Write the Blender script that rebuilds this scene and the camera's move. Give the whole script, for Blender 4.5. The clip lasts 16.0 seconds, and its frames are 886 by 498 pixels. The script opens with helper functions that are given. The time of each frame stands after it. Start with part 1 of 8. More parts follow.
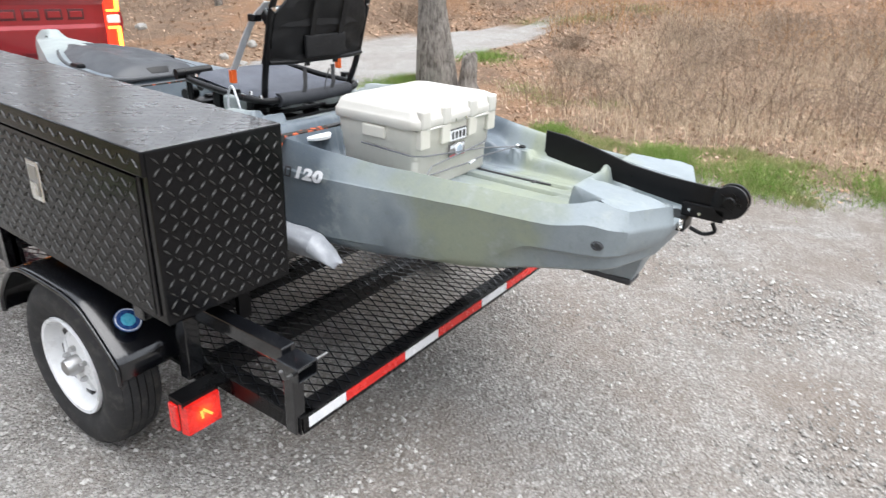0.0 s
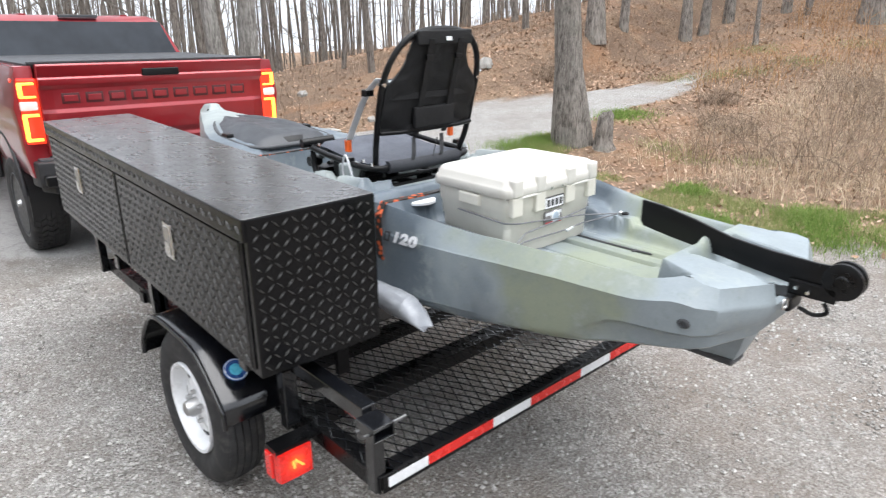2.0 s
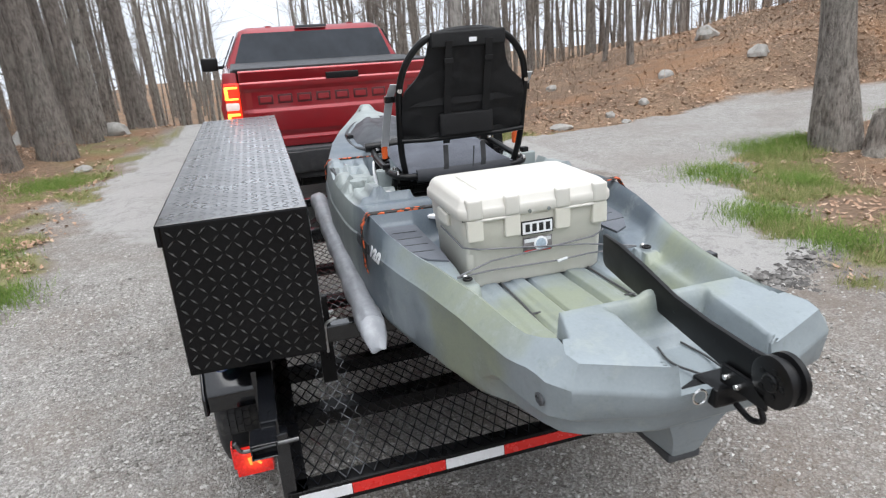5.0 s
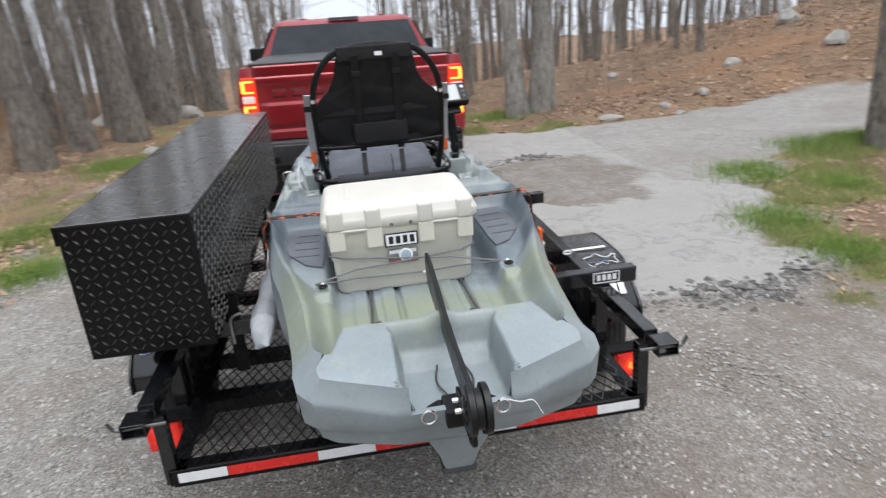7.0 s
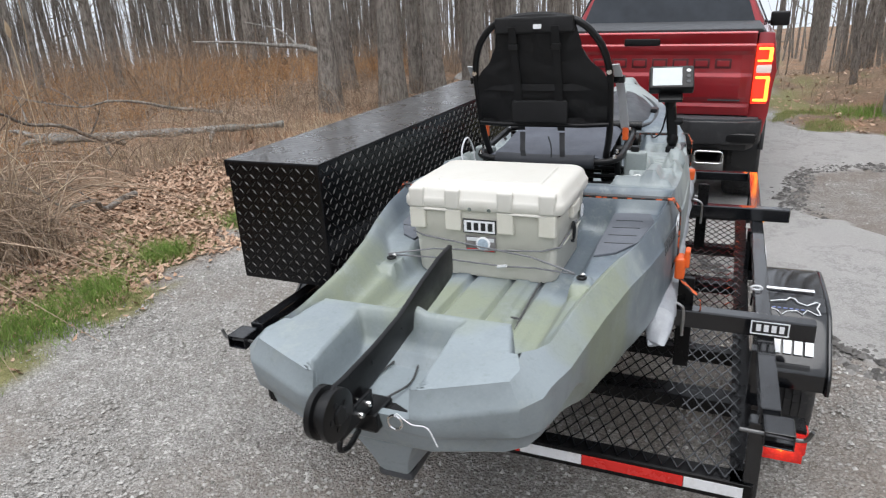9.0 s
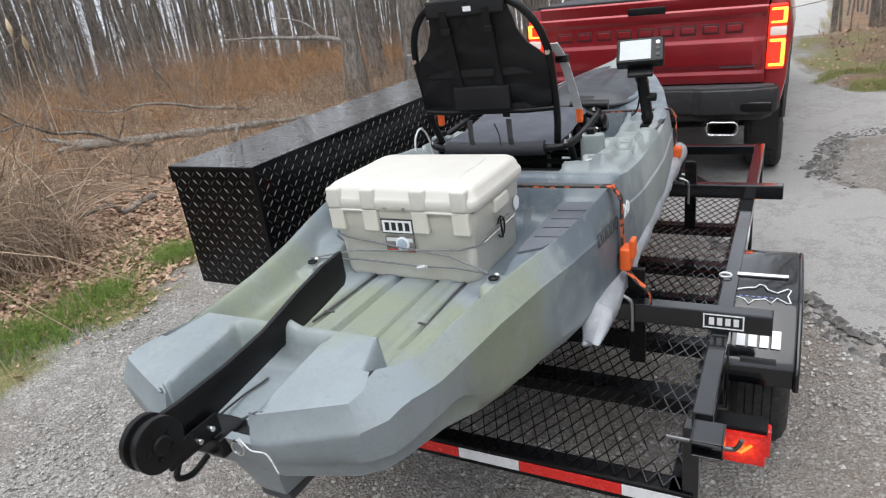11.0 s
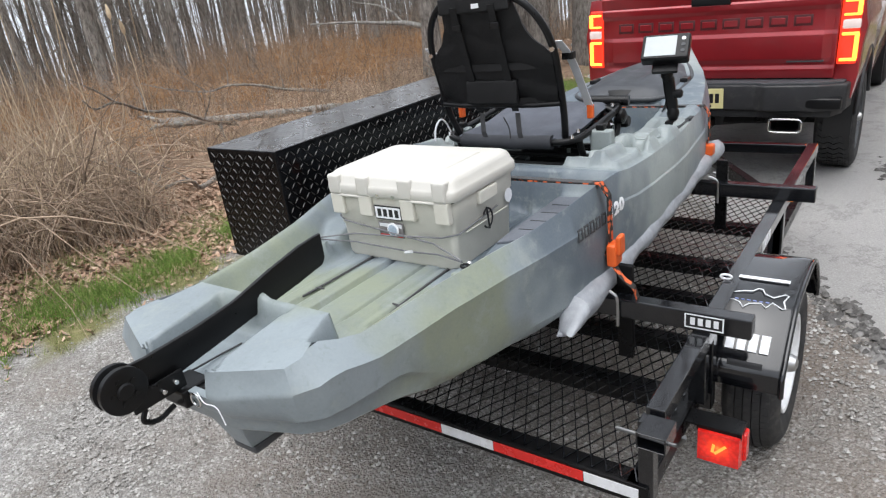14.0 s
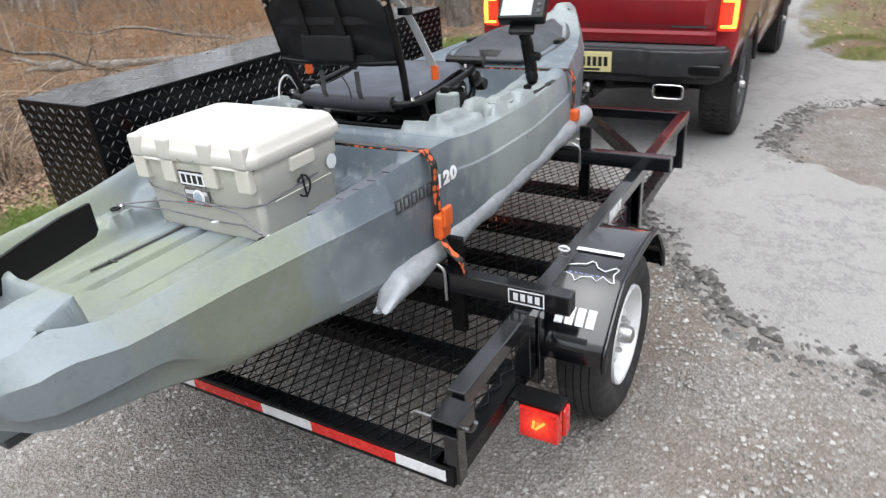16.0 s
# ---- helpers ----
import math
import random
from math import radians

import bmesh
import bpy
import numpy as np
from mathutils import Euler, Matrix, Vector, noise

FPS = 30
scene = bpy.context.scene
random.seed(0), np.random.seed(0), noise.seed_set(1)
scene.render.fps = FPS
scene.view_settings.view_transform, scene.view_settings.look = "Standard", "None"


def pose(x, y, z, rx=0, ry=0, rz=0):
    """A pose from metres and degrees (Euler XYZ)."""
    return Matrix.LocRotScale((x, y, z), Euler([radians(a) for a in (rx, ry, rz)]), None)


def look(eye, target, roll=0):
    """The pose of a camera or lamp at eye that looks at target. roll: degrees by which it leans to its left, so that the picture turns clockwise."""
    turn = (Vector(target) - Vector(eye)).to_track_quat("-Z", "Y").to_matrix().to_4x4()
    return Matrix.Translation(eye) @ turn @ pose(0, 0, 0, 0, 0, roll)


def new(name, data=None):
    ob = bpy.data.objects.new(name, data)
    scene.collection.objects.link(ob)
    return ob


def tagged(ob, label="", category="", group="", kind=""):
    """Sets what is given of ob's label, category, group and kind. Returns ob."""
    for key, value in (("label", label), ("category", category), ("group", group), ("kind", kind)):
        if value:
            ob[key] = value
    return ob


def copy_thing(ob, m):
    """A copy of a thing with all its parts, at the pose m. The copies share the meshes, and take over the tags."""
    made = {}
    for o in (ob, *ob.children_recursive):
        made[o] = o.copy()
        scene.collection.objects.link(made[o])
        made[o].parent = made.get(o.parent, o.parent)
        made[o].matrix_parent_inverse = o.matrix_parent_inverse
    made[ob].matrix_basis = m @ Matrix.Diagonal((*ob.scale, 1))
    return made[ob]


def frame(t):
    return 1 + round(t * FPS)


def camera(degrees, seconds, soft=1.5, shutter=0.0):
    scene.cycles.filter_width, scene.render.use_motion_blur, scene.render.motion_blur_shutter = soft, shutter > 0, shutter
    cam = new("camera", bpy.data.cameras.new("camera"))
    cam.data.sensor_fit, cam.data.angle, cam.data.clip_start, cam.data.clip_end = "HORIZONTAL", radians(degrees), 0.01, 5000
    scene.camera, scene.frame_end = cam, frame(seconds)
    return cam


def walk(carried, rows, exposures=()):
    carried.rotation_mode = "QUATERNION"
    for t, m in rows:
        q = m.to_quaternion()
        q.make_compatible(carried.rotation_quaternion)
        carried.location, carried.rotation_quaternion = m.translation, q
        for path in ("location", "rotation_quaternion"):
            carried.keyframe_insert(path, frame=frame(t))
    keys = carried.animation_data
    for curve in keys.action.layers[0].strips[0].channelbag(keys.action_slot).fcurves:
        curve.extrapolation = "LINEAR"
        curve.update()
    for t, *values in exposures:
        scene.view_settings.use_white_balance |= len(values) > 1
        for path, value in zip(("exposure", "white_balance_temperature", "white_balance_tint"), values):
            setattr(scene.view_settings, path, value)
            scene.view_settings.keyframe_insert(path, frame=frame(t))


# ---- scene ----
cam = camera(68.2, 16.0, 1.2, 0.4)
PATH = [
    (0, (1.184, -1.822, 1.605), (0.14, -0.319, 0.798), 2.2),
    (0.5, (1.147, -1.843, 1.63), (-0.018, -0.397, 0.888), 2.0),
    (1, (1.139, -1.866, 1.648), (-0.159, -0.497, 0.984), -0.1),
    (1.5, (1.184, -1.849, 1.651), (-0.182, -0.535, 1.011), -2.2),
    (2, (1.315, -1.716, 1.652), (-0.093, -0.457, 0.994), -0.8),
    (2.5, (1.458, -1.512, 1.659), (0.075, -0.233, 0.987), -1.5),
    (3, (1.464, -1.393, 1.656), (0.048, -0.167, 0.954), -3.3),
    (3.5, (1.429, -1.196, 1.654), (-0.208, -0.304, 0.928), -5.0),
    (3.7, (1.428, -1.123, 1.66), (-0.25, -0.296, 0.952), -4.6),
    (5.8, (1.781, -0.642, 1.631), (-0.065, -0.236, 0.977), -4.0),
    (6, (1.785, -0.623, 1.676), (-0.033, -0.168, 0.978), -2.5),
    (6.5, (1.807, -0.36, 1.694), (-0.018, 0.055, 0.991), -4.5),
    (7, (1.876, -0.104, 1.709), (0.011, 0.151, 1.032), -4.6),
    (7.5, (1.84, 0.144, 1.717), (-0.023, -0.075, 1.024), -5.3),
    (8, (1.746, 0.379, 1.687), (-0.102, 0.065, 0.989), -3.4),
    (8.5, (1.692, 0.521, 1.674), (-0.11, -0.001, 0.979), -3.8),
    (9, (1.653, 0.673, 1.67), (-0.06, -0.089, 0.975), -3.1),
    (9.2, (1.647, 0.7, 1.657), (-0.079, -0.038, 0.968), -2.6),
    (11.3, (1.35, 1.08, 1.653), (-0.241, 0.11, 0.925), -8.6),
    (11.5, (1.332, 1.147, 1.663), (-0.217, 0.103, 0.949), -8.5),
    (12, (1.329, 1.272, 1.686), (-0.072, 0.015, 1.01), -9.7),
    (12.5, (1.338, 1.301, 1.686), (-0.152, 0.157, 1.001), -5.7),
    (13, (1.329, 1.288, 1.675), (-0.193, 0.227, 0.928), -6.1),
    (13.5, (1.325, 1.273, 1.672), (-0.18, 0.188, 0.927), -6.8),
    (14, (1.33, 1.29, 1.664), (-0.142, 0.157, 0.923), -7.5),
    (14.5, (1.317, 1.357, 1.631), (-0.233, 0.375, 0.834), -8.1),
    (15, (1.312, 1.405, 1.617), (-0.248, 0.462, 0.795), -10.2),
    (15.5, (1.206, 1.434, 1.611), (-0.373, 0.574, 0.735), -8.4),
    (16, (1.05, 1.496, 1.627), (-0.479, 0.559, 0.744), -4.5),
]
EXPOSURES = [(0.0, 0.78), (1.5, 0.76), (3.5, 0.52), (6.0, 0.2), (9.0, 0.12), (12.5, 0.1), (14.5, 0.3), (16.0, 0.42)]
walk(cam, [(t, look(eye, target, roll)) for t, eye, target, roll in PATH], EXPOSURES)

# ---- world, sun, exposure ----
world = bpy.data.worlds.new("overcast_sky")
scene.world = world
world.use_nodes = True
wn = world.node_tree.nodes
wl = world.node_tree.links
sky = wn.new("ShaderNodeTexSky")
sky.sky_type = "NISHITA"
sky.sun_disc = False
sky.sun_elevation = radians(74)
sky.sun_rotation = radians(72)
sky.air_density, sky.dust_density, sky.ozone_density = 1.6, 6.0, 1.0
veil = wn.new("ShaderNodeHueSaturation")
veil.inputs["Saturation"].default_value = 0.12
wl.new(sky.outputs["Color"], veil.inputs["Color"])
cloud = wn.new("ShaderNodeMix")
cloud.data_type = "RGBA"
cloud.inputs[0].default_value = 0.72
cloud.inputs[7].default_value = (6.5, 7.0, 7.85, 1)
wl.new(veil.outputs["Color"], cloud.inputs[6])
wl.new(cloud.outputs[2], wn["Background"].inputs["Color"])
wn["Background"].inputs["Strength"].default_value = 0.175
sun_data = bpy.data.lights.new("sun", "SUN")
sun_data.energy, sun_data.angle, sun_data.color = 2.3, radians(70), (1.0, 0.99, 0.985)
sun = new("sun", sun_data)
sun.matrix_world = look((3.2, 1.0, 12), (0, 0, 0))

# ---- materials ----
def rgb(c):
    return (*c, 1.0)


class Nodes:
    """A material's node tree, with short ways to add and join nodes."""

    def __init__(self, name):
        self.mat = bpy.data.materials.new(name)
        self.mat.use_nodes = True
        self.tree = self.mat.node_tree
        self.bsdf = self.tree.nodes["Principled BSDF"]
        self.coord = self.tree.nodes.new("ShaderNodeTexCoord")

    def add(self, kind, **sockets):
        n = self.tree.nodes.new(kind)
        for k, v in sockets.items():
            n.inputs[k].default_value = v
        return n

    def link(self, a, b):
        self.tree.links.new(a, b)

    def noise(self, scale, detail=4.0, rough=0.6, vector=None):
        n = self.add("ShaderNodeTexNoise", Scale=scale, Detail=detail, Roughness=rough)
        self.link(vector or self.coord.outputs["Object"], n.inputs["Vector"])
        return n.outputs["Fac"]

    def voronoi(self, scale, feature="F1", vector=None):
        n = self.tree.nodes.new("ShaderNodeTexVoronoi")
        n.feature = feature
        n.inputs["Scale"].default_value = scale
        self.link(vector or self.coord.outputs["Object"], n.inputs["Vector"])
        return n

    def ramp(self, fac, stops):
        n = self.tree.nodes.new("ShaderNodeValToRGB")
        e = n.color_ramp.elements
        while len(e) < len(stops):
            e.new(0.5)
        for i, (p, c) in enumerate(stops):
            e[i].position = p
            e[i].color = rgb(c) if not isinstance(c, (int, float)) else (c, c, c, 1)
        self.link(fac, n.inputs["Fac"])
        return n.outputs["Color"]

    def mix(self, fac, a, b, blend="MIX"):
        n = self.tree.nodes.new("ShaderNodeMix")
        n.data_type, n.blend_type = "RGBA", blend
        for i, v in ((0, fac), (6, a), (7, b)):
            if isinstance(v, (int, float)):
                n.inputs[i].default_value = v
            elif isinstance(v, tuple):
                n.inputs[i].default_value = rgb(v)
            else:
                self.link(v, n.inputs[i])
        return n.outputs[2]

    def math(self, op, a, b=0.0):
        n = self.tree.nodes.new("ShaderNodeMath")
        n.operation = op
        for i, v in ((0, a), (1, b)):
            if isinstance(v, (int, float)):
                n.inputs[i].default_value = v
            else:
                self.link(v, n.inputs[i])
        return n.outputs[0]

    def bump(self, height, strength, distance=0.01, normal=None):
        n = self.add("ShaderNodeBump", Strength=strength, Distance=distance)
        self.link(height, n.inputs["Height"])
        if normal:
            self.link(normal, n.inputs["Normal"])
        self.link(n.outputs["Normal"], self.bsdf.inputs["Normal"])
        return n.outputs["Normal"]

    def color(self, socket):
        self.link(socket, self.bsdf.inputs["Base Color"])

    def set(self, **kw):
        for k, v in kw.items():
            self.bsdf.inputs[k.replace("_", " ")].default_value = v
        return self


def surface(name, base, rough=0.5, metal=0.0, vary=0.18, scale=6.0, grain=90.0, bump=0.06, dirt=None, coat=0.0, spec=0.5):
    """A plain stuff with variation at two scales, fine relief and uneven gloss."""
    n = Nodes(name)
    lo = tuple(max(0.0, c * (1 - vary)) for c in base)
    hi = tuple(min(1.0, c * (1 + vary)) for c in base)
    big = n.noise(scale, 5)
    fine = n.noise(grain, 3)
    c = n.ramp(big, [(0.3, lo), (0.7, hi)])
    c = n.mix(0.25, c, n.ramp(fine, [(0.3, lo), (0.7, hi)]))
    if dirt:
        c = n.mix(n.ramp(n.noise(scale * 2.3, 8, 0.7), [(0.52, 0.0), (0.75, 0.6)]), c, dirt)
    n.color(c)
    n.link(n.ramp(n.noise(scale * 1.7, 6), [(0.3, max(0.02, rough - 0.09)), (0.7, min(1, rough + 0.09))]), n.bsdf.inputs["Roughness"])
    n.set(Metallic=metal, Coat_Weight=coat, Coat_Roughness=rough * 0.5, Specular_IOR_Level=spec)
    if bump:
        n.bump(fine, bump, 0.004)
    return n.mat


def glowing(name, base, glow, strength):
    n = Nodes(name)
    n.color(n.ramp(n.noise(30, 2), [(0.3, tuple(c * 0.85 for c in base)), (0.7, base)]))
    n.set(Roughness=0.15, Emission_Color=rgb(glow), Emission_Strength=strength, Coat_Weight=0.6)
    return n.mat


def ribbed_lens(name):
    """A red lens with small moulded facets, lit by the bulb behind its middle."""
    n = Nodes(name)
    v = n.voronoi(85)
    n.color(n.ramp(v.outputs["Distance"], [(0.0, (0.5, 0.012, 0.01)), (0.7, (0.25, 0.005, 0.004))]))
    sep = n.add("ShaderNodeSeparateXYZ")
    n.link(n.coord.outputs["Object"], sep.inputs[0])
    dy = n.math("SUBTRACT", n.math("ABSOLUTE", n.math("SUBTRACT", sep.outputs["Y"], 0.016)), 0.914)
    dz = n.math("SUBTRACT", sep.outputs["Z"], 0.315)
    far = n.math("SQRT", n.math("ADD", n.math("MULTIPLY", dy, dy), n.math("MULTIPLY", dz, dz)))
    far = n.math("ADD", far, n.math("MULTIPLY", n.noise(60, 3), 0.02))
    n.link(n.ramp(n.math("MULTIPLY", far, 10.0), [(0.1, (1.0, 0.32, 0.06)), (0.22, (1.0, 0.1, 0.02)), (0.45, (0.6, 0.02, 0.008)), (0.75, (0.28, 0.005, 0.003))]), n.bsdf.inputs["Emission Color"])
    n.set(Roughness=0.12, Emission_Strength=0.85, Coat_Weight=0.6)
    n.bump(v.outputs["Distance"], 0.5, 0.004)
    return n.mat


M_black = surface("black_painted_steel", (0.0045, 0.0045, 0.005), 0.3, 0, 0.3, 7, 120, 0.08, dirt=(0.011, 0.01, 0.0095), spec=0.22)
M_gloss = surface("gloss_black_paint", (0.005, 0.0055, 0.007), 0.14, 0, 0.3, 4, 60, 0.01, dirt=(0.01, 0.01, 0.011), coat=0.55)
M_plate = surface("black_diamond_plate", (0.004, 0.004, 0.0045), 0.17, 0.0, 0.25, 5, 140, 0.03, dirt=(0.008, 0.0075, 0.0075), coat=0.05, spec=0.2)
# paler, glossier copy of the plate: the sky's sheen put into the finish
M_platetop = surface("sky_sheen_plate", (0.012, 0.012, 0.013), 0.3, 0.0, 0.25, 5, 140, 0.03, dirt=(0.03, 0.029, 0.028), coat=1.0, spec=0.9)
# treads paler than the plate: some wear, and sky glints put into the colour
M_tread = surface("worn_glint_treads", (0.032, 0.03, 0.027), 0.3, 0.0, 0.3, 9, 160, 0.03, dirt=(0.012, 0.0115, 0.011), spec=0.7)
M_rubber = surface("tyre_rubber", (0.022, 0.022, 0.023), 0.75, 0, 0.25, 9, 200, 0.15, dirt=(0.11, 0.1, 0.09))
M_white = surface("white_enamel", (0.78, 0.79, 0.8), 0.3, 0, 0.04, 6, 80, 0.01, dirt=(0.55, 0.54, 0.52))
M_chrome = surface("bright_metal", (0.75, 0.75, 0.74), 0.18, 1.0, 0.08, 9, 160, 0.03)
M_zinc = surface("galvanized_steel", (0.5, 0.5, 0.5), 0.4, 1.0, 0.12, 12, 160, 0.05)
M_steel = surface("dull_steel", (0.16, 0.16, 0.16), 0.45, 1.0, 0.12, 12, 160, 0.05)
M_tapew = surface("white_reflective_tape", (0.72, 0.73, 0.75), 0.25, 0, 0.04, 12, 500, 0.05, dirt=(0.5, 0.48, 0.46))
M_taper = surface("red_reflective_tape", (0.62, 0.025, 0.02), 0.25, 0, 0.08, 12, 500, 0.05)
M_lamp = ribbed_lens("red_lamp_lens")
M_lampc = glowing("lit_bulb_streak", (0.9, 0.2, 0.04), (1.0, 0.2, 0.03), 1.7)
M_amber = glowing("amber_lamp_lens", (0.9, 0.3, 0.02), (1.0, 0.3, 0.02), 0.8)
M_decal = surface("white_vinyl_decal", (0.75, 0.76, 0.78), 0.4, 0, 0.03, 20, 80, 0)
M_decalk = surface("black_vinyl_decal", (0.012, 0.012, 0.013), 0.4, 0, 0.1, 20, 80, 0)
M_foam = surface("grey_plastic_wrap", (0.29, 0.305, 0.33), 0.38, 0, 0.18, 14, 40, 0.4, dirt=(0.42, 0.43, 0.45))
M_orange = surface("orange_plastic", (0.75, 0.12, 0.02), 0.4, 0, 0.1, 10, 120, 0.03)
M_kgrey = surface("dark_grey_rubber", (0.05, 0.053, 0.058), 0.6, 0, 0.15, 10, 160, 0.1)
M_pad = surface("slate_deck_pad", (0.115, 0.125, 0.145), 0.75, 0, 0.12, 10, 260, 0.2)
M_plastic = surface("black_plastic", (0.0055, 0.0055, 0.006), 0.34, 0, 0.25, 9, 140, 0.04, spec=0.28)
M_fabric = surface("black_mesh_fabric", (0.0065, 0.0065, 0.0072), 0.5, 0, 0.5, 12, 500, 0.6, spec=0.3)
M_cushion = surface("charcoal_seat_fabric", (0.085, 0.092, 0.112), 0.85, 0, 0.3, 9, 800, 0.5)
M_roll = surface("dark_seat_piping", (0.028, 0.03, 0.036), 0.7, 0, 0.2, 9, 500, 0.3)
M_hatch = surface("dark_slate_hatch", (0.036, 0.039, 0.045), 0.45, 0, 0.3, 8, 200, 0.08)
M_strap = surface("grey_webbing", (0.6, 0.61, 0.63), 0.75, 0, 0.1, 30, 600, 0.3)
M_bungee = surface("grey_bungee", (0.17, 0.17, 0.18), 0.7, 0, 0.2, 60, 900, 0.3)
M_letter = surface("painted_letter_shade", (0.075, 0.012, 0.014), 0.4, 0, 0.15, 20, 90, 0.02)
M_cord = surface("dark_cord", (0.06, 0.06, 0.062), 0.7, 0, 0.2, 60, 900, 0.3)
M_cooler = surface("tan_rotomoulded_plastic", (0.6, 0.58, 0.515), 0.48, 0, 0.05, 5, 260, 0.08, dirt=(0.5, 0.475, 0.41))
M_lid = surface("white_tan_plastic", (0.57, 0.553, 0.51), 0.5, 0, 0.04, 5, 260, 0.08, dirt=(0.53, 0.505, 0.45))


def strap_material():
    n = Nodes("orange_black_webbing")
    v = n.voronoi(42)
    n.color(n.ramp(v.outputs["Distance"], [(0.0, (0.7, 0.13, 0.03)), (0.38, (0.55, 0.1, 0.03)), (0.46, (0.015, 0.013, 0.012)), (1.0, (0.02, 0.018, 0.016))]))
    n.set(Roughness=0.75)
    n.bump(n.noise(900, 2), 0.3, 0.002)
    return n.mat


def camo_material():
    """Moulded plastic with soft slate and sage patches."""
    n = Nodes("slate_and_sage_plastic")
    sep = n.add("ShaderNodeSeparateXYZ")
    n.link(n.coord.outputs["Object"], sep.inputs[0])
    warp = n.math("ADD", sep.outputs["X"], n.math("MULTIPLY", n.noise(2.4, 3), 0.9))
    # soft bands of slate, sage and deep blue-grey along the hull, as the plastic was moulded
    k = n.math("DIVIDE", warp, 4.2)
    slate, sage, deep, pale = (0.235, 0.272, 0.292), (0.225, 0.252, 0.186), (0.095, 0.12, 0.148), (0.285, 0.318, 0.312)
    c = n.ramp(k, [(0.0, slate), (0.165, slate), (0.2, sage), (0.26, sage), (0.29, slate), (0.325, deep), (0.425, deep), (0.47, pale), (0.58, pale), (0.64, slate), (0.72, deep), (0.8, deep), (0.88, pale)])
    c = n.mix(n.ramp(n.noise(5.5, 6, 0.65), [(0.44, 0.0), (0.66, 0.55)]), c, (0.15, 0.178, 0.192))
    c = n.mix(n.ramp(n.noise(11, 7, 0.7), [(0.55, 0.0), (0.67, 0.32)]), c, (0.36, 0.39, 0.36))
    c = n.mix(n.ramp(n.noise(38, 5, 0.7), [(0.56, 0.0), (0.68, 0.3)]), c, (0.13, 0.16, 0.14))
    c = n.mix(0.08, c, n.ramp(n.noise(150, 3), [(0.3, (0.12, 0.14, 0.15)), (0.7, (0.36, 0.39, 0.38))]))
    n.color(c)
    n.link(n.ramp(n.noise(7, 6), [(0.3, 0.36), (0.7, 0.52)]), n.bsdf.inputs["Roughness"])
    n.bump(n.noise(220, 3), 0.035, 0.002)
    return n.mat


def paint_material():
    n = Nodes("metallic_red_paint")
    n.color(n.ramp(n.noise(2.5, 4), [(0.3, (0.25, 0.012, 0.018)), (0.7, (0.33, 0.016, 0.022))]))
    n.set(Metallic=0.35, Roughness=0.3, Coat_Weight=0.9, Coat_Roughness=0.06)
    n.bump(n.noise(400, 2), 0.03, 0.001)
    return n.mat


def glass_material():
    n = Nodes("tinted_glass")
    n.color(n.ramp(n.noise(3, 3), [(0.3, (0.012, 0.015, 0.02)), (0.7, (0.03, 0.036, 0.045))]))
    n.set(Roughness=0.05, Specular_IOR_Level=0.5)
    return n.mat


M_band = strap_material()
M_camo = camo_material()
M_red = paint_material()
M_glass = glass_material()
M_darkbump = surface("textured_black_bumper", (0.016, 0.016, 0.018), 0.55, 0, 0.25, 6, 300, 0.2, dirt=(0.06, 0.058, 0.055))
M_dull = surface("pale_yellow_plate", (0.62, 0.56, 0.28), 0.4, 0, 0.08, 9, 60, 0.02)
M_tlens = glowing("truck_lamp_lens", (0.75, 0.02, 0.015), (1.0, 0.05, 0.015), 0.8)
M_tlit = glowing("truck_lamp_lit", (0.9, 0.25, 0.03), (1.0, 0.25, 0.03), 4.0)
M_clear = glowing("clear_lamp_lens", (0.7, 0.62, 0.6), (1.0, 0.7, 0.6), 0.25)

# ---- mesh helpers ----
def root(name, m, label, category, group="", kind=""):
    ob = new(name)
    ob.empty_display_size = 0.05
    ob.matrix_world = m
    return tagged(ob, label, category, group, kind)


def part(name, bm, material, parent=None, label="", smooth=None):
    me = bpy.data.meshes.new(name)
    bm.normal_update()
    bm.to_mesh(me)
    bm.free()
    me.materials.append(material)
    if smooth is not None:
        me.polygons.foreach_set("use_smooth", [True] * len(me.polygons))
        if smooth < 179:
            me.set_sharp_from_angle(angle=radians(smooth))
    ob = new(name, me)
    if parent:
        ob.parent = parent
    return tagged(ob, label) if label else ob


def wpart(name, bm, material, parent, label="", smooth=None):
    """A part whose mesh was built in world places."""
    top = parent
    while top.parent:
        top = top.parent
    bm.transform(top.matrix_basis.inverted())
    if top.matrix_basis.determinant() < 0:
        bmesh.ops.reverse_faces(bm, faces=bm.faces[:])
    return part(name, bm, material, parent, label, smooth)


def band(points, width, thick, side=(0, 1, 0)):
    """A flat strap along points; side: the way across it."""
    p = [Vector(q) for q in points]
    bm = bmesh.new()
    rows = []
    for i, q in enumerate(p):
        d = (p[min(i + 1, len(p) - 1)] - p[max(i - 1, 0)]).normalized()
        s = Vector(side)
        s = (s - d * s.dot(d)).normalized()
        n = d.cross(s)
        rows.append([bm.verts.new(q + s * a * width / 2 + n * b * thick / 2) for a, b in ((-1, -1), (1, -1), (1, 1), (-1, 1))])
    for a, b in zip(rows, rows[1:]):
        for k in range(4):
            bm.faces.new((a[k], a[(k + 1) % 4], b[(k + 1) % 4], b[k]))
    bm.faces.new(rows[0][::-1])
    bm.faces.new(rows[-1])
    bmesh.ops.recalc_face_normals(bm, faces=bm.faces[:])
    return bm


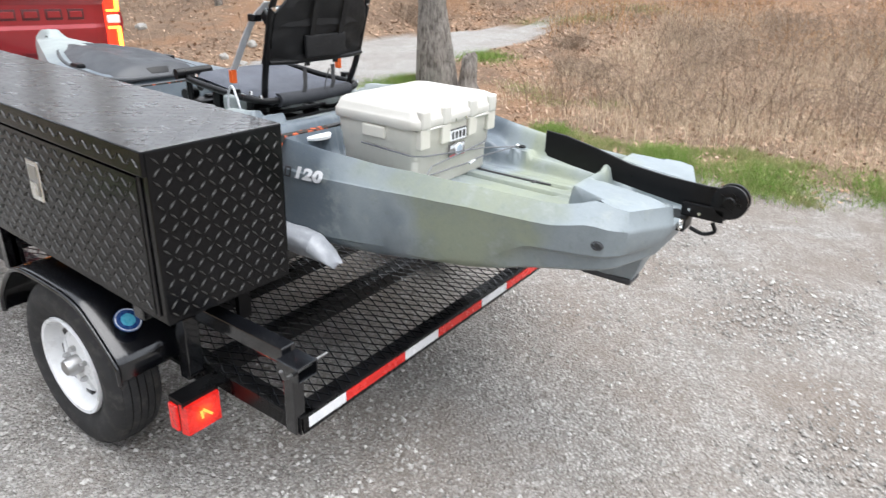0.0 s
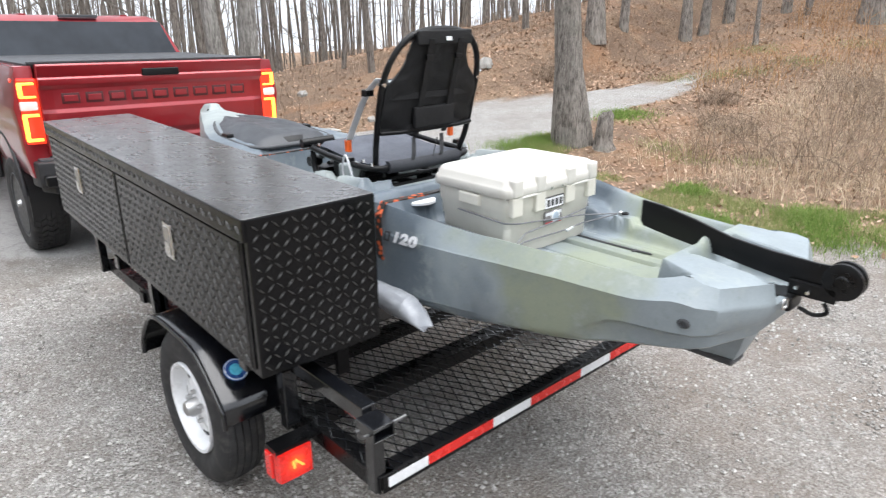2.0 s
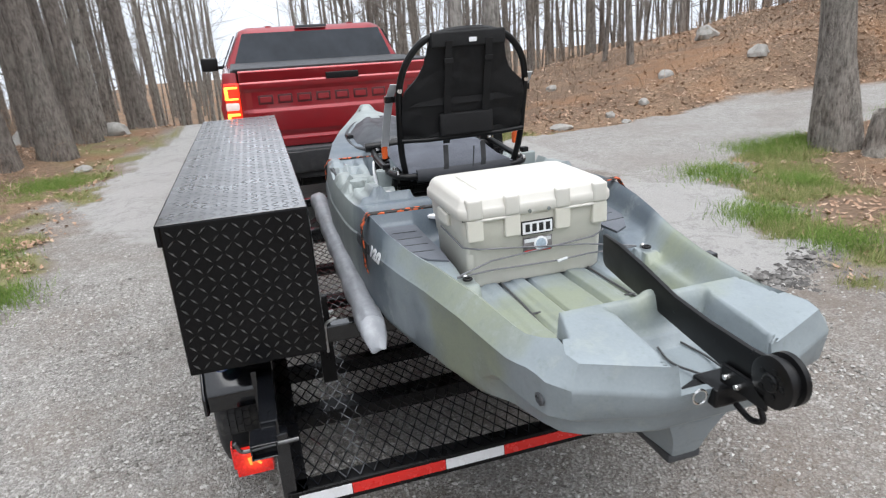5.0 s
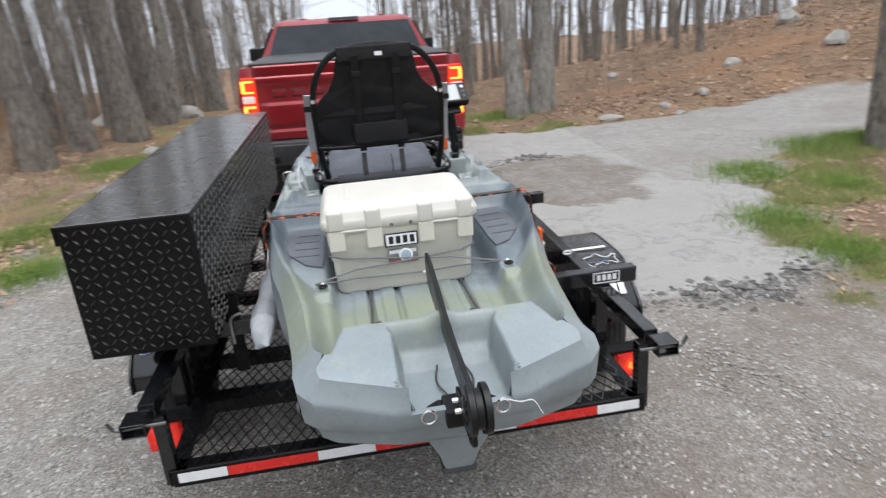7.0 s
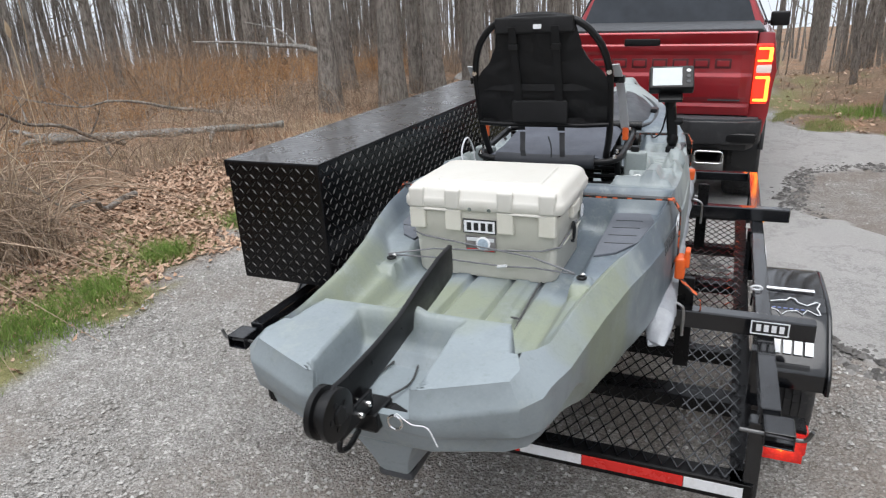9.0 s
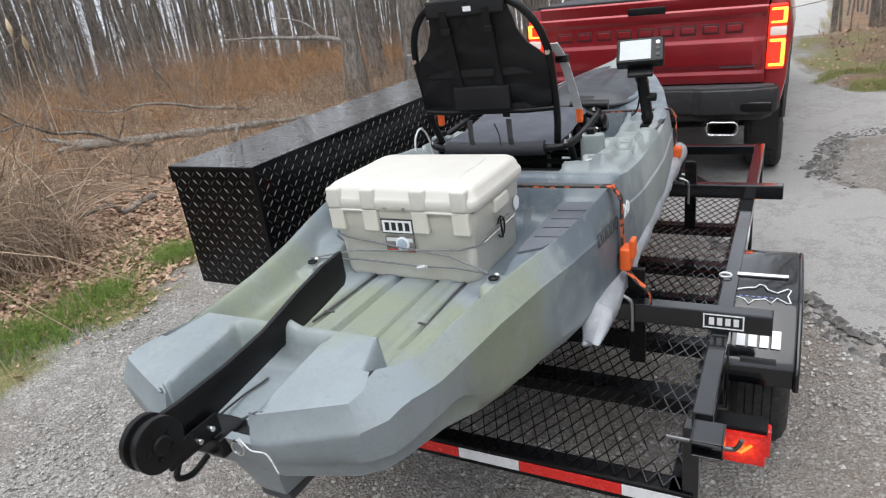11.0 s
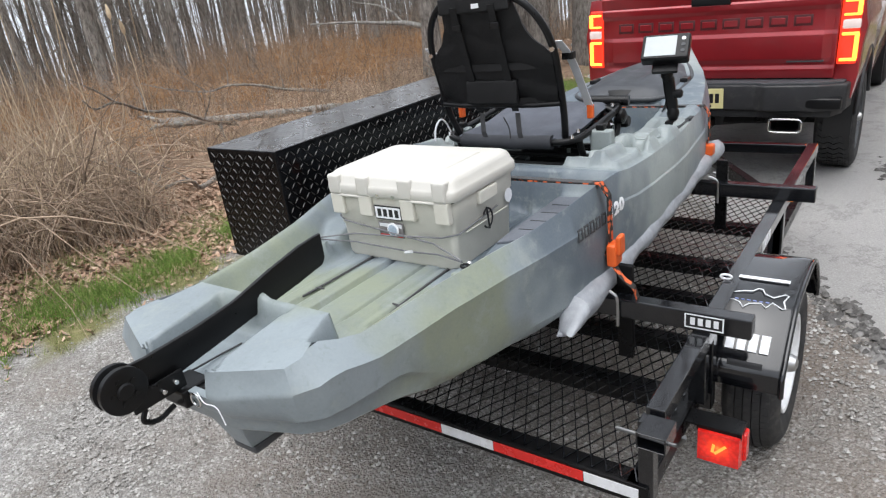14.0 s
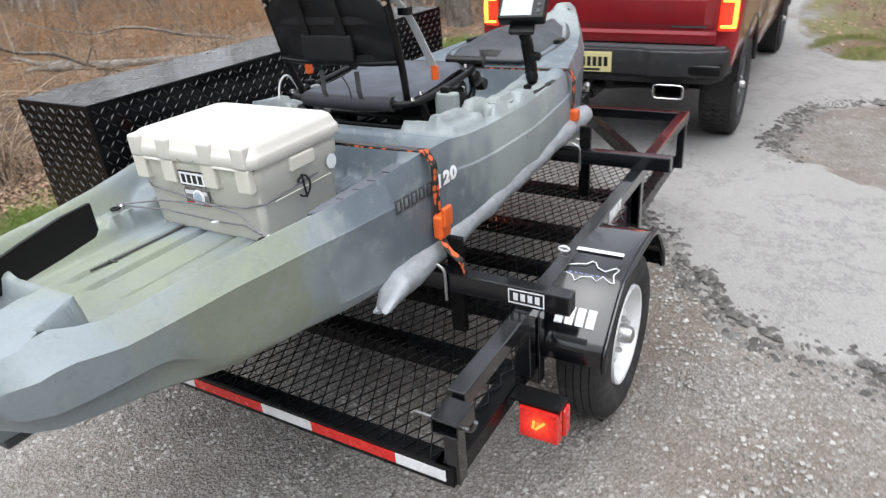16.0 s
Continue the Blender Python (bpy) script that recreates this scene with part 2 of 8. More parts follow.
def mesh_of(name, verts, faces, material, parent=None, label="", smooth=False):
    me = bpy.data.meshes.new(name)
    me.from_pydata([tuple(v) for v in verts], [], [tuple(f) for f in faces])
    me.materials.append(material)
    if smooth:
        me.polygons.foreach_set("use_smooth", [True] * len(me.polygons))
    ob = new(name, me)
    if parent:
        ob.parent = parent
    return tagged(ob, label) if label else ob


def bevel(bm, width, seg=2):
    if width > 0:
        bmesh.ops.bevel(bm, geom=bm.edges[:], offset=width, segments=seg, profile=0.6, affect="EDGES", clamp_overlap=True)
    return bm


def merge(bm, other):
    """Adds other to bm and frees it."""
    me = bpy.data.meshes.new("tmp")
    other.to_mesh(me)
    other.free()
    bm.from_mesh(me)
    bpy.data.meshes.remove(me)
    return bm


def block(x0, x1, y0, y1, z0, z1, r=0.004, seg=2, m=None):
    bm = bmesh.new()
    bmesh.ops.create_cube(bm, size=1, matrix=Matrix.Translation(((x0 + x1) / 2, (y0 + y1) / 2, (z0 + z1) / 2)) @ Matrix.Diagonal((abs(x1 - x0), abs(y1 - y0), abs(z1 - z0), 1)))
    bevel(bm, r, seg)
    if m:
        bm.transform(m)
    return bm


def frame_of(a, b, up=(0, 0, 1)):
    """A turn whose z runs from a to b."""
    d = (Vector(b) - Vector(a)).normalized()
    u = Vector(up)
    if abs(d.dot(u)) > 0.98:
        u = Vector((0, 1, 0)) if abs(d.y) < 0.9 else Vector((1, 0, 0))
    s = u.cross(d).normalized()
    t = d.cross(s)
    return Matrix((s, t, d)).transposed()


def beam(a, b, w, h, r=0.004, wall=0.0):
    """A rectangular bar from a to b, w across and h high; wall: hollow, with open ends."""
    a, b = Vector(a), Vector(b)
    turn = frame_of(a, b)
    n = (b - a).length
    if not wall:
        bm = block(-w / 2, w / 2, -h / 2, h / 2, 0, n, r)
    else:
        bm = bmesh.new()
        for s in (-1, 1):
            merge(bm, block(s * w / 2, s * (w / 2 - wall), -h / 2, h / 2, 0, n, 0.001, 1))
            merge(bm, block(-w / 2 + wall, w / 2 - wall, s * h / 2, s * (h / 2 - wall), 0, n, 0.001, 1))
    bm.transform(Matrix.Translation(a) @ turn.to_4x4())
    return bm


def tube(points, radius, seg=10, closed=False, flat=1.0, caps=True):
    """A round bar along points; radius: one number or one a point."""
    pts = [Vector(p) for p in points]
    n = len(pts)
    rad = [radius] * n if isinstance(radius, (int, float)) else list(radius)
    bm = bmesh.new()
    rings = []
    side = None
    for i, p in enumerate(pts):
        d = (pts[(i + 1) % n] - pts[i - 1]) if closed else (pts[min(i + 1, n - 1)] - pts[max(i - 1, 0)])
        d.normalize()
        if side is None:
            side = Vector((0, 0, 1)).cross(d)
            if side.length < 0.1:
                side = Vector((0, 1, 0)).cross(d)
        side = (side - d * side.dot(d)).normalized()
        up = d.cross(side)
        rings.append([bm.verts.new(p + (side * math.cos(2 * math.pi * k / seg) + up * math.sin(2 * math.pi * k / seg) * flat) * rad[i]) for k in range(seg)])
    for i in range(n if closed else n - 1):
        a, b = rings[i], rings[(i + 1) % n]
        for k in range(seg):
            bm.faces.new((a[k], a[(k + 1) % seg], b[(k + 1) % seg], b[k]))
    if caps and not closed:
        bm.faces.new(rings[0][::-1])
        bm.faces.new(rings[-1])
    return bm


def arc(points, steps=6):
    """A smooth curve through points (Catmull-Rom)."""
    p = [Vector(q) for q in points]
    p = [p[0] * 2 - p[1]] + p + [p[-1] * 2 - p[-2]]
    out = []
    for i in range(1, len(p) - 2):
        for k in range(steps):
            t = k / steps
            out.append(0.5 * (2 * p[i] + (p[i + 1] - p[i - 1]) * t + (2 * p[i - 1] - 5 * p[i] + 4 * p[i + 1] - p[i + 2]) * t * t + (3 * p[i] - p[i - 1] - 3 * p[i + 1] + p[i + 2]) * t ** 3))
    return out + [p[-2]]


def lathe(profile, axis="y", seg=32, m=None):
    """A turned body: profile of (radius, place along the axis)."""
    bm = bmesh.new()
    rings = []
    for r, a in profile:
        ring = []
        for k in range(seg):
            c, s = r * math.cos(2 * math.pi * k / seg), r * math.sin(2 * math.pi * k / seg)
            ring.append(bm.verts.new({"y": (c, a, s), "x": (a, c, s), "z": (c, s, a)}[axis]))
        rings.append(ring)
    for a, b in zip(rings, rings[1:]):
        for k in range(seg):
            bm.faces.new((a[k], b[k], b[(k + 1) % seg], a[(k + 1) % seg]))
    bm.faces.new(rings[0])
    bm.faces.new(rings[-1][::-1])
    bmesh.ops.recalc_face_normals(bm, faces=bm.faces[:])
    if m:
        bm.transform(m)
    return bm


def slab(outline, z0, z1, r=0.0, m=None, seg=2):
    """A flat body with an outline in x and y, from z0 to z1."""
    bm = bmesh.new()
    lo = [bm.verts.new((x, y, z0)) for x, y in outline]
    hi = [bm.verts.new((x, y, z1)) for x, y in outline]
    n = len(lo)
    bm.faces.new(lo[::-1])
    bm.faces.new(hi)
    for i in range(n):
        bm.faces.new((lo[i], lo[(i + 1) % n], hi[(i + 1) % n], hi[i]))
    bmesh.ops.recalc_face_normals(bm, faces=bm.faces[:])
    bevel(bm, r, seg)
    if m:
        bm.transform(m)
    return bm


def smooth(a, b, x):
    t = min(1.0, max(0.0, (x - a) / (b - a))) if a != b else float(x > a)
    return t * t * (3 - 2 * t)


def along(table, x):
    """A value between the rows of a table of (place, value), eased."""
    if x <= table[0][0]:
        return table[0][1]
    for (a, u), (b, v) in zip(table, table[1:]):
        if x <= b:
            return u + (v - u) * (x - a) / (b - a)
    return table[-1][1]


# ---- ground, road, woods ----
rng = np.random.default_rng(7)


def fine(name, verts, faces, material, parent=None, label="", shade=False):
    """A large mesh from arrays: verts (n, 3), faces (m, 3 or 4)."""
    verts, faces = np.asarray(verts, np.float32), np.asarray(faces, np.int32)
    me = bpy.data.meshes.new(name)
    k = faces.shape[1]
    me.vertices.add(len(verts))
    me.vertices.foreach_set("co", verts.ravel())
    me.loops.add(faces.size)
    me.loops.foreach_set("vertex_index", faces.ravel())
    me.polygons.add(len(faces))
    me.polygons.foreach_set("loop_start", np.arange(0, faces.size, k, dtype=np.int32))
    me.polygons.foreach_set("use_smooth", np.full(len(faces), shade))
    me.update(calc_edges=True)
    me.validate()
    me.materials.append(material)
    ob = new(name, me)
    if parent:
        ob.parent = parent
    return tagged(ob, label) if label else ob


def wobble(x, y, s, seed=0.0):
    return noise.noise(Vector((x * s + seed, y * s - seed * 0.7, seed)))


def ramp01(a, b, x):
    t = np.clip((x - a) / (b - a), 0, 1)
    return t * t * (3 - 2 * t)


def hill(x, y):
    """The land's broad height, in arrays or numbers."""
    crest = np.minimum(y, 21.0)
    right = 0.05 * np.maximum(0, crest - 6.0) + 0.13 * np.maximum(0, crest - 11.0)
    right = right * ramp01(-22, -6, x) + 0.03 * np.maximum(0, crest - 6)
    right = right + np.minimum(0.1 * np.maximum(0, y - 2.3), 1.0) * ramp01(-7.3, -9.0, x) * (1 - ramp01(-16, -26, x))
    left = 0.05 * np.maximum(0, -y - 3.2) - 0.045 * np.maximum(0, -y - 7)
    away = np.minimum(0.13 * np.maximum(0, -x - 13.5), 3.2) + np.minimum(0.1 * np.maximum(0, -y - 12.5), 2.5)
    return np.minimum(right, 7.5) + left - away


EDGE_X = [(-3.2, -6.5), (-1.9, -4.55), (-1.2, -4.45), (-0.3, -3.7), (0.5, -2.95), (0.75, -2.5), (1.05, -2.1), (1.45, -1.6), (1.9, -1.48), (2.5, -1.42), (3.4, -2.2)]
GRASS_EDGE = [(-6.3, 6.6), (-5.4, 5.9), (-4.7, 4.5), (-3.4, 3.5), (-2.2, 3.0), (-1.2, 2.7), (-0.5, 3.3), (0.7, 3.55), (1.5, 4.0), (4.0, 4.6), (12, 6)]
LEFT_EDGE = [(-60, -1.5), (-25, -1.5), (-14.7, -1.9), (-12, -2.1), (-8, -2.5), (-1, -2.65), (0.4, -2.5), (2.5, -2.5), (12, -3)]
BRANCH = [(2.0, -5.5), (3.5, -5.6), (5.5, -6.2), (7.5, -6.35), (9.3, -5.95), (10.5, -5.65), (12.5, -5.3)]  # the side track: y and the x of its middle


def zones(x, y):
    """Shares of asphalt, grass and leaf litter at a place; the rest is gravel."""
    w = 0.16 * wobble(x, y, 2.1) + 0.07 * wobble(x, y, 6.3, 3.0)
    near = along(EDGE_X, y)
    asph = 1.0 if x < near + 1.5 * w else 0.0
    track = abs(x - along(BRANCH, y)) < along([(2, 1.6), (3.5, 1.7), (5.5, 1.33), (7.5, 1.35), (9.3, 0.95), (10.5, 0.55), (11.3, 0.2)], y) + w and 2 < y < 11.3
    road_right = along([(-60, 3.0), (-25, 1.6), (-14, 0.9), (-9.5, 1.0), (-8, 1.3), (-7.4, 1.8), (-7.15, 2.6), (-7.0, 4.0), (-6.4, 6.6)], x) if x < -6.4 else along(GRASS_EDGE, x)
    road_left = along(LEFT_EDGE, x)
    off_r = y - road_right - 2.2 * w
    off_l = road_left - y - 1.4 * w
    if track:
        off_r = -1.0
        asph = 0.8 if y < 3 else 0.35
    if off_r > 0 or off_l > 0:
        asph = 0.0
    # a worn-out patch of the old asphalt
    if ((x + 4.5) / 1.05) ** 2 + ((y - 2.1) / 0.85) ** 2 < 1.0 + 3 * w + 0.5 * wobble(x, y, 1.1, 12.0):
        asph = 0.0
    d = max(off_r, off_l)
    g = float(smooth(-0.05, 0.12, d)) * float(1 - smooth(0.6, 1.8, d + 1.3 * wobble(x, y, 0.9, 5.0)))
    g *= float(smooth(-0.14, 0.2, wobble(x, y, 1.5, 31.0) + 0.4 * wobble(x, y, 4.1, 33.0)))
    l = float(smooth(0.0, 0.7, d + 0.6 * wobble(x, y, 1.3, 9.0)))
    return asph, g, l, d


def spaced(lo, hi, fine_lo, fine_hi, step, grow=1.14):
    v = list(np.arange(fine_lo, fine_hi, step))
    s, p = step, fine_hi
    while p < hi:
        v.append(p)
        p += s
        s *= grow
    v.append(hi)
    s, p = step * grow, fine_lo - step
    while p > lo:
        v.append(p)
        p -= s
        s *= grow
    v.append(lo)
    return np.array(sorted(v))


def ground_material():
    n = Nodes("gravel_asphalt_and_soil")
    pos = n.coord.outputs["Object"]

    def attr(name):
        a = n.tree.nodes.new("ShaderNodeAttribute")
        a.attribute_name = name
        return a.outputs["Fac"]

    stones = n.voronoi(80)
    small = n.voronoi(180)
    tone = n.ramp(stones.outputs["Color"], [(0.1, (0.16, 0.15, 0.138)), (0.35, (0.36, 0.347, 0.328)), (0.7, (0.47, 0.455, 0.435)), (1.0, (0.7, 0.685, 0.66))])
    tone2 = n.ramp(small.outputs["Color"], [(0.1, (0.14, 0.131, 0.12)), (0.55, (0.345, 0.333, 0.315)), (1.0, (0.52, 0.505, 0.485))])
    gravel = n.mix(n.ramp(n.noise(9, 4), [(0.4, 0.0), (0.6, 1.0)]), tone, tone2)
    # gaps between stones darkened: soil, with their shade put into the colour
    gravel = n.mix(n.ramp(stones.outputs["Distance"], [(0.42, 0.0), (0.64, 0.5)]), gravel, (0.15, 0.138, 0.124))
    gravel = n.mix(n.ramp(n.noise(0.9, 5, 0.6), [(0.46, 0.0), (0.62, 0.5)]), gravel, (0.2, 0.165, 0.137))
    gravel = n.mix(n.ramp(n.noise(3.4, 7, 0.7), [(0.32, 0.45), (0.48, 0.0)]), gravel, (0.15, 0.13, 0.11))
    fleck = n.voronoi(38)
    asphalt = n.ramp(n.noise(120, 3, 0.7), [(0.3, (0.3, 0.292, 0.28)), (0.7, (0.47, 0.46, 0.445))])
    asphalt = n.mix(n.ramp(n.noise(1.3, 6, 0.65), [(0.42, 0.0), (0.74, 0.5)]), asphalt, (0.33, 0.315, 0.297))
    asphalt = n.mix(n.ramp(small.outputs["Color"], [(0.55, 0.0), (0.9, 0.6)]), asphalt, (0.52, 0.51, 0.5))
    asphalt = n.mix(n.ramp(n.noise(0.7, 9, 0.75), [(0.485, 0.0), (0.5, 0.35), (0.515, 0.0)]), asphalt, (0.1, 0.095, 0.09))
    soil = n.ramp(n.noise(14, 6, 0.7), [(0.3, (0.12, 0.082, 0.054)), (0.6, (0.26, 0.178, 0.118)), (0.8, (0.37, 0.27, 0.185))])
    soil = n.mix(n.ramp(fleck.outputs["Color"], [(0.3, 0.0), (0.9, 0.6)]), soil, (0.38, 0.255, 0.168))
    soil = n.mix(n.ramp(n.noise(1.1, 5, 0.65), [(0.42, 0.7), (0.6, 0.0)]), soil, (0.15, 0.1, 0.07))
    soil = n.mix(n.ramp(n.noise(0.45, 6, 0.7), [(0.5, 0.0), (0.62, 0.55)]), soil, (0.31, 0.165, 0.085))
    turf = n.ramp(n.noise(24, 5, 0.7), [(0.3, (0.13, 0.125, 0.05)), (0.55, (0.22, 0.21, 0.09)), (0.75, (0.33, 0.25, 0.155))])
    gravel = n.mix(n.math("MULTIPLY", attr("soil"), n.ramp(n.noise(1.6, 6, 0.65), [(0.38, 0.25), (0.62, 1.0)])), gravel, n.mix(0.64, gravel, (0.185, 0.148, 0.12)))
    c = n.mix(attr("asphalt"), gravel, asphalt)
    c = n.mix(attr("litter"), c, soil)
    c = n.mix(attr("grass"), c, turf)
    n.color(c)
    n.set(Roughness=0.9, Specular_IOR_Level=0.3)
    h = n.mix(attr("asphalt"), stones.outputs["Distance"], n.noise(160, 4))
    n.bump(n.math("ADD", h, n.math("MULTIPLY", small.outputs["Distance"], 0.5)), 0.9, 0.014)
    return n.mat


M_ground = ground_material()


def build_ground():
    xs = spaced(-95, 60, -7.5, 3.0, 0.075)
    ys = spaced(-75, 75, -4.0, 5.2, 0.075)
    verts, za = [], []
    for x in xs:
        for y in ys:
            a, g, l, d = zones(x, y)
            near = abs(x) < 14 and abs(y) < 12
            z = float(hill(x, y)) + 0.018 * a
            if near:
                z += 0.012 * wobble(x, y, 1.7, 2.0) + 0.006 * wobble(x, y, 7.0, 4.0) * (1 - 0.7 * a)
            z += (0.05 * wobble(x, y, 0.8, 6.0) + 0.12 * wobble(x, y, 0.25, 8.0)) * min(1.0, max(0.0, d))
            verts.append((x, y, z))
            soil = float(smooth(-0.3, 0.9, y + 0.15 * x + 0.5 * wobble(x, y, 0.8, 21.0))) * float(smooth(-4.2, -2.6, x))
            soil = max(soil, 0.9 * float(1 - smooth(0.8, 1.7, ((x + 4.5) / 1.05) ** 2 + ((y - 2.1) / 0.85) ** 2)))
            za.append((a, g, l, soil))
    ny = len(ys)
    i, j = np.meshgrid(np.arange(len(xs) - 1), np.arange(ny - 1), indexing="ij")
    k = (i * ny + j).ravel()
    ob = fine("ground", verts, np.stack((k, k + ny, k + ny + 1, k + 1), 1), M_ground, None, "gravel lot with worn asphalt, grass verge and leaf litter", True)
    tagged(ob, kind="structure")
    za = np.array(za, np.float32)
    for c, name in enumerate(("asphalt", "grass", "litter", "soil")):
        ob.data.attributes.new(name, "FLOAT", "POINT").data.foreach_set("value", np.ascontiguousarray(za[:, c]))


build_ground()


def island_colour(name, stops, rough=0.85, bump=0.0, through=0.0):
    """A stuff whose single pieces differ in colour."""
    n = Nodes(name)
    geo = n.tree.nodes.new("ShaderNodeNewGeometry")
    c = n.ramp(geo.outputs["Random Per Island"], stops)
    c = n.mix(0.3, c, n.ramp(n.noise(60, 4), [(0.3, stops[0][1]), (0.7, stops[-1][1])]))
    n.color(c)
    n.set(Roughness=rough, Specular_IOR_Level=0.25)
    if bump:
        n.bump(n.noise(40, 4), bump, 0.01)
    return n.mat


M_leaf = island_colour("dead_leaves", [(0.0, (0.16, 0.088, 0.054)), (0.35, (0.36, 0.22, 0.145)), (0.75, (0.45, 0.3, 0.205)), (1.0, (0.6, 0.45, 0.34))])
M_blade = island_colour("green_grass", [(0.0, (0.09, 0.155, 0.03)), (0.4, (0.19, 0.25, 0.065)), (0.7, (0.33, 0.33, 0.13)), (1.0, (0.5, 0.43, 0.25))])
M_lush = island_colour("lush_grass", [(0.0, (0.08, 0.16, 0.025)), (0.6, (0.17, 0.28, 0.05)), (1.0, (0.3, 0.38, 0.12))])
M_straw = island_colour("dry_stems", [(0.0, (0.28, 0.2, 0.125)), (0.5, (0.52, 0.4, 0.27)), (1.0, (0.74, 0.62, 0.47))])
M_bramble = island_colour("bramble_stems", [(0.0, (0.075, 0.055, 0.042)), (0.5, (0.3, 0.22, 0.16)), (1.0, (0.5, 0.38, 0.28))])
M_bud = island_colour("rusty_shrub", [(0.0, (0.22, 0.11, 0.05)), (0.5, (0.43, 0.225, 0.1)), (1.0, (0.58, 0.37, 0.2))])
M_pebble = island_colour("gravel_stones", [(0.0, (0.09, 0.083, 0.074)), (0.3, (0.26, 0.247, 0.23)), (0.7, (0.4, 0.385, 0.366)), (1.0, (0.57, 0.555, 0.53))], 0.85, 0.2)


def bark(name, lo, hi):
    n = Nodes(name)
    m = n.add("ShaderNodeMapping")
    m.inputs["Scale"].default_value = (1, 1, 0.22)
    n.link(n.coord.outputs["Object"], m.inputs["Vector"])
    ridge = n.noise(26, 7, 0.7, m.outputs["Vector"])
    c = n.ramp(ridge, [(0.38, lo), (0.62, hi)])
    c = n.mix(n.ramp(n.noise(7, 6, 0.7), [(0.45, 0.0), (0.62, 0.6)]), c, hi)
    c = n.mix(n.ramp(n.noise(3.1, 7, 0.75, m.outputs["Vector"]), [(0.485, 0.0), (0.5, 0.8), (0.515, 0.0)]), c, lo)
    c = n.mix(n.ramp(n.noise(2.2, 4), [(0.5, 0.0), (0.7, 0.5)]), c, (0.3, 0.3, 0.26))
    n.color(c)
    n.set(Roughness=0.92, Specular_IOR_Level=0.2)
    n.bump(ridge, 1.0, 0.06)
    return n.mat


M_bark = bark("grey_brown_bark", (0.1, 0.088, 0.078), (0.38, 0.345, 0.31))
M_barkd = bark("dark_bark", (0.095, 0.082, 0.073), (0.31, 0.278, 0.248))
M_barkp = bark("pale_grey_bark", (0.15, 0.14, 0.128), (0.44, 0.42, 0.39))


def tubes(lines, seg):
    """Many tapered stems at once: lines of (points (n, 3), radii (n,)) with equal n."""
    pts = np.array([l[0] for l in lines], float)
    rad = np.array([l[1] for l in lines], float)
    m, n, _ = pts.shape
    d = np.gradient(pts, axis=1)
    d /= np.linalg.norm(d, axis=2, keepdims=True) + 1e-9
    ref = np.where(np.abs(d[..., 2:3]) > 0.9, np.array([1.0, 0.2, 0]), np.array([0.1, 0.2, 1.0]))
    s = np.cross(ref, d)
    s /= np.linalg.norm(s, axis=2, keepdims=True) + 1e-9
    t = np.cross(d, s)
    a = 2 * np.pi * np.arange(seg) / seg
    ring = pts[:, :, None] + rad[:, :, None, None] * (s[:, :, None] * np.cos(a)[:, None] + t[:, :, None] * np.sin(a)[:, None])
    v = ring.reshape(-1, 3)
    base = (np.arange(m)[:, None, None] * n + np.arange(n - 1)[:, None]) * seg
    k = np.arange(seg)
    f = np.stack((base + k, base + (k + 1) % seg, base + seg + (k + 1) % seg, base + seg + k), -1).reshape(-1, 4)
    return v, f


def gather(pieces):
    vs, fs, o = [], [], 0
    for v, f in pieces:
        vs.append(v)
        fs.append(f + o)
        o += len(v)
    return np.concatenate(vs), np.concatenate(fs)


def ground_z(x, y):
    a, g, l, d = zones(x, y)
    return float(hill(x, y)) + 0.018 * a + (0.05 * wobble(x, y, 0.8, 6.0) + 0.12 * wobble(x, y, 0.25, 8.0)) * min(1.0, max(0.0, d))


def scatter(count, x0, x1, y0, y1, keep):
    """Places in a rectangle that keep(asphalt, grass, litter, off) lets pass."""
    out = []
    tries = 0
    while len(out) < count and tries < count * 12:
        tries += 1
        x, y = rng.uniform(x0, x1), rng.uniform(y0, y1)
        z = zones(x, y)
        if keep(*z):
            out.append((x, y, ground_z(x, y)))
    return np.array(out)


def leaves(name, places, size, label):
    n = len(places)
    a = rng.uniform(0, 2 * np.pi, n)
    s = rng.uniform(0.5, 1.0, n) * size
    tilt = rng.normal(0, 0.35, (n, 2))
    u = np.stack((np.cos(a), np.sin(a), tilt[:, 0]), 1) * s[:, None]
    w = np.stack((-np.sin(a), np.cos(a), tilt[:, 1]), 1) * s[:, None] * 0.55
    c = places + np.array([0, 0, 0.012])
    up = np.array([0, 0, 1.0]) * (s * rng.uniform(0.1, 0.45, n))[:, None]
    v = np.stack((c - u + up, c - w * 0.9, c + u * 1.0 + up * 0.6, c + w), 1).reshape(-1, 3)
    k = np.arange(n)[:, None] * 4
    f = np.concatenate((k + np.array([[0, 1, 3]]), k + np.array([[1, 2, 3]])))
    return tagged(fine(name, v, f, M_leaf, None, label), category="leaves", kind="stuff")


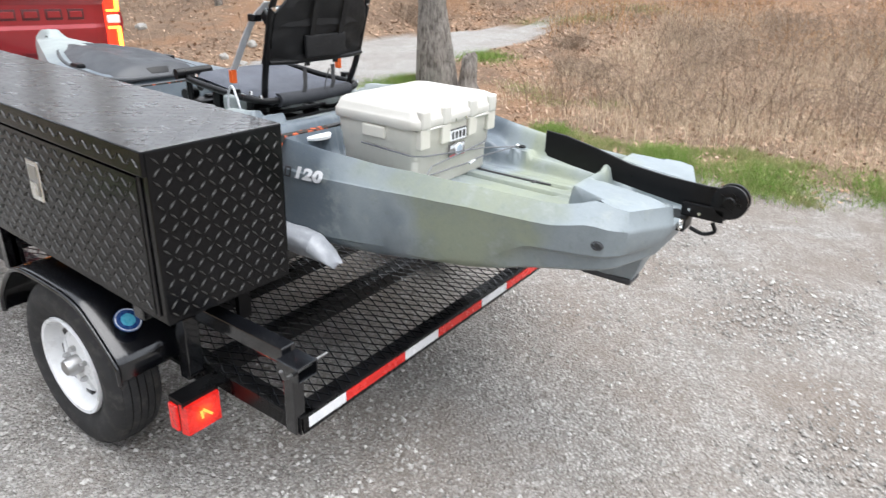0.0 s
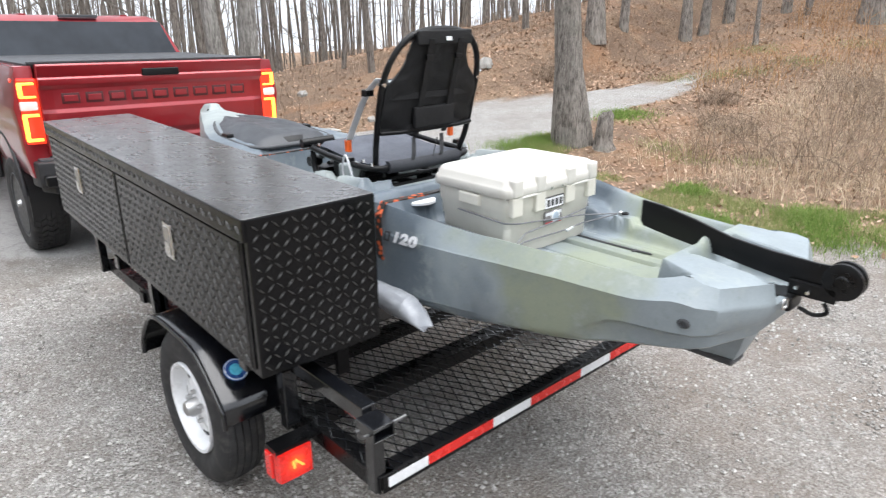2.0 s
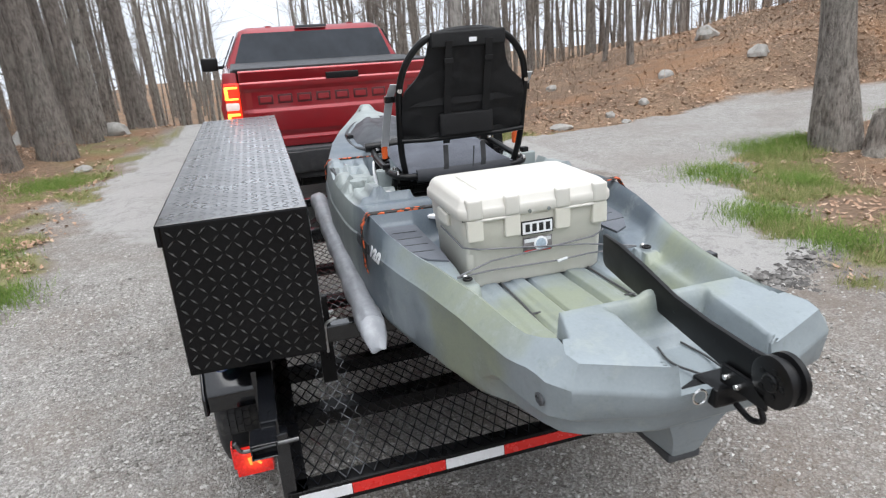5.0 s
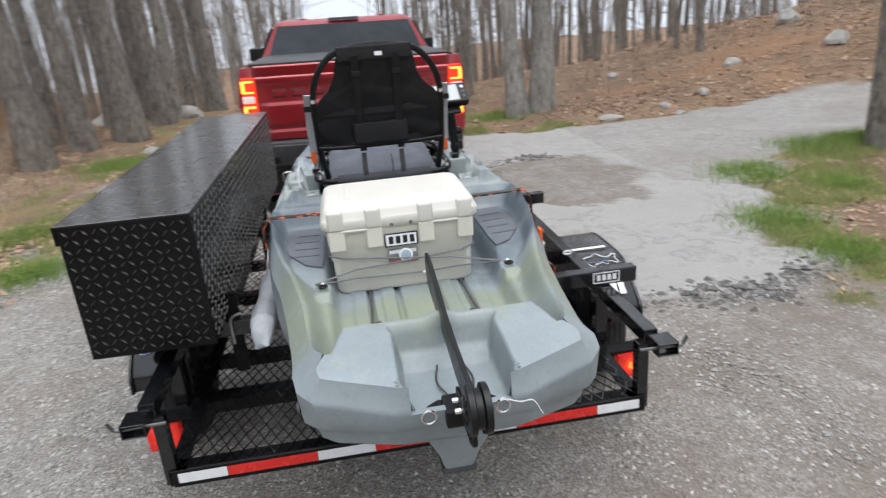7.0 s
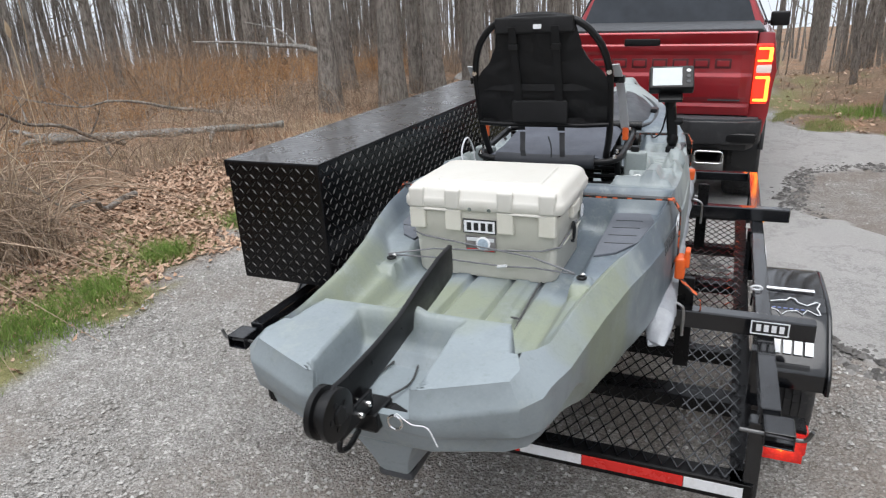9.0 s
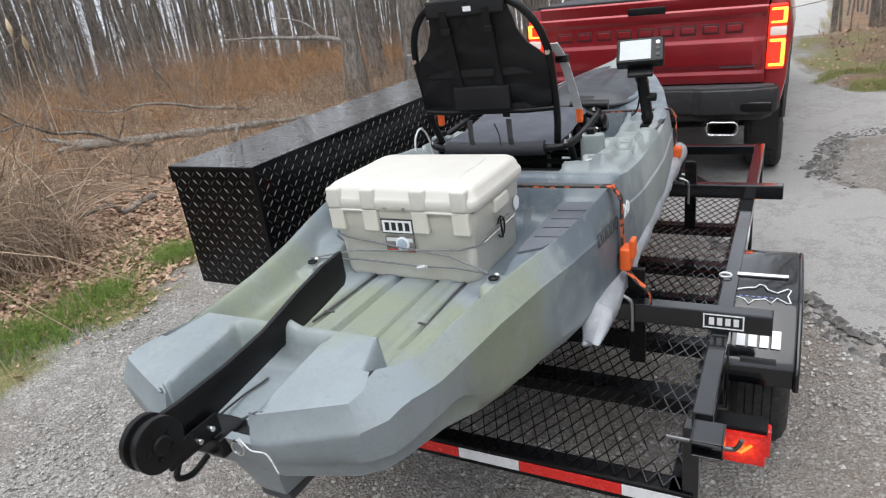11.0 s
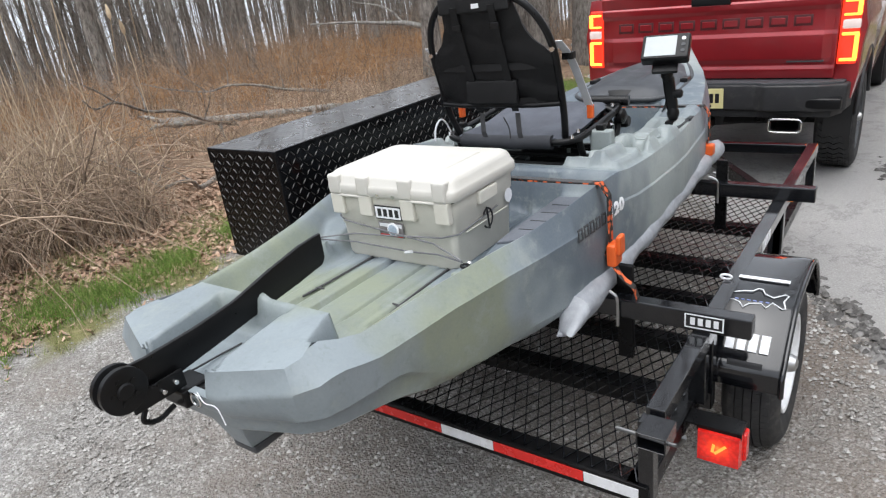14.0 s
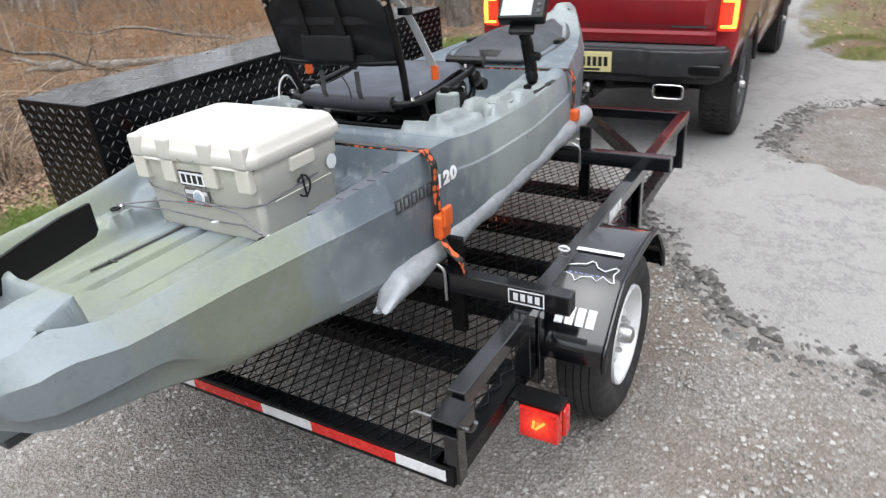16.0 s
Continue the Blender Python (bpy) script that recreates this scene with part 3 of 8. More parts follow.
def stems(name, places, height, spread, radius, material, label, category, droop=0.5, seg=3, n=5):
    lines = []
    for p in places:
        h = height * rng.uniform(0.45, 1.15)
        a = rng.uniform(0, 2 * np.pi)
        r = spread * rng.uniform(0.2, 1.2) * h
        t = np.linspace(0, 1, n)
        pts = np.zeros((n, 3))
        bend = t ** 1.8
        pts[:, 0] = p[0] + math.cos(a) * r * bend + rng.normal(0, 0.02 * h, n) * t
        pts[:, 1] = p[1] + math.sin(a) * r * bend + rng.normal(0, 0.02 * h, n) * t
        pts[:, 2] = p[2] - 0.02 + h * (t - droop * max(0, r / h - 0.2) * t ** 3)
        lines.append((pts, radius * rng.uniform(0.6, 1.3) * (1.05 - t)))
    v, f = tubes(lines, seg)
    return tagged(fine(name, v, f, material, None, label, True), category=category, kind="stuff")


def limb_set(rnd, height, r0, lean, first, count):
    """The trunk's points and radii, and its limbs as lists of (points, radii)."""
    n = 12
    t = np.linspace(0, 1, n)
    trunk = np.zeros((n, 3))
    trunk[:, 0] = lean[0] * height * t + np.cumsum(rnd.normal(0, 0.012 * height, n)) * t
    trunk[:, 1] = lean[1] * height * t + np.cumsum(rnd.normal(0, 0.012 * height, n)) * t
    trunk[:, 2] = height * t - 0.15
    rad = r0 * (1 - 0.86 * t ** 0.9)
    rad[0] *= 1.25
    rad[1] *= 1.06
    limbs, twigs = [], []
    for i in range(count):
        s = first + (0.97 - first) * (i + rnd.uniform(0, 0.9)) / count
        base = np.array([np.interp(s, t, trunk[:, c]) for c in range(3)])
        a = rnd.uniform(0, 2 * np.pi)
        ln = height * rnd.uniform(0.12, 0.3) * (1.15 - s)
        ln = max(ln, height * 0.05)
        up = rnd.uniform(0.35, 1.1)
        m = 6
        q = np.linspace(0, 1, m)
        d = np.array([math.cos(a), math.sin(a), 0])
        pts = base + ln * (q[:, None] * d + np.outer(q ** 1.4, [0, 0, up])) + rnd.normal(0, 0.03 * ln, (m, 3)) * q[:, None]
        rr = np.interp(s, t, rad) * rnd.uniform(0.3, 0.5)
        limbs.append((pts, rr * (1 - 0.88 * q)))
        for k in range(7):
            w = rnd.uniform(0.25, 1.0)
            b = np.array([np.interp(w, q, pts[:, c]) for c in range(3)])
            e = d * rnd.uniform(0.1, 0.7) + rnd.normal(0, 0.5, 3) + np.array([0, 0, 0.45])
            lt = ln * rnd.uniform(0.2, 0.55)
            h = np.linspace(0, 1, 4)
            tp = b + lt * np.outer(h, e) + rnd.normal(0, 0.04 * lt, (4, 3)) * h[:, None]
            tr = max(rr * 0.22, 0.006)
            twigs.append((tp, tr * (1 - 0.8 * h)))
            for g in range(3):
                w2 = rnd.uniform(0.3, 1.0)
                b2 = np.array([np.interp(w2, h, tp[:, c]) for c in range(3)])
                e2 = e * 0.5 + rnd.normal(0, 0.5, 3)
                twigs.append((b2 + lt * 0.5 * np.outer(h, e2), max(tr * 0.5, 0.004) * (1 - 0.7 * h)))
    return (trunk, rad), limbs, twigs


def tree_kind(seed, height, r0, lean=(0, 0), first=0.3, count=16, material=None, label="", seg=12):
    """One bare tree: a trunk part and a crown part."""
    rnd = np.random.default_rng(seed)
    (tp, tr), limbs, twigs = limb_set(rnd, height, r0, lean, first, count)
    ob = root("tree", pose(0, 0, 0), label, "tree", "bare trees in the wood")
    v, f = tubes([(tp, tr)], seg)
    fine("trunk", v, f, material, ob, "", True)
    a = tubes(limbs, 6)
    b = tubes(twigs, 3)
    v, f = gather([a, b])
    fine("crown", v, f, material, ob, "", True)
    return ob


def clear_of_road(x, y, margin):
    a, g, l, d = zones(x, y)
    return d > margin


def build_woods():
    kinds = [tree_kind(s, h, r, ln, fi, ct, m, "bare grey-barked tree standing in leaf litter") for s, h, r, ln, fi, ct, m in (
        (11, 17, 0.085, (0.02, 0.01), 0.2, 18, M_bark), (12, 15, 0.065, (-0.03, 0.02), 0.14, 20, M_barkd), (13, 19, 0.12, (0.01, -0.02), 0.24, 18, M_bark),
        (14, 13, 0.05, (0.05, 0.03), 0.12, 18, M_barkd), (15, 16, 0.07, (-0.02, -0.03), 0.16, 18, M_barkd), (16, 10, 0.036, (0.06, -0.05), 0.08, 18, M_bark))]
    spots = []
    tries = 0
    while len(spots) < 300 and tries < 16000:
        tries += 1
        r = 9 + 34 * rng.uniform() ** 0.8
        a = rng.uniform(0, 2 * np.pi)
        x, y = -2 + r * math.cos(a), r * math.sin(a)
        # the few trees kept behind the camera are unseen, added for reflections
        if x > 4 and rng.uniform() < 0.93:
            continue
        if not clear_of_road(x, y, 1.2 if x < -9 else 2.2):
            continue
        if -10 < x < 4 and y > 0 and y < 17:
            continue
        if x > -9 and y < 0 and y > -11:
            continue
        if any((x - p) ** 2 + (y - q) ** 2 < 1.1 for p, q in spots):
            continue
        spots.append((x, y))
    used = set()
    for i, (x, y) in enumerate(spots):
        k = int(rng.integers(0, len(kinds)))
        m = pose(x, y, ground_z(x, y), 0, 0, float(rng.uniform(0, 360)))
        if k not in used:
            kinds[k].matrix_basis = m
            used.add(k)
        else:
            o = copy_thing(kinds[k], m)
            o.scale = [float(rng.uniform(0.85, 1.15))] * 3
    # the far wood, past counting: thick behind the reeds, open towards the road's far end
    lines = []
    while len(lines) < 24000:
        r = rng.uniform(24, 80)
        a = rng.uniform(0, 2 * np.pi)
        x, y = r * math.cos(a), r * math.sin(a)
        if not clear_of_road(x, y, 0.5):
            continue
        if rng.uniform() > float(ramp01(10, -25, y)) * 0.6 + 0.4:
            continue
        h = rng.uniform(9, 17)
        t = np.linspace(0, 1, 5)
        pts = np.stack((x + rng.normal(0, 0.7) * t + rng.normal(0, 0.12, 5) * t, y + rng.normal(0, 0.7) * t, hill(x, y) - 0.3 + h * t), 1)
        lines.append((pts, rng.uniform(0.04, 0.11) * (1 - 0.8 * t)))
        for _ in range(6):
            s = rng.uniform(0.12, 0.9)
            b = np.array([np.interp(s, t, pts[:, c]) for c in range(3)])
            e = rng.normal(0, 1, 3) + np.array([0, 0, 1.0])
            lines.append((b + np.outer(t, e * rng.uniform(0.6, 2.0)), 0.018 * (1 - 0.8 * t)))
    v, f = tubes(lines, 4)
    tagged(fine("far_wood", v, f, M_barkd, None, "bare leafless wood in the distance", True), category="wood", kind="stuff")


def special_tree(name, x, y, height, r0, seed, lean, first, count, label, material=None):
    t = tree_kind(seed, height, r0, lean, first, count, material or M_bark, label, 24)
    t.matrix_basis = pose(x, y, ground_z(x, y) - 0.02)
    t.name = name
    tr = [c for c in t.children if c.name.startswith("trunk")][0]
    n = len(tr.data.vertices)
    co = np.zeros(n * 3, np.float32)
    tr.data.vertices.foreach_get("co", co)
    co = co.reshape(-1, 3)
    for i in range(n):  # fluted lower trunk
        a = math.atan2(co[i, 1], co[i, 0])
        k = 1 + 0.3 * math.exp(-max(0.0, co[i, 2]) / 0.3) + 0.07 * math.sin(5 * a + seed) + 0.05 * math.sin(9 * a + 2.0 * seed)
        co[i, :2] *= k
    tr.data.vertices.foreach_set("co", co.ravel())
    return t


build_woods()
special_tree("tree", -4.25, 5.72, 13, 0.19, 31, (-0.055, -0.07), 0.3, 14, "large furrowed tree trunk beside the side track")
special_tree("tree", -8.85, 3.2, 16, 0.155, 32, (0.02, 0.02), 0.2, 16, "pale grey twin-trunk tree behind the truck", M_barkp)
special_tree("tree", -8.75, 2.78, 15, 0.13, 33, (-0.03, -0.05), 0.2, 14, "pale grey twin-trunk tree behind the truck", M_barkp)

for x, y, h, r, seed, ln in ((-8.39, 11.91, 15, 0.17, 51, (-0.03, 0.0)), (-8.31, 12.94, 16, 0.08, 52, (0.02, 0.03)), (-7.42, 14.37, 15, 0.11, 53, (-0.04, 0.02)), (-7.3, 15.0, 14, 0.09, 54, (0.03, 0.04)), (-5.44, 13.85, 9, 0.045, 55, (0.01, 0.0)), (-3.93, 16.4, 16, 0.22, 56, (0.02, 0.0)), (-7.3, 16.3, 15, 0.1, 57, (0.0, -0.03)), (-9.9, 12.6, 16, 0.1, 58, (0.03, 0.0)), (-6.2, 17.2, 15, 0.09, 59, (-0.02, 0.02))):
    special_tree("tree", x, y, h, r, seed, ln, 0.25, 12, "bare grey-barked tree on the leaf-covered slope")

edge_tree = special_tree("tree", -7.9, -5.5, 14, 0.14, 34, (0.02, 0.03), 0.3, 16, "grey tree with a low level limb at the wood's edge")
part("low_limb", tube(arc([(0, 0, 0.95), (0.05, -0.4, 1.06), (0.02, -1.0, 1.1), (0.02, -1.7, 1.16), (0.05, -2.7, 1.2)], 5), [0.05 * (1 - 0.035 * k) for k in range(21)], 8), M_barkp, edge_tree, "pale dead limb", 60)
part("low_limb", tube(arc([(0.03, -0.5, 1.07), (0.1, -0.8, 1.35), (0.12, -1.5, 1.5)], 5), [0.022 * (1 - 0.06 * k) for k in range(11)], 6), M_barkp, edge_tree, "", 60)
for x, y, h, r, seed in ((-8.2, -4.47, 16, 0.17, 35), (-9.6, -4.3, 15, 0.15, 36), (-10.3, -3.75, 16, 0.19, 37), (-12.1, -3.6, 16, 0.16, 38), (-14.3, -2.9, 17, 0.15, 39), (-10.1, -4.9, 15, 0.11, 40), (-12.0, -4.5, 16, 0.13, 41), (-13.0, -4.2, 14, 0.1, 42), (-10.2, -6.5, 15, 0.13, 43), (-15.0, -4.6, 17, 0.14, 44), (-16.5, -3.4, 16, 0.12, 45)):
    special_tree("tree", x, y, h, r, seed, (0.02, -0.02), 0.25, 16, "bare grey-barked tree at the roadside", M_barkd)


def stump():
    s = root("tree_stump", pose(-3.78, 5.78, ground_z(-3.78, 5.78) - 0.02), "broken grey stump beside the large tree", "stump")
    bm = lathe([(0.17, 0), (0.13, 0.1), (0.105, 0.25), (0.1, 0.42), (0.06, 0.5), (0.02, 0.44)], "z", 14)
    for v in bm.verts:
        v.co.z += 0.12 * noise.noise(v.co * 9) * (v.co.z > 0.2)
        v.co.xy *= 1 + 0.3 * noise.noise(v.co * 7)
    part("wood", bm, M_bark, s, "", 60)


stump()


def build_undergrowth():
    litter = lambda a, g, l, d: l > 0.35
    leaves("leaf_litter", np.concatenate((scatter(15000, -9, 5, 3, 12, litter), scatter(17000, -5, 3.2, -5, -2.6, litter), scatter(7000, -12, 3.5, -10, -4, litter), scatter(1200, -8, 4, -3.5, 5, lambda a, g, l, d: 0 < d < 0.8))), 0.036, "fallen brown leaves on the verge")
    leaves("leaf_litter", np.concatenate((scatter(11000, -26, -7, -12, 14, litter), scatter(14000, -14, 6, 9, 20, litter))), 0.05, "fallen brown leaves under the trees")
    tuft = lambda a, g, l, d: g > 0.25
    pl = np.concatenate((scatter(1900, -9, 4, 1, 8, tuft), scatter(420, -9, 4, -4.5, -2, lambda a, g, l, d: g > 0.6)))
    blades = np.repeat(pl, 26, axis=0) + rng.normal(0, 0.045, (len(pl) * 26, 3)) * np.array([1, 1, 0])
    # mossy yellow-green patches on the slope
    moss = []
    for cx, cy, r in ((-5.8, 11.3, 0.5), (-5.2, 11.6, 0.45), (-4.6, 11.8, 0.5), (-3.9, 12.6, 0.5), (-5.2, 13.4, 0.6), (-3.4, 14.2, 0.6), (-3.3, 6.4, 0.35), (-2.7, 6.1, 0.4), (-2.0, 6.3, 0.3)):
        for _ in range(int(1500 * r)):
            x, y = cx + rng.normal(0, r * 0.6), cy + rng.normal(0, r * 0.45)
            moss.append((x, y, ground_z(x, y)))
    blades = np.concatenate((blades, np.array(moss)))
    stems("grass_tufts", blades, 0.1, 0.6, 0.0022, M_blade, "short green spring grass along the verge", "grass", 0.5, 3, 4)
    # three lush clumps by the road
    lush = []
    for cx, cy, r in ((-1.04, -3.05, 0.26), (-0.55, -2.95, 0.3), (-1.75, -3.15, 0.16), (-2.7, -3.1, 0.16), (-3.4, -2.7, 0.34), (-4.6, -3.2, 0.4), (-8.1, -3.4, 0.6), (-0.2, -3.1, 0.3), (0.4, -2.9, 0.25), (-4.55, 4.96, 0.42), (-4.65, 5.5, 0.35), (-3.8, 3.75, 0.4), (-3.3, 4.3, 0.3), (-2.46, 3.1, 0.34), (-1.72, 3.1, 0.3), (-1.75, 4.3, 0.22), (-0.54, 4.1, 0.3), (-0.3, 3.7, 0.34), (-1.1, 3.35, 0.3), (0.4, 3.9, 0.4), (1.3, 4.3, 0.45), (-4.7, 7.6, 0.5), (-9, 2.6, 0.6)):
        for _ in range(int(500 + 2300 * r)):
            x, y = cx + rng.normal(0, r * 0.5), cy + rng.normal(0, r * 0.5)
            lush.append((x, y, ground_z(x, y)))
    stems("grass_clumps", np.array(lush), 0.145, 0.7, 0.0026, M_lush, "lush green grass clumps", "grass", 0.5, 3, 5)
    # dry grass, brambles and shrubs, in drifts and not in rows
    def clumped(count, box, seed, cut, base):
        p = scatter(count * 3, *box, lambda a, g, l, d: d > base)
        keep = [wobble(x, y, 0.55, seed) + 0.5 * wobble(x, y, 1.7, seed + 3) + rng.normal(0, 0.12) > cut for x, y, z in p]
        return p[np.array(keep)][:count]

    stems("dry_grass", np.concatenate((clumped(12000, (-3.2, 7, 4.6, 12.5), 11.0, -0.18, 0.9), clumped(3600, (-9, 3, -9, -3.4), 12.0, 0.05, 1.1))), 0.42, 0.9, 0.0028, M_straw, "dry tan grass and weed stems", "grass", 0.9, 3, 5)
    stems("brambles", np.concatenate((clumped(2600, (-2.8, 7, 5.2, 12.5), 13.0, -0.05, 1.4), clumped(4200, (-1.6, 3.2, -6.5, -3.6), 14.0, -0.2, 1.15), clumped(2200, (-10, -1, -11, -4.6), 15.0, 0.0, 1.6))), 1.25, 1.3, 0.0042, M_bramble, "tangled leafless brambles", "brambles", 1.1, 4, 8)
    stems("reeds", clumped(900, (-1.6, 3.0, -6.2, -3.9), 16.0, -0.3, 1.3), 1.55, 0.35, 0.0035, M_straw, "tall dry reeds and weed stalks", "reeds", 0.5, 3, 6)
    stems("rusty_shrubs", np.concatenate((clumped(5200, (-14, -1.5, -15, -6.5), 17.0, 0.12, 3.2), clumped(2200, (-22, -9, -18, -7.5), 18.0, 0.0, 1.6), clumped(1800, (-6, 9, 10, 18), 19.0, 0.05, 4.0))), 0.95, 1.1, 0.0048, M_bud, "rust-brown leafless shrubs", "shrub", 0.8, 3, 6)
    stems("hill_brush", np.concatenate((clumped(3800, (-22, 8, 10, 24), 23.0, -0.05, 2.5), clumped(500, (-20, -9, -9, -3.5), 24.0, 0.1, 0.8), clumped(900, (-24, -8.6, 1.4, 10), 25.0, 0.0, 0.5))), 0.7, 1.0, 0.005, M_bramble, "low leafless brush on the slope", "brush", 0.8, 3, 5)
    stems("grey_shrubs", np.concatenate((clumped(1500, (-13, -1.5, -15, -7.5), 30.0, 0.12, 3.4), clumped(2000, (-26, 1, -24, -12.5), 31.0, -0.1, 3.0), clumped(900, (-26, -13, -12, -5), 32.0, 0.0, 2.5))), 1.7, 0.9, 0.006, M_bramble, "tall grey-brown bare shrubs at the wood's edge", "shrub", 0.7, 3, 6)
    mounds = []
    for cx, cy, r in ((-2.73, 7.6, 0.22), (-3.3, 7.9, 0.25), (-2.26, 11.0, 0.5), (-4.0, 9.4, 0.3), (-1.6, 9.2, 0.4), (-7.8, 9.6, 0.35), (-1.2, 12.5, 0.6)):
        for _ in range(int(420 * r) + 60):
            x, y = cx + rng.normal(0, r * 0.5), cy + rng.normal(0, r * 0.5)
            mounds.append((x, y, ground_z(x, y)))
    stems("brush_mounds", np.array(mounds), 0.5, 1.2, 0.006, M_bramble, "low brown mounds of tangled dead brush", "brush", 0.9, 3, 6)
    stems("tangled_vines", clumped(600, (-1.7, 1.6, -5.8, -3.85), 26.0, -0.4, 1.1), 1.5, 1.5, 0.009, M_bramble, "thick arching bare vines in the thicket", "vines", 1.0, 5, 9)
    stems("pale_canes", clumped(260, (-1.7, 1.6, -5.6, -3.9), 27.0, -0.4, 1.15), 1.35, 0.7, 0.0065, M_straw, "pale dry canes leaning through the thicket", "canes", 0.7, 5, 6)
    # reeds with pale seed plumes
    stalks, heads = [], []
    for _ in range(26):
        x, y = rng.uniform(-2.5, -0.2), rng.uniform(-6.2, -4.7)
        h = rng.uniform(1.5, 2.15)
        p0 = np.array((x, y, ground_z(x, y) - 0.02))
        p1 = p0 + np.array((rng.normal(0, 0.12), rng.normal(0, 0.12), h))
        t = np.linspace(0, 1, 6)[:, None]
        stalks.append((p0 + (p1 - p0) * t, np.full(6, 0.0035)))
        droop = np.array((rng.normal(0, 0.03), rng.normal(0, 0.03), 0.0))
        heads.append((p1 + np.outer(np.linspace(0, 1, 6), (0, 0, 0.15)) + np.outer(np.linspace(0, 1, 6) ** 2, droop), np.array((0.006, 0.022, 0.028, 0.024, 0.015, 0.003)) * rng.uniform(0.7, 1.3)))
    v, f = gather([tubes(stalks, 5), tubes(heads, 9)])
    tagged(fine("plumed_reeds", v, f, M_straw, None, "tall pale reeds with fluffy seed plumes", True), category="reeds", kind="stuff")
    far = []
    while len(far) < 4200:
        r, a = rng.uniform(20, 72), rng.uniform(0, 2 * np.pi)
        x, y = r * math.cos(a), r * math.sin(a)
        if zones(x, y)[3] > 1.0 and (x > 0 or abs(y) > 0.45 * -x):
            far.append((x, y, float(hill(x, y)) - 0.1))
    stems("far_thicket", np.array(far), 1.9, 0.6, 0.012, M_bramble, "grey-brown thicket far among the trees", "thicket", 0.4, 3, 5)
    # bent saplings and fallen limbs at the wood's edge
    for x, y, ln, az, up in ((-4.4, -6.4, 3.2, 25, 0.3), (-2.6, -4.3, 1.5, 12, 0.06), (-6.5, -6.6, 2.8, -30, 0.2), (-0.3, -4.2, 1.4, 60, 0.5)):
        b = root("fallen_branch", pose(x, y, ground_z(x, y)), "bare grey fallen branch among brambles", "branch", "fallen branches")
        d = Vector((math.cos(radians(az)), math.sin(radians(az)), 0))
        pts = [d * (ln * k / 7) + Vector((0, 0, 0.12 + up * ln * k / 7)) + Vector((rng.normal(0, 0.04), rng.normal(0, 0.04), rng.normal(0, 0.05))) * (k / 3) for k in range(8)]
        part("limb", tube(arc(pts, 3), [0.03 * (1 - 0.8 * k / 21) for k in range(22)], 8), M_bark, b, "", 60)
        for k in (2, 4, 5):
            e = Vector((rng.normal(0, 0.4), rng.normal(0, 0.4), 0.5))
            part("side_shoot", tube(arc([pts[k], pts[k] + e * 0.4 + d * 0.15, pts[k] + e * 0.8 + d * 0.4], 3), [0.011 * (1 - 0.8 * m / 6) for m in range(7)], 6), M_bark, b, "", 60)


build_undergrowth()


def build_rocks():
    """Pale and grey field stones on the banks."""
    rock = surface("lichen_grey_stone", (0.3, 0.29, 0.27), 0.85, 0, 0.35, 7, 60, 0.5, dirt=(0.2, 0.19, 0.16))
    rnd = np.random.default_rng(91)
    for x, y, sx, sz in ((-7.7, 3.95, 0.2, 0.07), (-8.2, 5.75, 0.11, 0.09), (-9.1, 6.8, 0.17, 0.14), (-7.9, 4.93, 0.09, 0.08), (-7.5, 4.98, 0.1, 0.05), (-13.0, -3.4, 0.42, 0.24), (-12.9, -4.7, 0.55, 0.28), (-9.25, -3.2, 0.17, 0.08), (-8.6, 8.4, 0.22, 0.17), (-10.6, 5.2, 0.13, 0.1), (-11.5, 9.5, 0.35, 0.25)):
        r = root("field_stone", pose(x, y, ground_z(x, y), 0, 0, float(rnd.uniform(0, 360))), "weathered pale grey field stone lying in leaf litter", "stone", "stones on the banks")
        bm = bmesh.new()
        bmesh.ops.create_icosphere(bm, subdivisions=3, radius=1.0)
        k = float(rnd.uniform(0, 50))
        for v in bm.verts:
            q = v.co * 1.4 + Vector((k, k, 0))
            v.co *= 1 + 0.3 * noise.noise(q) + 0.1 * noise.noise(q * 3.1)
            v.co = Vector((v.co.x * sx, v.co.y * sx * 0.72, max(-0.3, v.co.z) * sz))
        part("stone_body", bm, rock, r, "", 35)


build_rocks()


def fallen_log():
    x, y = -3.5, -6.65
    lg = root("fallen_log", pose(x, y, ground_z(x, y)), "weathered grey fallen log with a splintered end", "log")
    pts = arc([(0, 0, 0.3), (-0.45, 0.4, 0.24), (-1.0, 0.8, 0.2), (-1.6, 1.25, 0.16), (-2.3, 1.7, 0.1)], 5)
    rad = [0.06 + 0.012 * math.sin(i * 1.3) - 0.0012 * i for i in range(len(pts))]
    bm = tube(pts, rad, 14)
    for v in bm.verts:
        v.co += 0.02 * Vector((noise.noise(v.co * 9), noise.noise(v.co * 9 + Vector((7, 0, 0))), noise.noise(v.co * 9 + Vector((0, 5, 0)))))
    part("log_body", bm, M_barkp, lg, "", 60)
    for a, b in (((0.02, -0.02, 0.32), (0.24, -0.2, 0.44)), ((0.0, 0.02, 0.28), (0.2, -0.1, 0.26)), ((-0.5, 0.42, 0.24), (-0.46, 0.5, 0.0)), ((-1.5, 1.2, 0.16), (-1.45, 1.15, -0.05))):
        part("broken_limb", tube(arc([a, ((a[0] + b[0]) / 2 + 0.02, (a[1] + b[1]) / 2, (a[2] + b[2]) / 2 + 0.02), b], 3), [0.035, 0.033, 0.03, 0.026, 0.022, 0.016, 0.008], 8), M_barkp, lg, "", 60)


fallen_log()


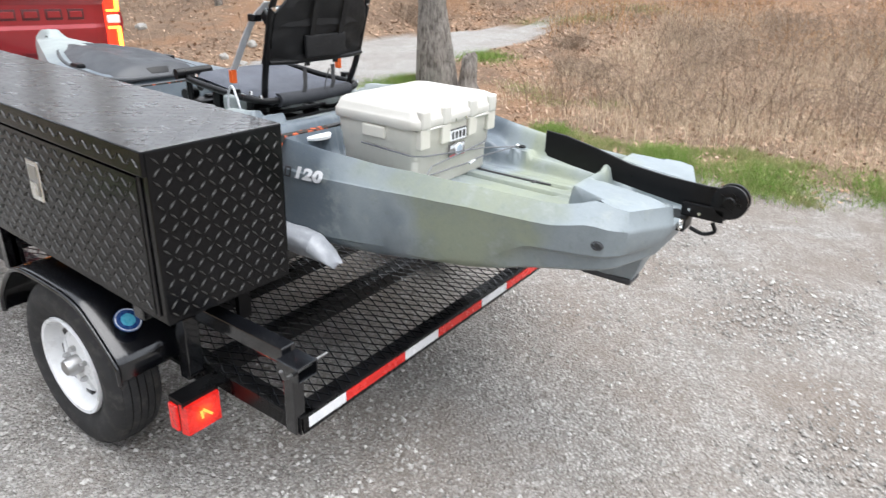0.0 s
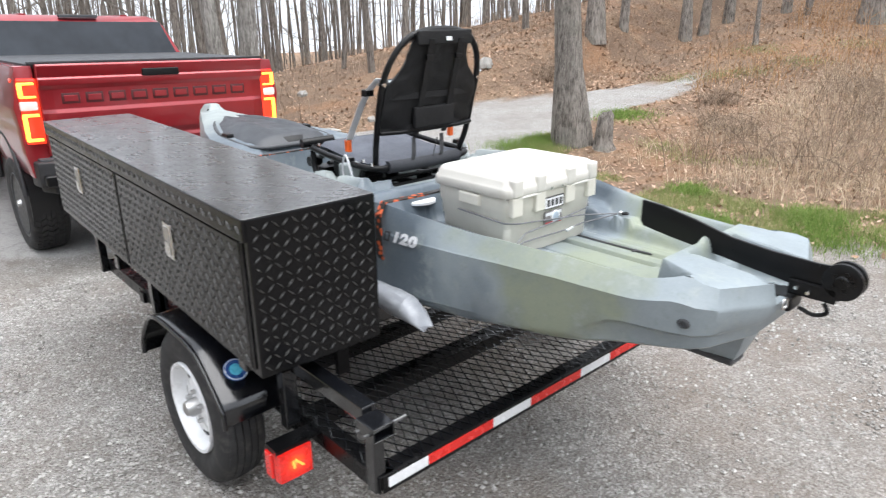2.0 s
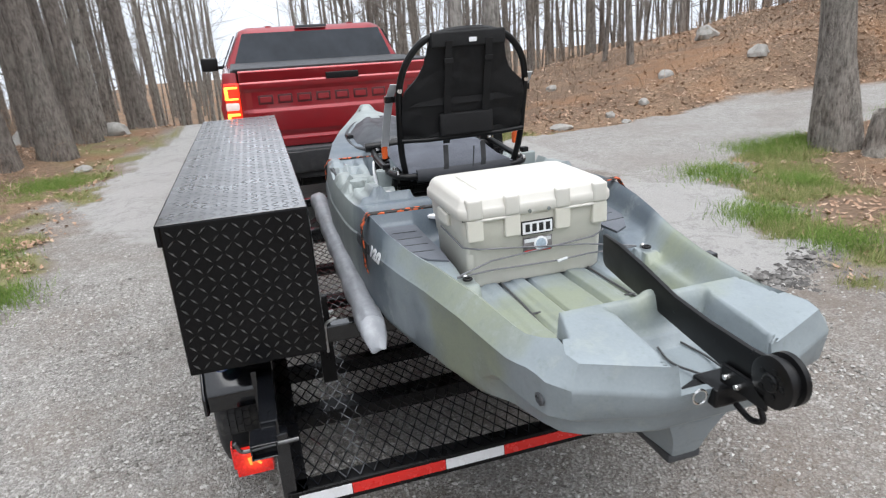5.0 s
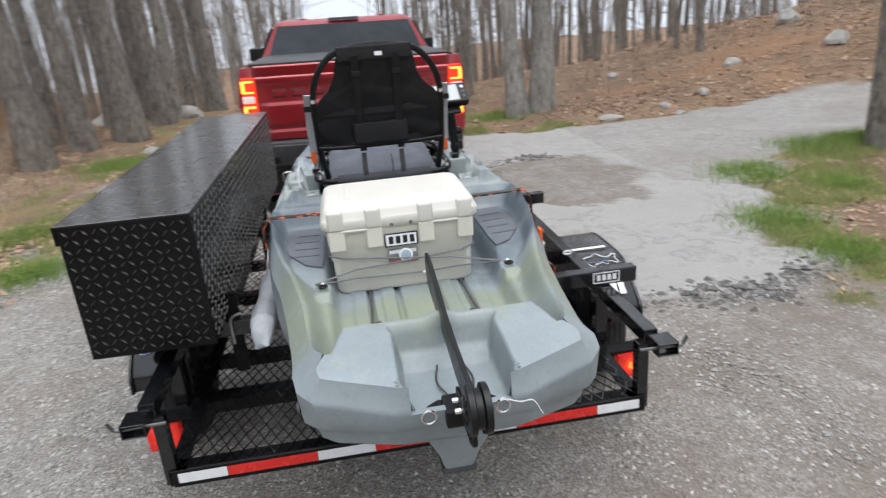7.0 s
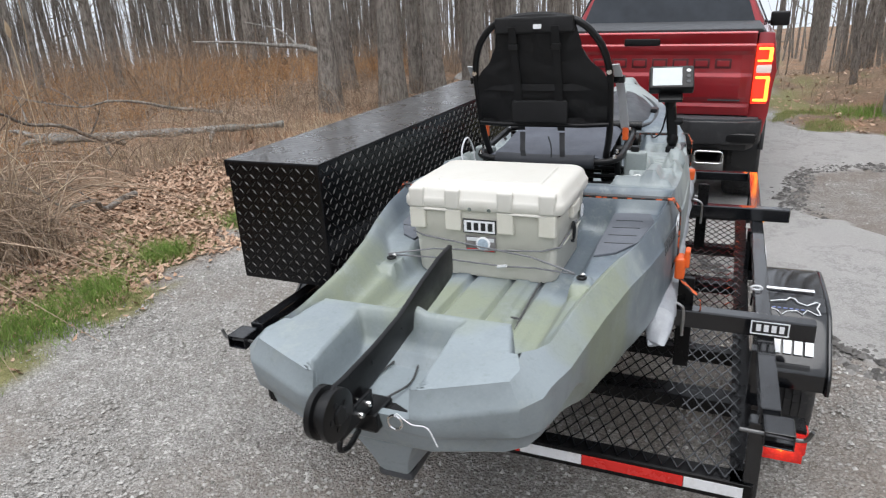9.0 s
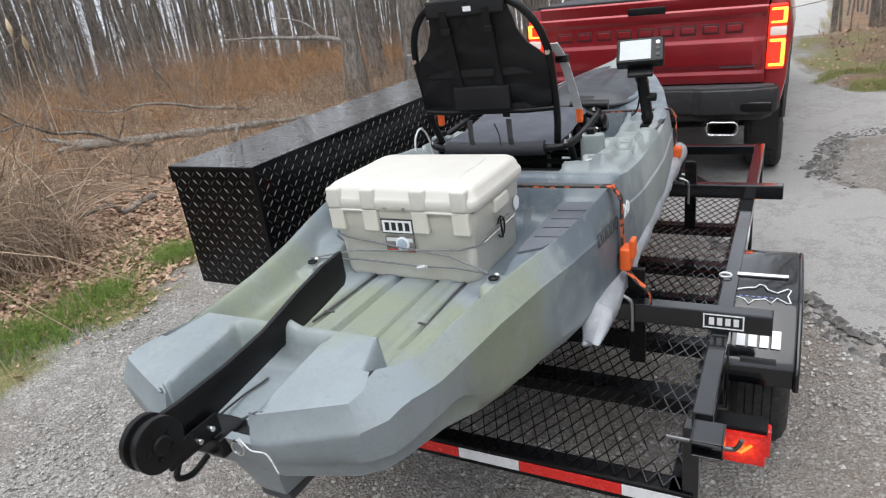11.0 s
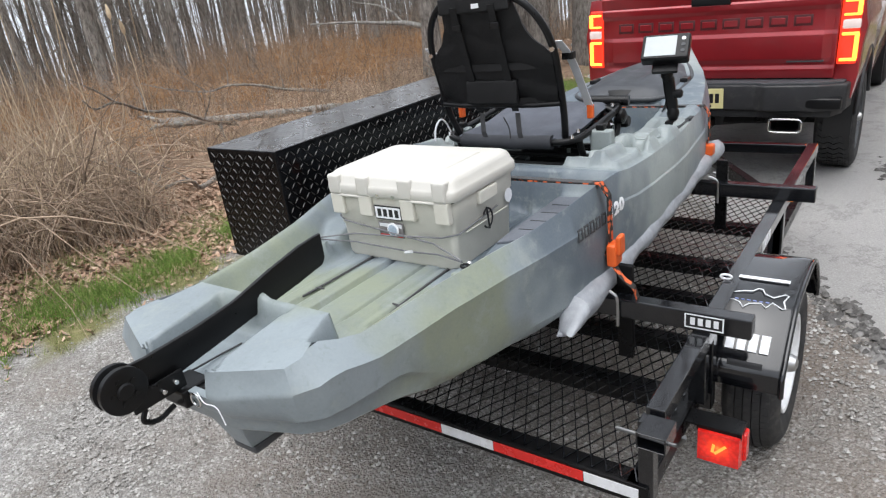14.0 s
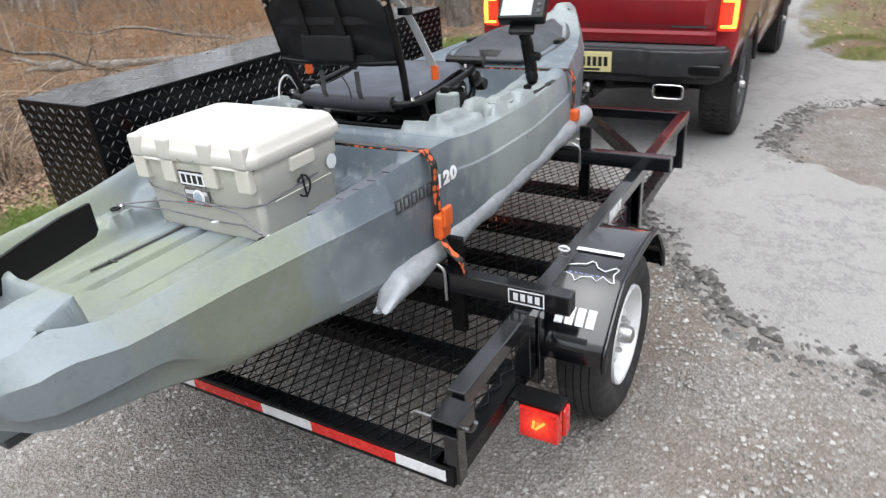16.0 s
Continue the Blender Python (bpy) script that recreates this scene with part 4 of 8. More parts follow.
def build_pebbles():
    p = scatter(62000, -3.5, 1.6, -2.7, 2.9, lambda a, g, l, d: a < 0.5 and d < 0.1)
    q = scatter(7000, -7, 3.5, -3.0, 5, lambda a, g, l, d: a < 0.5 and d < 0.3)
    p = np.concatenate((p, q))
    # bare trodden dirt shows between drifts of stones
    bare = np.array([wobble(x, y, 0.8, 41.0) + 0.6 * wobble(x, y, 2.3, 43.0) + 0.3 * smooth(0.2, 1.2, y) - 0.15 for x, y, z in p])
    p = p[rng.uniform(0, 1, len(p)) > np.clip(bare * 2.2, 0, 0.85)]
    n = len(p)
    s = 0.003 + 0.0105 * rng.uniform(0, 1, n) ** 3
    base = np.array([(1, 0, 0), (0, 1, 0), (-1, 0, 0), (0, -1, 0), (0, 0, 0.8), (0, 0, -0.6)], float)
    v = base[None] * rng.uniform(0.6, 1.3, (n, 6, 1)) * s[:, None, None]
    a = rng.uniform(0, 2 * np.pi, n)
    c, d = np.cos(a)[:, None], np.sin(a)[:, None]
    v = np.stack((v[..., 0] * c - v[..., 1] * d, v[..., 0] * d + v[..., 1] * c, v[..., 2]), -1)
    v = v + p[:, None] + np.array([0, 0, 0.002])
    f = np.array([(0, 1, 4), (1, 2, 4), (2, 3, 4), (3, 0, 4), (1, 0, 5), (2, 1, 5), (3, 2, 5), (0, 3, 5)])
    f = (f[None] + 6 * np.arange(n)[:, None, None]).reshape(-1, 3)
    tagged(fine("loose_gravel", v.reshape(-1, 3), f, M_pebble, None, "loose grey and tan gravel stones"), category="gravel", kind="stuff")


build_pebbles()


def build_rubble():
    """Broken dark asphalt crumbs along the ragged edge of the road."""
    out = []
    while len(out) < 2600:
        y = rng.uniform(0.5, 2.9)
        x = along(EDGE_X, y) + 0.24 * (0.16 * wobble(along(EDGE_X, y), y, 2.1) + 0.07 * wobble(along(EDGE_X, y), y, 6.3, 3.0)) * 6 + rng.normal(0.05, 0.075)
        out.append((x, y, ground_z(x, y)))
    while len(out) < 4200:
        a = rng.uniform(0, 2 * np.pi)
        k = math.sqrt(max(0.3, 1.0 + 0.5 * wobble(-4.5 + 1.05 * math.cos(a), 2.1 + 0.85 * math.sin(a), 1.1, 12.0)))
        x, y = -4.5 + 1.05 * k * math.cos(a) + rng.normal(0, 0.07), 2.1 + 0.85 * k * math.sin(a) + rng.normal(0, 0.06)
        if math.sin(a) > 0.3 or math.cos(a) > 0.6:
            continue
        out.append((x, y, ground_z(x, y)))
    p = np.array(out)
    n = len(p)
    s = 0.005 + 0.03 * rng.uniform(0, 1, n) ** 3
    base = np.array([(1, 0, 0), (0.3, 0.9, 0), (-0.9, 0.4, 0), (-0.4, -1, 0), (0.1, 0, 0.55), (0, 0, -0.4)], float)
    v = base[None] * rng.uniform(0.6, 1.3, (n, 6, 1)) * s[:, None, None]
    a = rng.uniform(0, 2 * np.pi, n)
    c, d = np.cos(a)[:, None], np.sin(a)[:, None]
    v = np.stack((v[..., 0] * c - v[..., 1] * d, v[..., 0] * d + v[..., 1] * c, v[..., 2]), -1) + p[:, None]
    f = np.array([(0, 1, 4), (1, 2, 4), (2, 3, 4), (3, 0, 4), (1, 0, 5), (2, 1, 5), (3, 2, 5), (0, 3, 5)])
    f = (f[None] + 6 * np.arange(n)[:, None, None]).reshape(-1, 3)
    m = island_colour("asphalt_crumbs", [(0.0, (0.045, 0.042, 0.04)), (0.5, (0.1, 0.095, 0.09)), (1.0, (0.26, 0.25, 0.24))], 0.9, 0.2)
    tagged(fine("asphalt_rubble", v.reshape(-1, 3), f, m, None, "crumbled dark asphalt along the broken road edge"), category="rubble", kind="stuff")


build_rubble()

# ---- utility trailer ----
AXLE_X, TYRE_R = -0.89, 0.305
trailer = root("utility_trailer", pose(0, 0, 0), "black steel utility trailer with expanded-metal deck on gravel", "trailer")


def angle_iron(a, b, inward, size=0.055, t=0.006):
    """An L-shaped bar from a to b along x or y: one upright leg, one flat leg pointing inward."""
    a, b, inward = Vector(a), Vector(b), Vector(inward)
    d = (b - a).normalized()
    n = (b - a).length
    turn = Matrix((d, inward, d.cross(inward))).transposed().to_4x4()
    s = 1 if (turn @ Vector((0, 0, 1))).z > 0 else -1
    bm = block(0, n, 0, t, -size * (s > 0), size * (s < 0), 0.001, 1)
    merge(bm, block(0, n, t, size, -t * (s > 0), t * (s < 0), 0.001, 1))
    bm.transform(Matrix.Translation(a) @ turn)
    bmesh.ops.recalc_face_normals(bm, faces=bm.faces[:])
    return bm


def fender_shell(side):
    """A bent sheet fender with a rolled outer lip; side is 1 or -1 along y."""
    prof = [(0.37, 0.41), (0.368, 0.45), (0.35, 0.49), (0.22, 0.60), (0.14, 0.628), (0.05, 0.635), (-0.12, 0.635), (-0.2, 0.622), (-0.27, 0.585), (-0.36, 0.49), (-0.382, 0.44), (-0.382, 0.40)]
    prof = [(p.x, p.y) for p in arc([(x, z, 0) for x, z in prof], 3)]
    y0, y1 = 0.83 + 0.016 * side, 1.046 + 0.01 * side
    bm = bmesh.new()
    rows = []
    for x, z in prof:
        cx, cz = x * 0.975, 0.34 + (z - 0.34) * 0.955
        rows.append([bm.verts.new((AXLE_X + x, side * y0, z)), bm.verts.new((AXLE_X + x, side * (y1 - 0.012), z)), bm.verts.new((AXLE_X + x * 0.99, side * y1, z - 0.008)), bm.verts.new((AXLE_X + cx, side * (y1 + 0.004), cz))])
    for a, b in zip(rows, rows[1:]):
        for k in range(3):
            bm.faces.new((a[k], a[k + 1], b[k + 1], b[k]))
    # inner skirt down to the frame
    for a, b in zip(rows, rows[1:]):
        lo = [bm.verts.new((v.co.x, side * y0, 0.36)) for v in (a[0], b[0])]
        if a[0].co.z > 0.37 and b[0].co.z > 0.37:
            bm.faces.new((a[0], b[0], lo[1], lo[0]))
    bmesh.ops.remove_doubles(bm, verts=bm.verts[:], dist=0.0005)
    bmesh.ops.recalc_face_normals(bm, faces=bm.faces[:])
    bmesh.ops.solidify(bm, geom=bm.faces[:], thickness=0.004)
    return bm


def tread_blocks(r, w, cy, rows, count, depth, m=None, fill=0.8, lean=0.35):
    """Raised blocks round a tyre."""
    bm = bmesh.new()
    for j in range(rows):
        y0 = cy - w / 2 + w * (j + 0.08) / rows
        y1 = cy - w / 2 + w * (j + 0.92) / rows
        for i in range(count):
            a0 = 2 * math.pi * (i + 0.5 * (j % 2)) / count
            a1 = a0 + 2 * math.pi / count * fill
            sk = 2 * math.pi / count * lean * (1 if j % 2 else -1)
            vs = []
            for rr in (r - 0.012, r + depth):
                for a, y in ((a0, y0), (a1, y0), (a1 + sk, y1), (a0 + sk, y1)):
                    crown = 0.010 * ((y - cy) / (w / 2)) ** 2
                    vs.append(bm.verts.new(((rr - crown) * math.cos(a), y, (rr - crown) * math.sin(a))))
            for f in ((4, 5, 6, 7), (0, 1, 5, 4), (1, 2, 6, 5), (2, 3, 7, 6), (3, 0, 4, 7)):
                bm.faces.new([vs[k] for k in f])
    bmesh.ops.recalc_face_normals(bm, faces=bm.faces[:])
    if m:
        bm.transform(m)
    return bm


def wheel(parent, side, cx, cz, y_out, width, r, rim_r, material, lugs=5, blocks=(5, 64), hubcap=True, ribbed=False):
    """Tyre, dished rim with holes' pads, hub and lug nuts; the outer face looks along side * y."""
    w = root("wheel", pose(0, 0, 0), "", "")
    w.parent = parent
    place = Matrix.Translation((cx, 0, cz)) @ Matrix.Diagonal((1, side, 1, 1))
    yo, yi = y_out, y_out - width
    ym = (yo + yi) / 2
    prof = [(rim_r - 0.004, yi + 0.02), (rim_r + 0.03, yi + 0.002), (rim_r + (r - rim_r) * 0.6, yi - 0.008), (r - 0.022, yi + 0.006), (r - 0.012, yi + 0.02), (r - 0.008, ym), (r - 0.012, yo - 0.02), (r - 0.022, yo - 0.006), (rim_r + (r - rim_r) * 0.6, yo + 0.008), (rim_r + 0.03, yo - 0.002), (rim_r - 0.004, yo - 0.02)]
    prof = [(0.01, ym - 0.03), (rim_r - 0.02, ym - 0.03)] + prof + [(rim_r - 0.02, ym - 0.028), (0.01, ym - 0.028)]
    t = lathe(prof, "y", 48, place)
    bmesh.ops.recalc_face_normals(t, faces=t.faces[:])
    merge(t, tread_blocks(r - 0.002, width - 0.036, ym, blocks[0], blocks[1], 0.004, place, 0.97 if ribbed else 0.8, 0.12 if ribbed else 0.35))
    bmesh.ops.recalc_face_normals(t, faces=t.faces[:])
    part("tyre", t, M_rubber, w, "worn black rubber tyre", 40)
    rim = lathe([(0.028, yo - 0.07), (rim_r - 0.03, yo - 0.09), (rim_r - 0.004, yo - 0.03), (rim_r + 0.006, yo - 0.012), (rim_r + 0.004, yo - 0.002), (rim_r - 0.008, yo - 0.004), (rim_r - 0.016, yo - 0.02), (rim_r - 0.024, yo - 0.05), (rim_r - 0.045, yo - 0.062), (rim_r * 0.62, yo - 0.04), (rim_r * 0.4, yo - 0.034), (0.03, yo - 0.034)], "y", 40, place)
    bmesh.ops.recalc_face_normals(rim, faces=rim.faces[:])
    part("rim", rim, material, w, "", 35)
    if hubcap:
        part("hub", lathe([(0.034, yo - 0.036), (0.032, yo - 0.005), (0.026, yo + 0.012), (0.012, yo + 0.018)], "y", 20, place), M_zinc, w, "grey dust cap", 40)
        for k in range(lugs):
            a = 2 * math.pi * k / lugs + 0.4
            m = place @ Matrix.Translation((0.058 * math.cos(a), 0, 0.058 * math.sin(a)))
            part("lug_nut", lathe([(0.0095, yo - 0.036), (0.0095, yo - 0.018), (0.005, yo - 0.012)], "y", 6, m), M_zinc, w)
        for k in range(8):
            a = 2 * math.pi * k / 8
            m = place @ Matrix.Translation((rim_r * 0.72 * math.cos(a), yo - 0.046, rim_r * 0.72 * math.sin(a))) @ Euler((0, -a, 0)).to_matrix().to_4x4()
            part("vent_slot", block(-0.01, 0.01, -0.02, 0.0, -0.019, 0.019, 0.004, 2, m), M_decalk, w)
    return w


def side_y(s, y):
    """A place across the trailer: y out from its middle on the side s."""
    return s * y + 0.016


def build_trailer():
    # deck frame
    part("rear_sill", angle_iron((0, -0.79, 0.386), (0, 0.83, 0.386), (-1, 0, 0), 0.062), M_black, trailer)
    part("front_sill", angle_iron((-2.6, -0.79, 0.386), (-2.6, 0.83, 0.386), (1, 0, 0), 0.06), M_black, trailer)
    for s in (-1, 1):
        part("side_sill", angle_iron((-2.6, side_y(s, 0.816), 0.386), (-0.002, side_y(s, 0.816), 0.386), (0, -s, 0), 0.06), M_black, trailer)
        # upper rail, posts and rear latch
        part("top_rail", beam((-2.62, side_y(s, 0.833), 0.612), (-0.01, side_y(s, 0.833), 0.612), 0.05, 0.05), M_gloss, trailer)
        for x in (-0.03, -0.5, -1.66, -2.58):
            part("post", beam((x, side_y(s, 0.808 if x > -0.1 else 0.836), 0.33), (x, side_y(s, 0.808 if x > -0.1 else 0.836), 0.588), 0.044, 0.04), M_gloss, trailer)
        br = part("gate_latch", beam((-0.0, side_y(s, 0.852), 0.603), (0.082, side_y(s, 0.852), 0.603), 0.072, 0.046, 0.002, 0.004), M_gloss, trailer)
        part("latch_pin", tube(arc([(0.06, side_y(s, 0.76), 0.606), (0.06, side_y(s, 0.85), 0.604), (0.06, side_y(s, 0.9), 0.602), (0.061, side_y(s, 0.915), 0.61), (0.063, side_y(s, 0.925), 0.635)], 4), 0.0055, 8), M_steel, br)
    part("front_rail", beam((-2.594, -0.79, 0.612), (-2.594, 0.82, 0.612), 0.05, 0.05), M_gloss, trailer)
    for x, w in ((-0.47, 0.085), (-0.8, 0.05), (-1.16, 0.05), (-1.5, 0.085), (-2.0, 0.06)):
        part("crossmember", block(x - w / 2, x + w / 2, -0.815, 0.815, 0.318, 0.371, 0.003), M_black, trailer)
    # carrier bars across the top
    for x in (-0.445, -1.66):
        part("carrier_bar", beam((x, -0.985, 0.668), (x, 0.985, 0.668), 0.05, 0.062, 0.005), M_gloss, trailer)
        for s in (-1, 1):
            part("bar_post", block(x - 0.022, x + 0.022, s * 0.815, s * 0.865, 0.38, 0.585, 0.003), M_gloss, trailer)
            for dx in (-0.034, 0.034):
                part("u_bolt", tube(arc([(x + dx, s * 0.60, 0.61), (x + dx, s * 0.60, 0.70), (x + dx, s * 0.585, 0.722), (x + dx, s * 0.56, 0.73)], 4), 0.005, 8), M_zinc, trailer)
            part("bunk_bracket", block(x - 0.05, x - 0.028, s * 0.575, s * 0.625, 0.46, 0.79, 0.003), M_black, trailer)
    # tape on the rear sill: red and white pieces in turn
    edges = (-0.79, -0.633, -0.341, -0.147, 0.147, 0.341, 0.633, 0.79)
    for i, (a, b) in enumerate(zip(edges, edges[1:])):
        part("tape_piece", block(0.0005, 0.0022, a + 0.02, b + 0.018, 0.34, 0.375, 0), M_taper if i % 2 else M_tapew, trailer, "red reflective tape" if i % 2 else "white reflective tape")
    # axle, wheels, fenders
    part("axle", tube([(AXLE_X, -0.9, 0.305), (AXLE_X, 0.9, 0.305)], 0.03, 16), M_black, trailer)
    for s in (-1, 1):
        wheel(trailer, s, AXLE_X, TYRE_R, 1.03 + 0.008 * s, 0.165, TYRE_R, 0.172, M_white, ribbed=True)
        f = part("fender", fender_shell(s), M_gloss, trailer, "glossy black sheet-metal fender", 35)
        rim_line = [(0.372, 0.41), (0.37, 0.45), (0.352, 0.488), (0.22, 0.598), (0.14, 0.626), (0.05, 0.633), (-0.12, 0.633), (-0.2, 0.62), (-0.27, 0.583), (-0.36, 0.488), (-0.384, 0.44), (-0.384, 0.40)]
        part("fender_lip", tube(arc([(AXLE_X + x, s * 1.047 + 0.01, z - 0.006) for x, z in rim_line], 3), 0.0085, 8), M_gloss, f, "", 60)
        part("fender_brace", block(AXLE_X + 0.2, AXLE_X + 0.36, side_y(s, 0.815), side_y(s, 0.831), 0.34, 0.56, 0.003), M_black, trailer)
        # square tail lamp hung under its bracket
        part("lamp_bracket", block(-0.405, -0.335, side_y(s, 0.815), side_y(s, 0.975), 0.368, 0.377, 0.002), M_black, trailer)
        part("bracket_lip", block(-0.341, -0.333, side_y(s, 0.85), side_y(s, 0.975), 0.355, 0.377, 0.002), M_black, trailer)
        y0, y1 = side_y(s, 0.852), side_y(s, 0.976)
        ym = (y0 + y1) / 2
        lamp = part("tail_lamp", block(-0.41, -0.35, y0, y1, 0.256, 0.367, 0.01), M_plastic, trailer)
        lens = bmesh.new()  # a shallow pyramid of facets round the lit middle
        rim = [(-0.336, y, z) for y, z in ((y0, 0.257), (ym, 0.256), (y1, 0.257), (y1, 0.311), (y1, 0.366), (ym, 0.367), (y0, 0.366), (y0, 0.311))]
        low = [lens.verts.new((-0.352, y, z)) for x, y, z in rim]
        ring = [lens.verts.new((-0.322, ym + (y - ym) * 0.93, 0.311 + (z - 0.311) * 0.93)) for x, y, z in rim]
        mid = [lens.verts.new((-0.317 - 0.005 * (q % 2), ym + (y - ym) * 0.5, 0.311 + (z - 0.311) * 0.5)) for q, (x, y, z) in enumerate(rim)]
        eye = lens.verts.new((-0.324, ym, 0.311))
        for q in range(8):
            w = (q + 1) % 8
            lens.faces.new((low[q], low[w], ring[w], ring[q]))
            lens.faces.new((ring[q], ring[w], mid[w], mid[q]))
            lens.faces.new((mid[q], mid[w], eye))
        bmesh.ops.recalc_face_normals(lens, faces=lens.faces[:])
        part("lens", lens, M_lamp, lamp, "glowing red tail lamp lens")
        part("side_lens", block(-0.4, -0.358, side_y(s, 0.968), side_y(s, 0.985), 0.264, 0.36, 0.008, 3), M_lamp, lamp)
        for ang, ln, off in ((-42, 0.022, 0.008), (-8, 0.014, -0.012)):
            part("bulb_glow", block(-0.3165, -0.3145, -0.004, 0.004, -ln, ln, 0, 1, Matrix.Translation((0, ym + off, 0.317)) @ Euler((radians(s * ang), 0, 0)).to_matrix().to_4x4()), M_lampc, lamp)
        for x in ((-1.36, -1.79) if s < 0 else (-1.79,)):
            part("marker_lamp", block(x - 0.03, x + 0.03, side_y(s, 0.8575), side_y(s, 0.873), 0.592, 0.62, 0.006), M_amber, trailer, "amber side marker lamp")
        part("side_reflector", block(-1.31, -1.16, side_y(s, 0.8585), side_y(s, 0.8605), 0.592, 0.632, 0), M_tapew, trailer)
    # tongue
    for s in (-1, 1):
        part("tongue_bar", beam((-2.58, s * 0.6, 0.36), (-3.28, s * 0.03, 0.44), 0.05, 0.075), M_black, trailer)
    part("coupler", block(-3.45, -3.24, -0.05, 0.05, 0.42, 0.5, 0.015), M_black, trailer)
    part("jack", tube([(-3.05, 0, 0.2), (-3.05, 0, 0.78)], 0.028, 14), M_zinc, trailer)


def build_deck_mesh():
    """Expanded metal: slanted strands that cross in long diamonds."""
    lw, sw, t, hgt = 0.086, 0.042, 0.0034, 0.003
    x0, x1, y0, y1, z = -2.588, -0.008, -0.795, 0.83, 0.392
    nx, ny = int((x1 - x0) / lw), int((y1 - y0) / sw)
    verts, faces = [], []

    def strand(ax, ay, bx, by, za, zb):
        d = math.hypot(bx - ax, by - ay)
        ox, oy = -(by - ay) / d * t / 2, (bx - ax) / d * t / 2
        k = len(verts)
        for px, py, pz in ((ax, ay, za), (bx, by, zb)):
            verts.extend(((px + ox, py + oy, pz - hgt / 2), (px - ox, py - oy, pz - hgt / 2), (px - ox, py - oy, pz + hgt / 2), (px + ox, py + oy, pz + hgt / 2)))
        for a, b in ((0, 1), (1, 2), (2, 3), (3, 0)):
            faces.append((k + a, k + b, k + 4 + b, k + 4 + a))

    for i in range(nx):
        for j in range(ny):
            ax, ay = x0 + i * lw, y0 + j * sw
            mx, my = ax + lw / 2, ay + sw / 2
            strand(ax, ay, mx, my - 0.001, z, z + 0.003)
            strand(mx, my, ax + lw, ay, z + 0.003, z)
            strand(ax, ay + sw, mx, my, z, z + 0.003)
            strand(mx, my, ax + lw, ay + sw, z + 0.003, z)
    tagged(mesh_of("mesh_deck", verts, faces, M_gloss, trailer, "black expanded-metal deck mesh"), kind="stuff")


build_trailer()
build_deck_mesh()

# ---- diamond-plate toolbox ----
BOX_L, BOX_W, BOX_H = 2.29, 0.41, 0.468


def treads(bm, o, u, v, lu, lv, cell=0.0285, rise=0.0032):
    """Raised lozenges, turned left and right in turn, over a flat face."""
    o, u, v = Vector(o), Vector(u), Vector(v)
    n = u.cross(v)
    nu, nv = int(lu / cell), int(lv / cell)
    for i in range(nu):
        for j in range(nv):
            c = o + u * ((i + 0.5) * lu / nu) + v * ((j + 0.5) * lv / nv)
            d = (u + v) if (i + j) % 2 else (u - v)
            d = d.normalized()
            e = n.cross(d)
            a = bm.verts.new(c + d * 0.0148)
            b = bm.verts.new(c - d * 0.0148)
            p = bm.verts.new(c + e * 0.003)
            q = bm.verts.new(c - e * 0.003)
            s = bm.verts.new(c + d * 0.0105 + n * rise)
            t = bm.verts.new(c - d * 0.0105 + n * rise)
            for f in ((a, p, s), (p, t, s), (p, b, t), (b, q, t), (q, s, t), (q, a, s)):
                bm.faces.new(f)


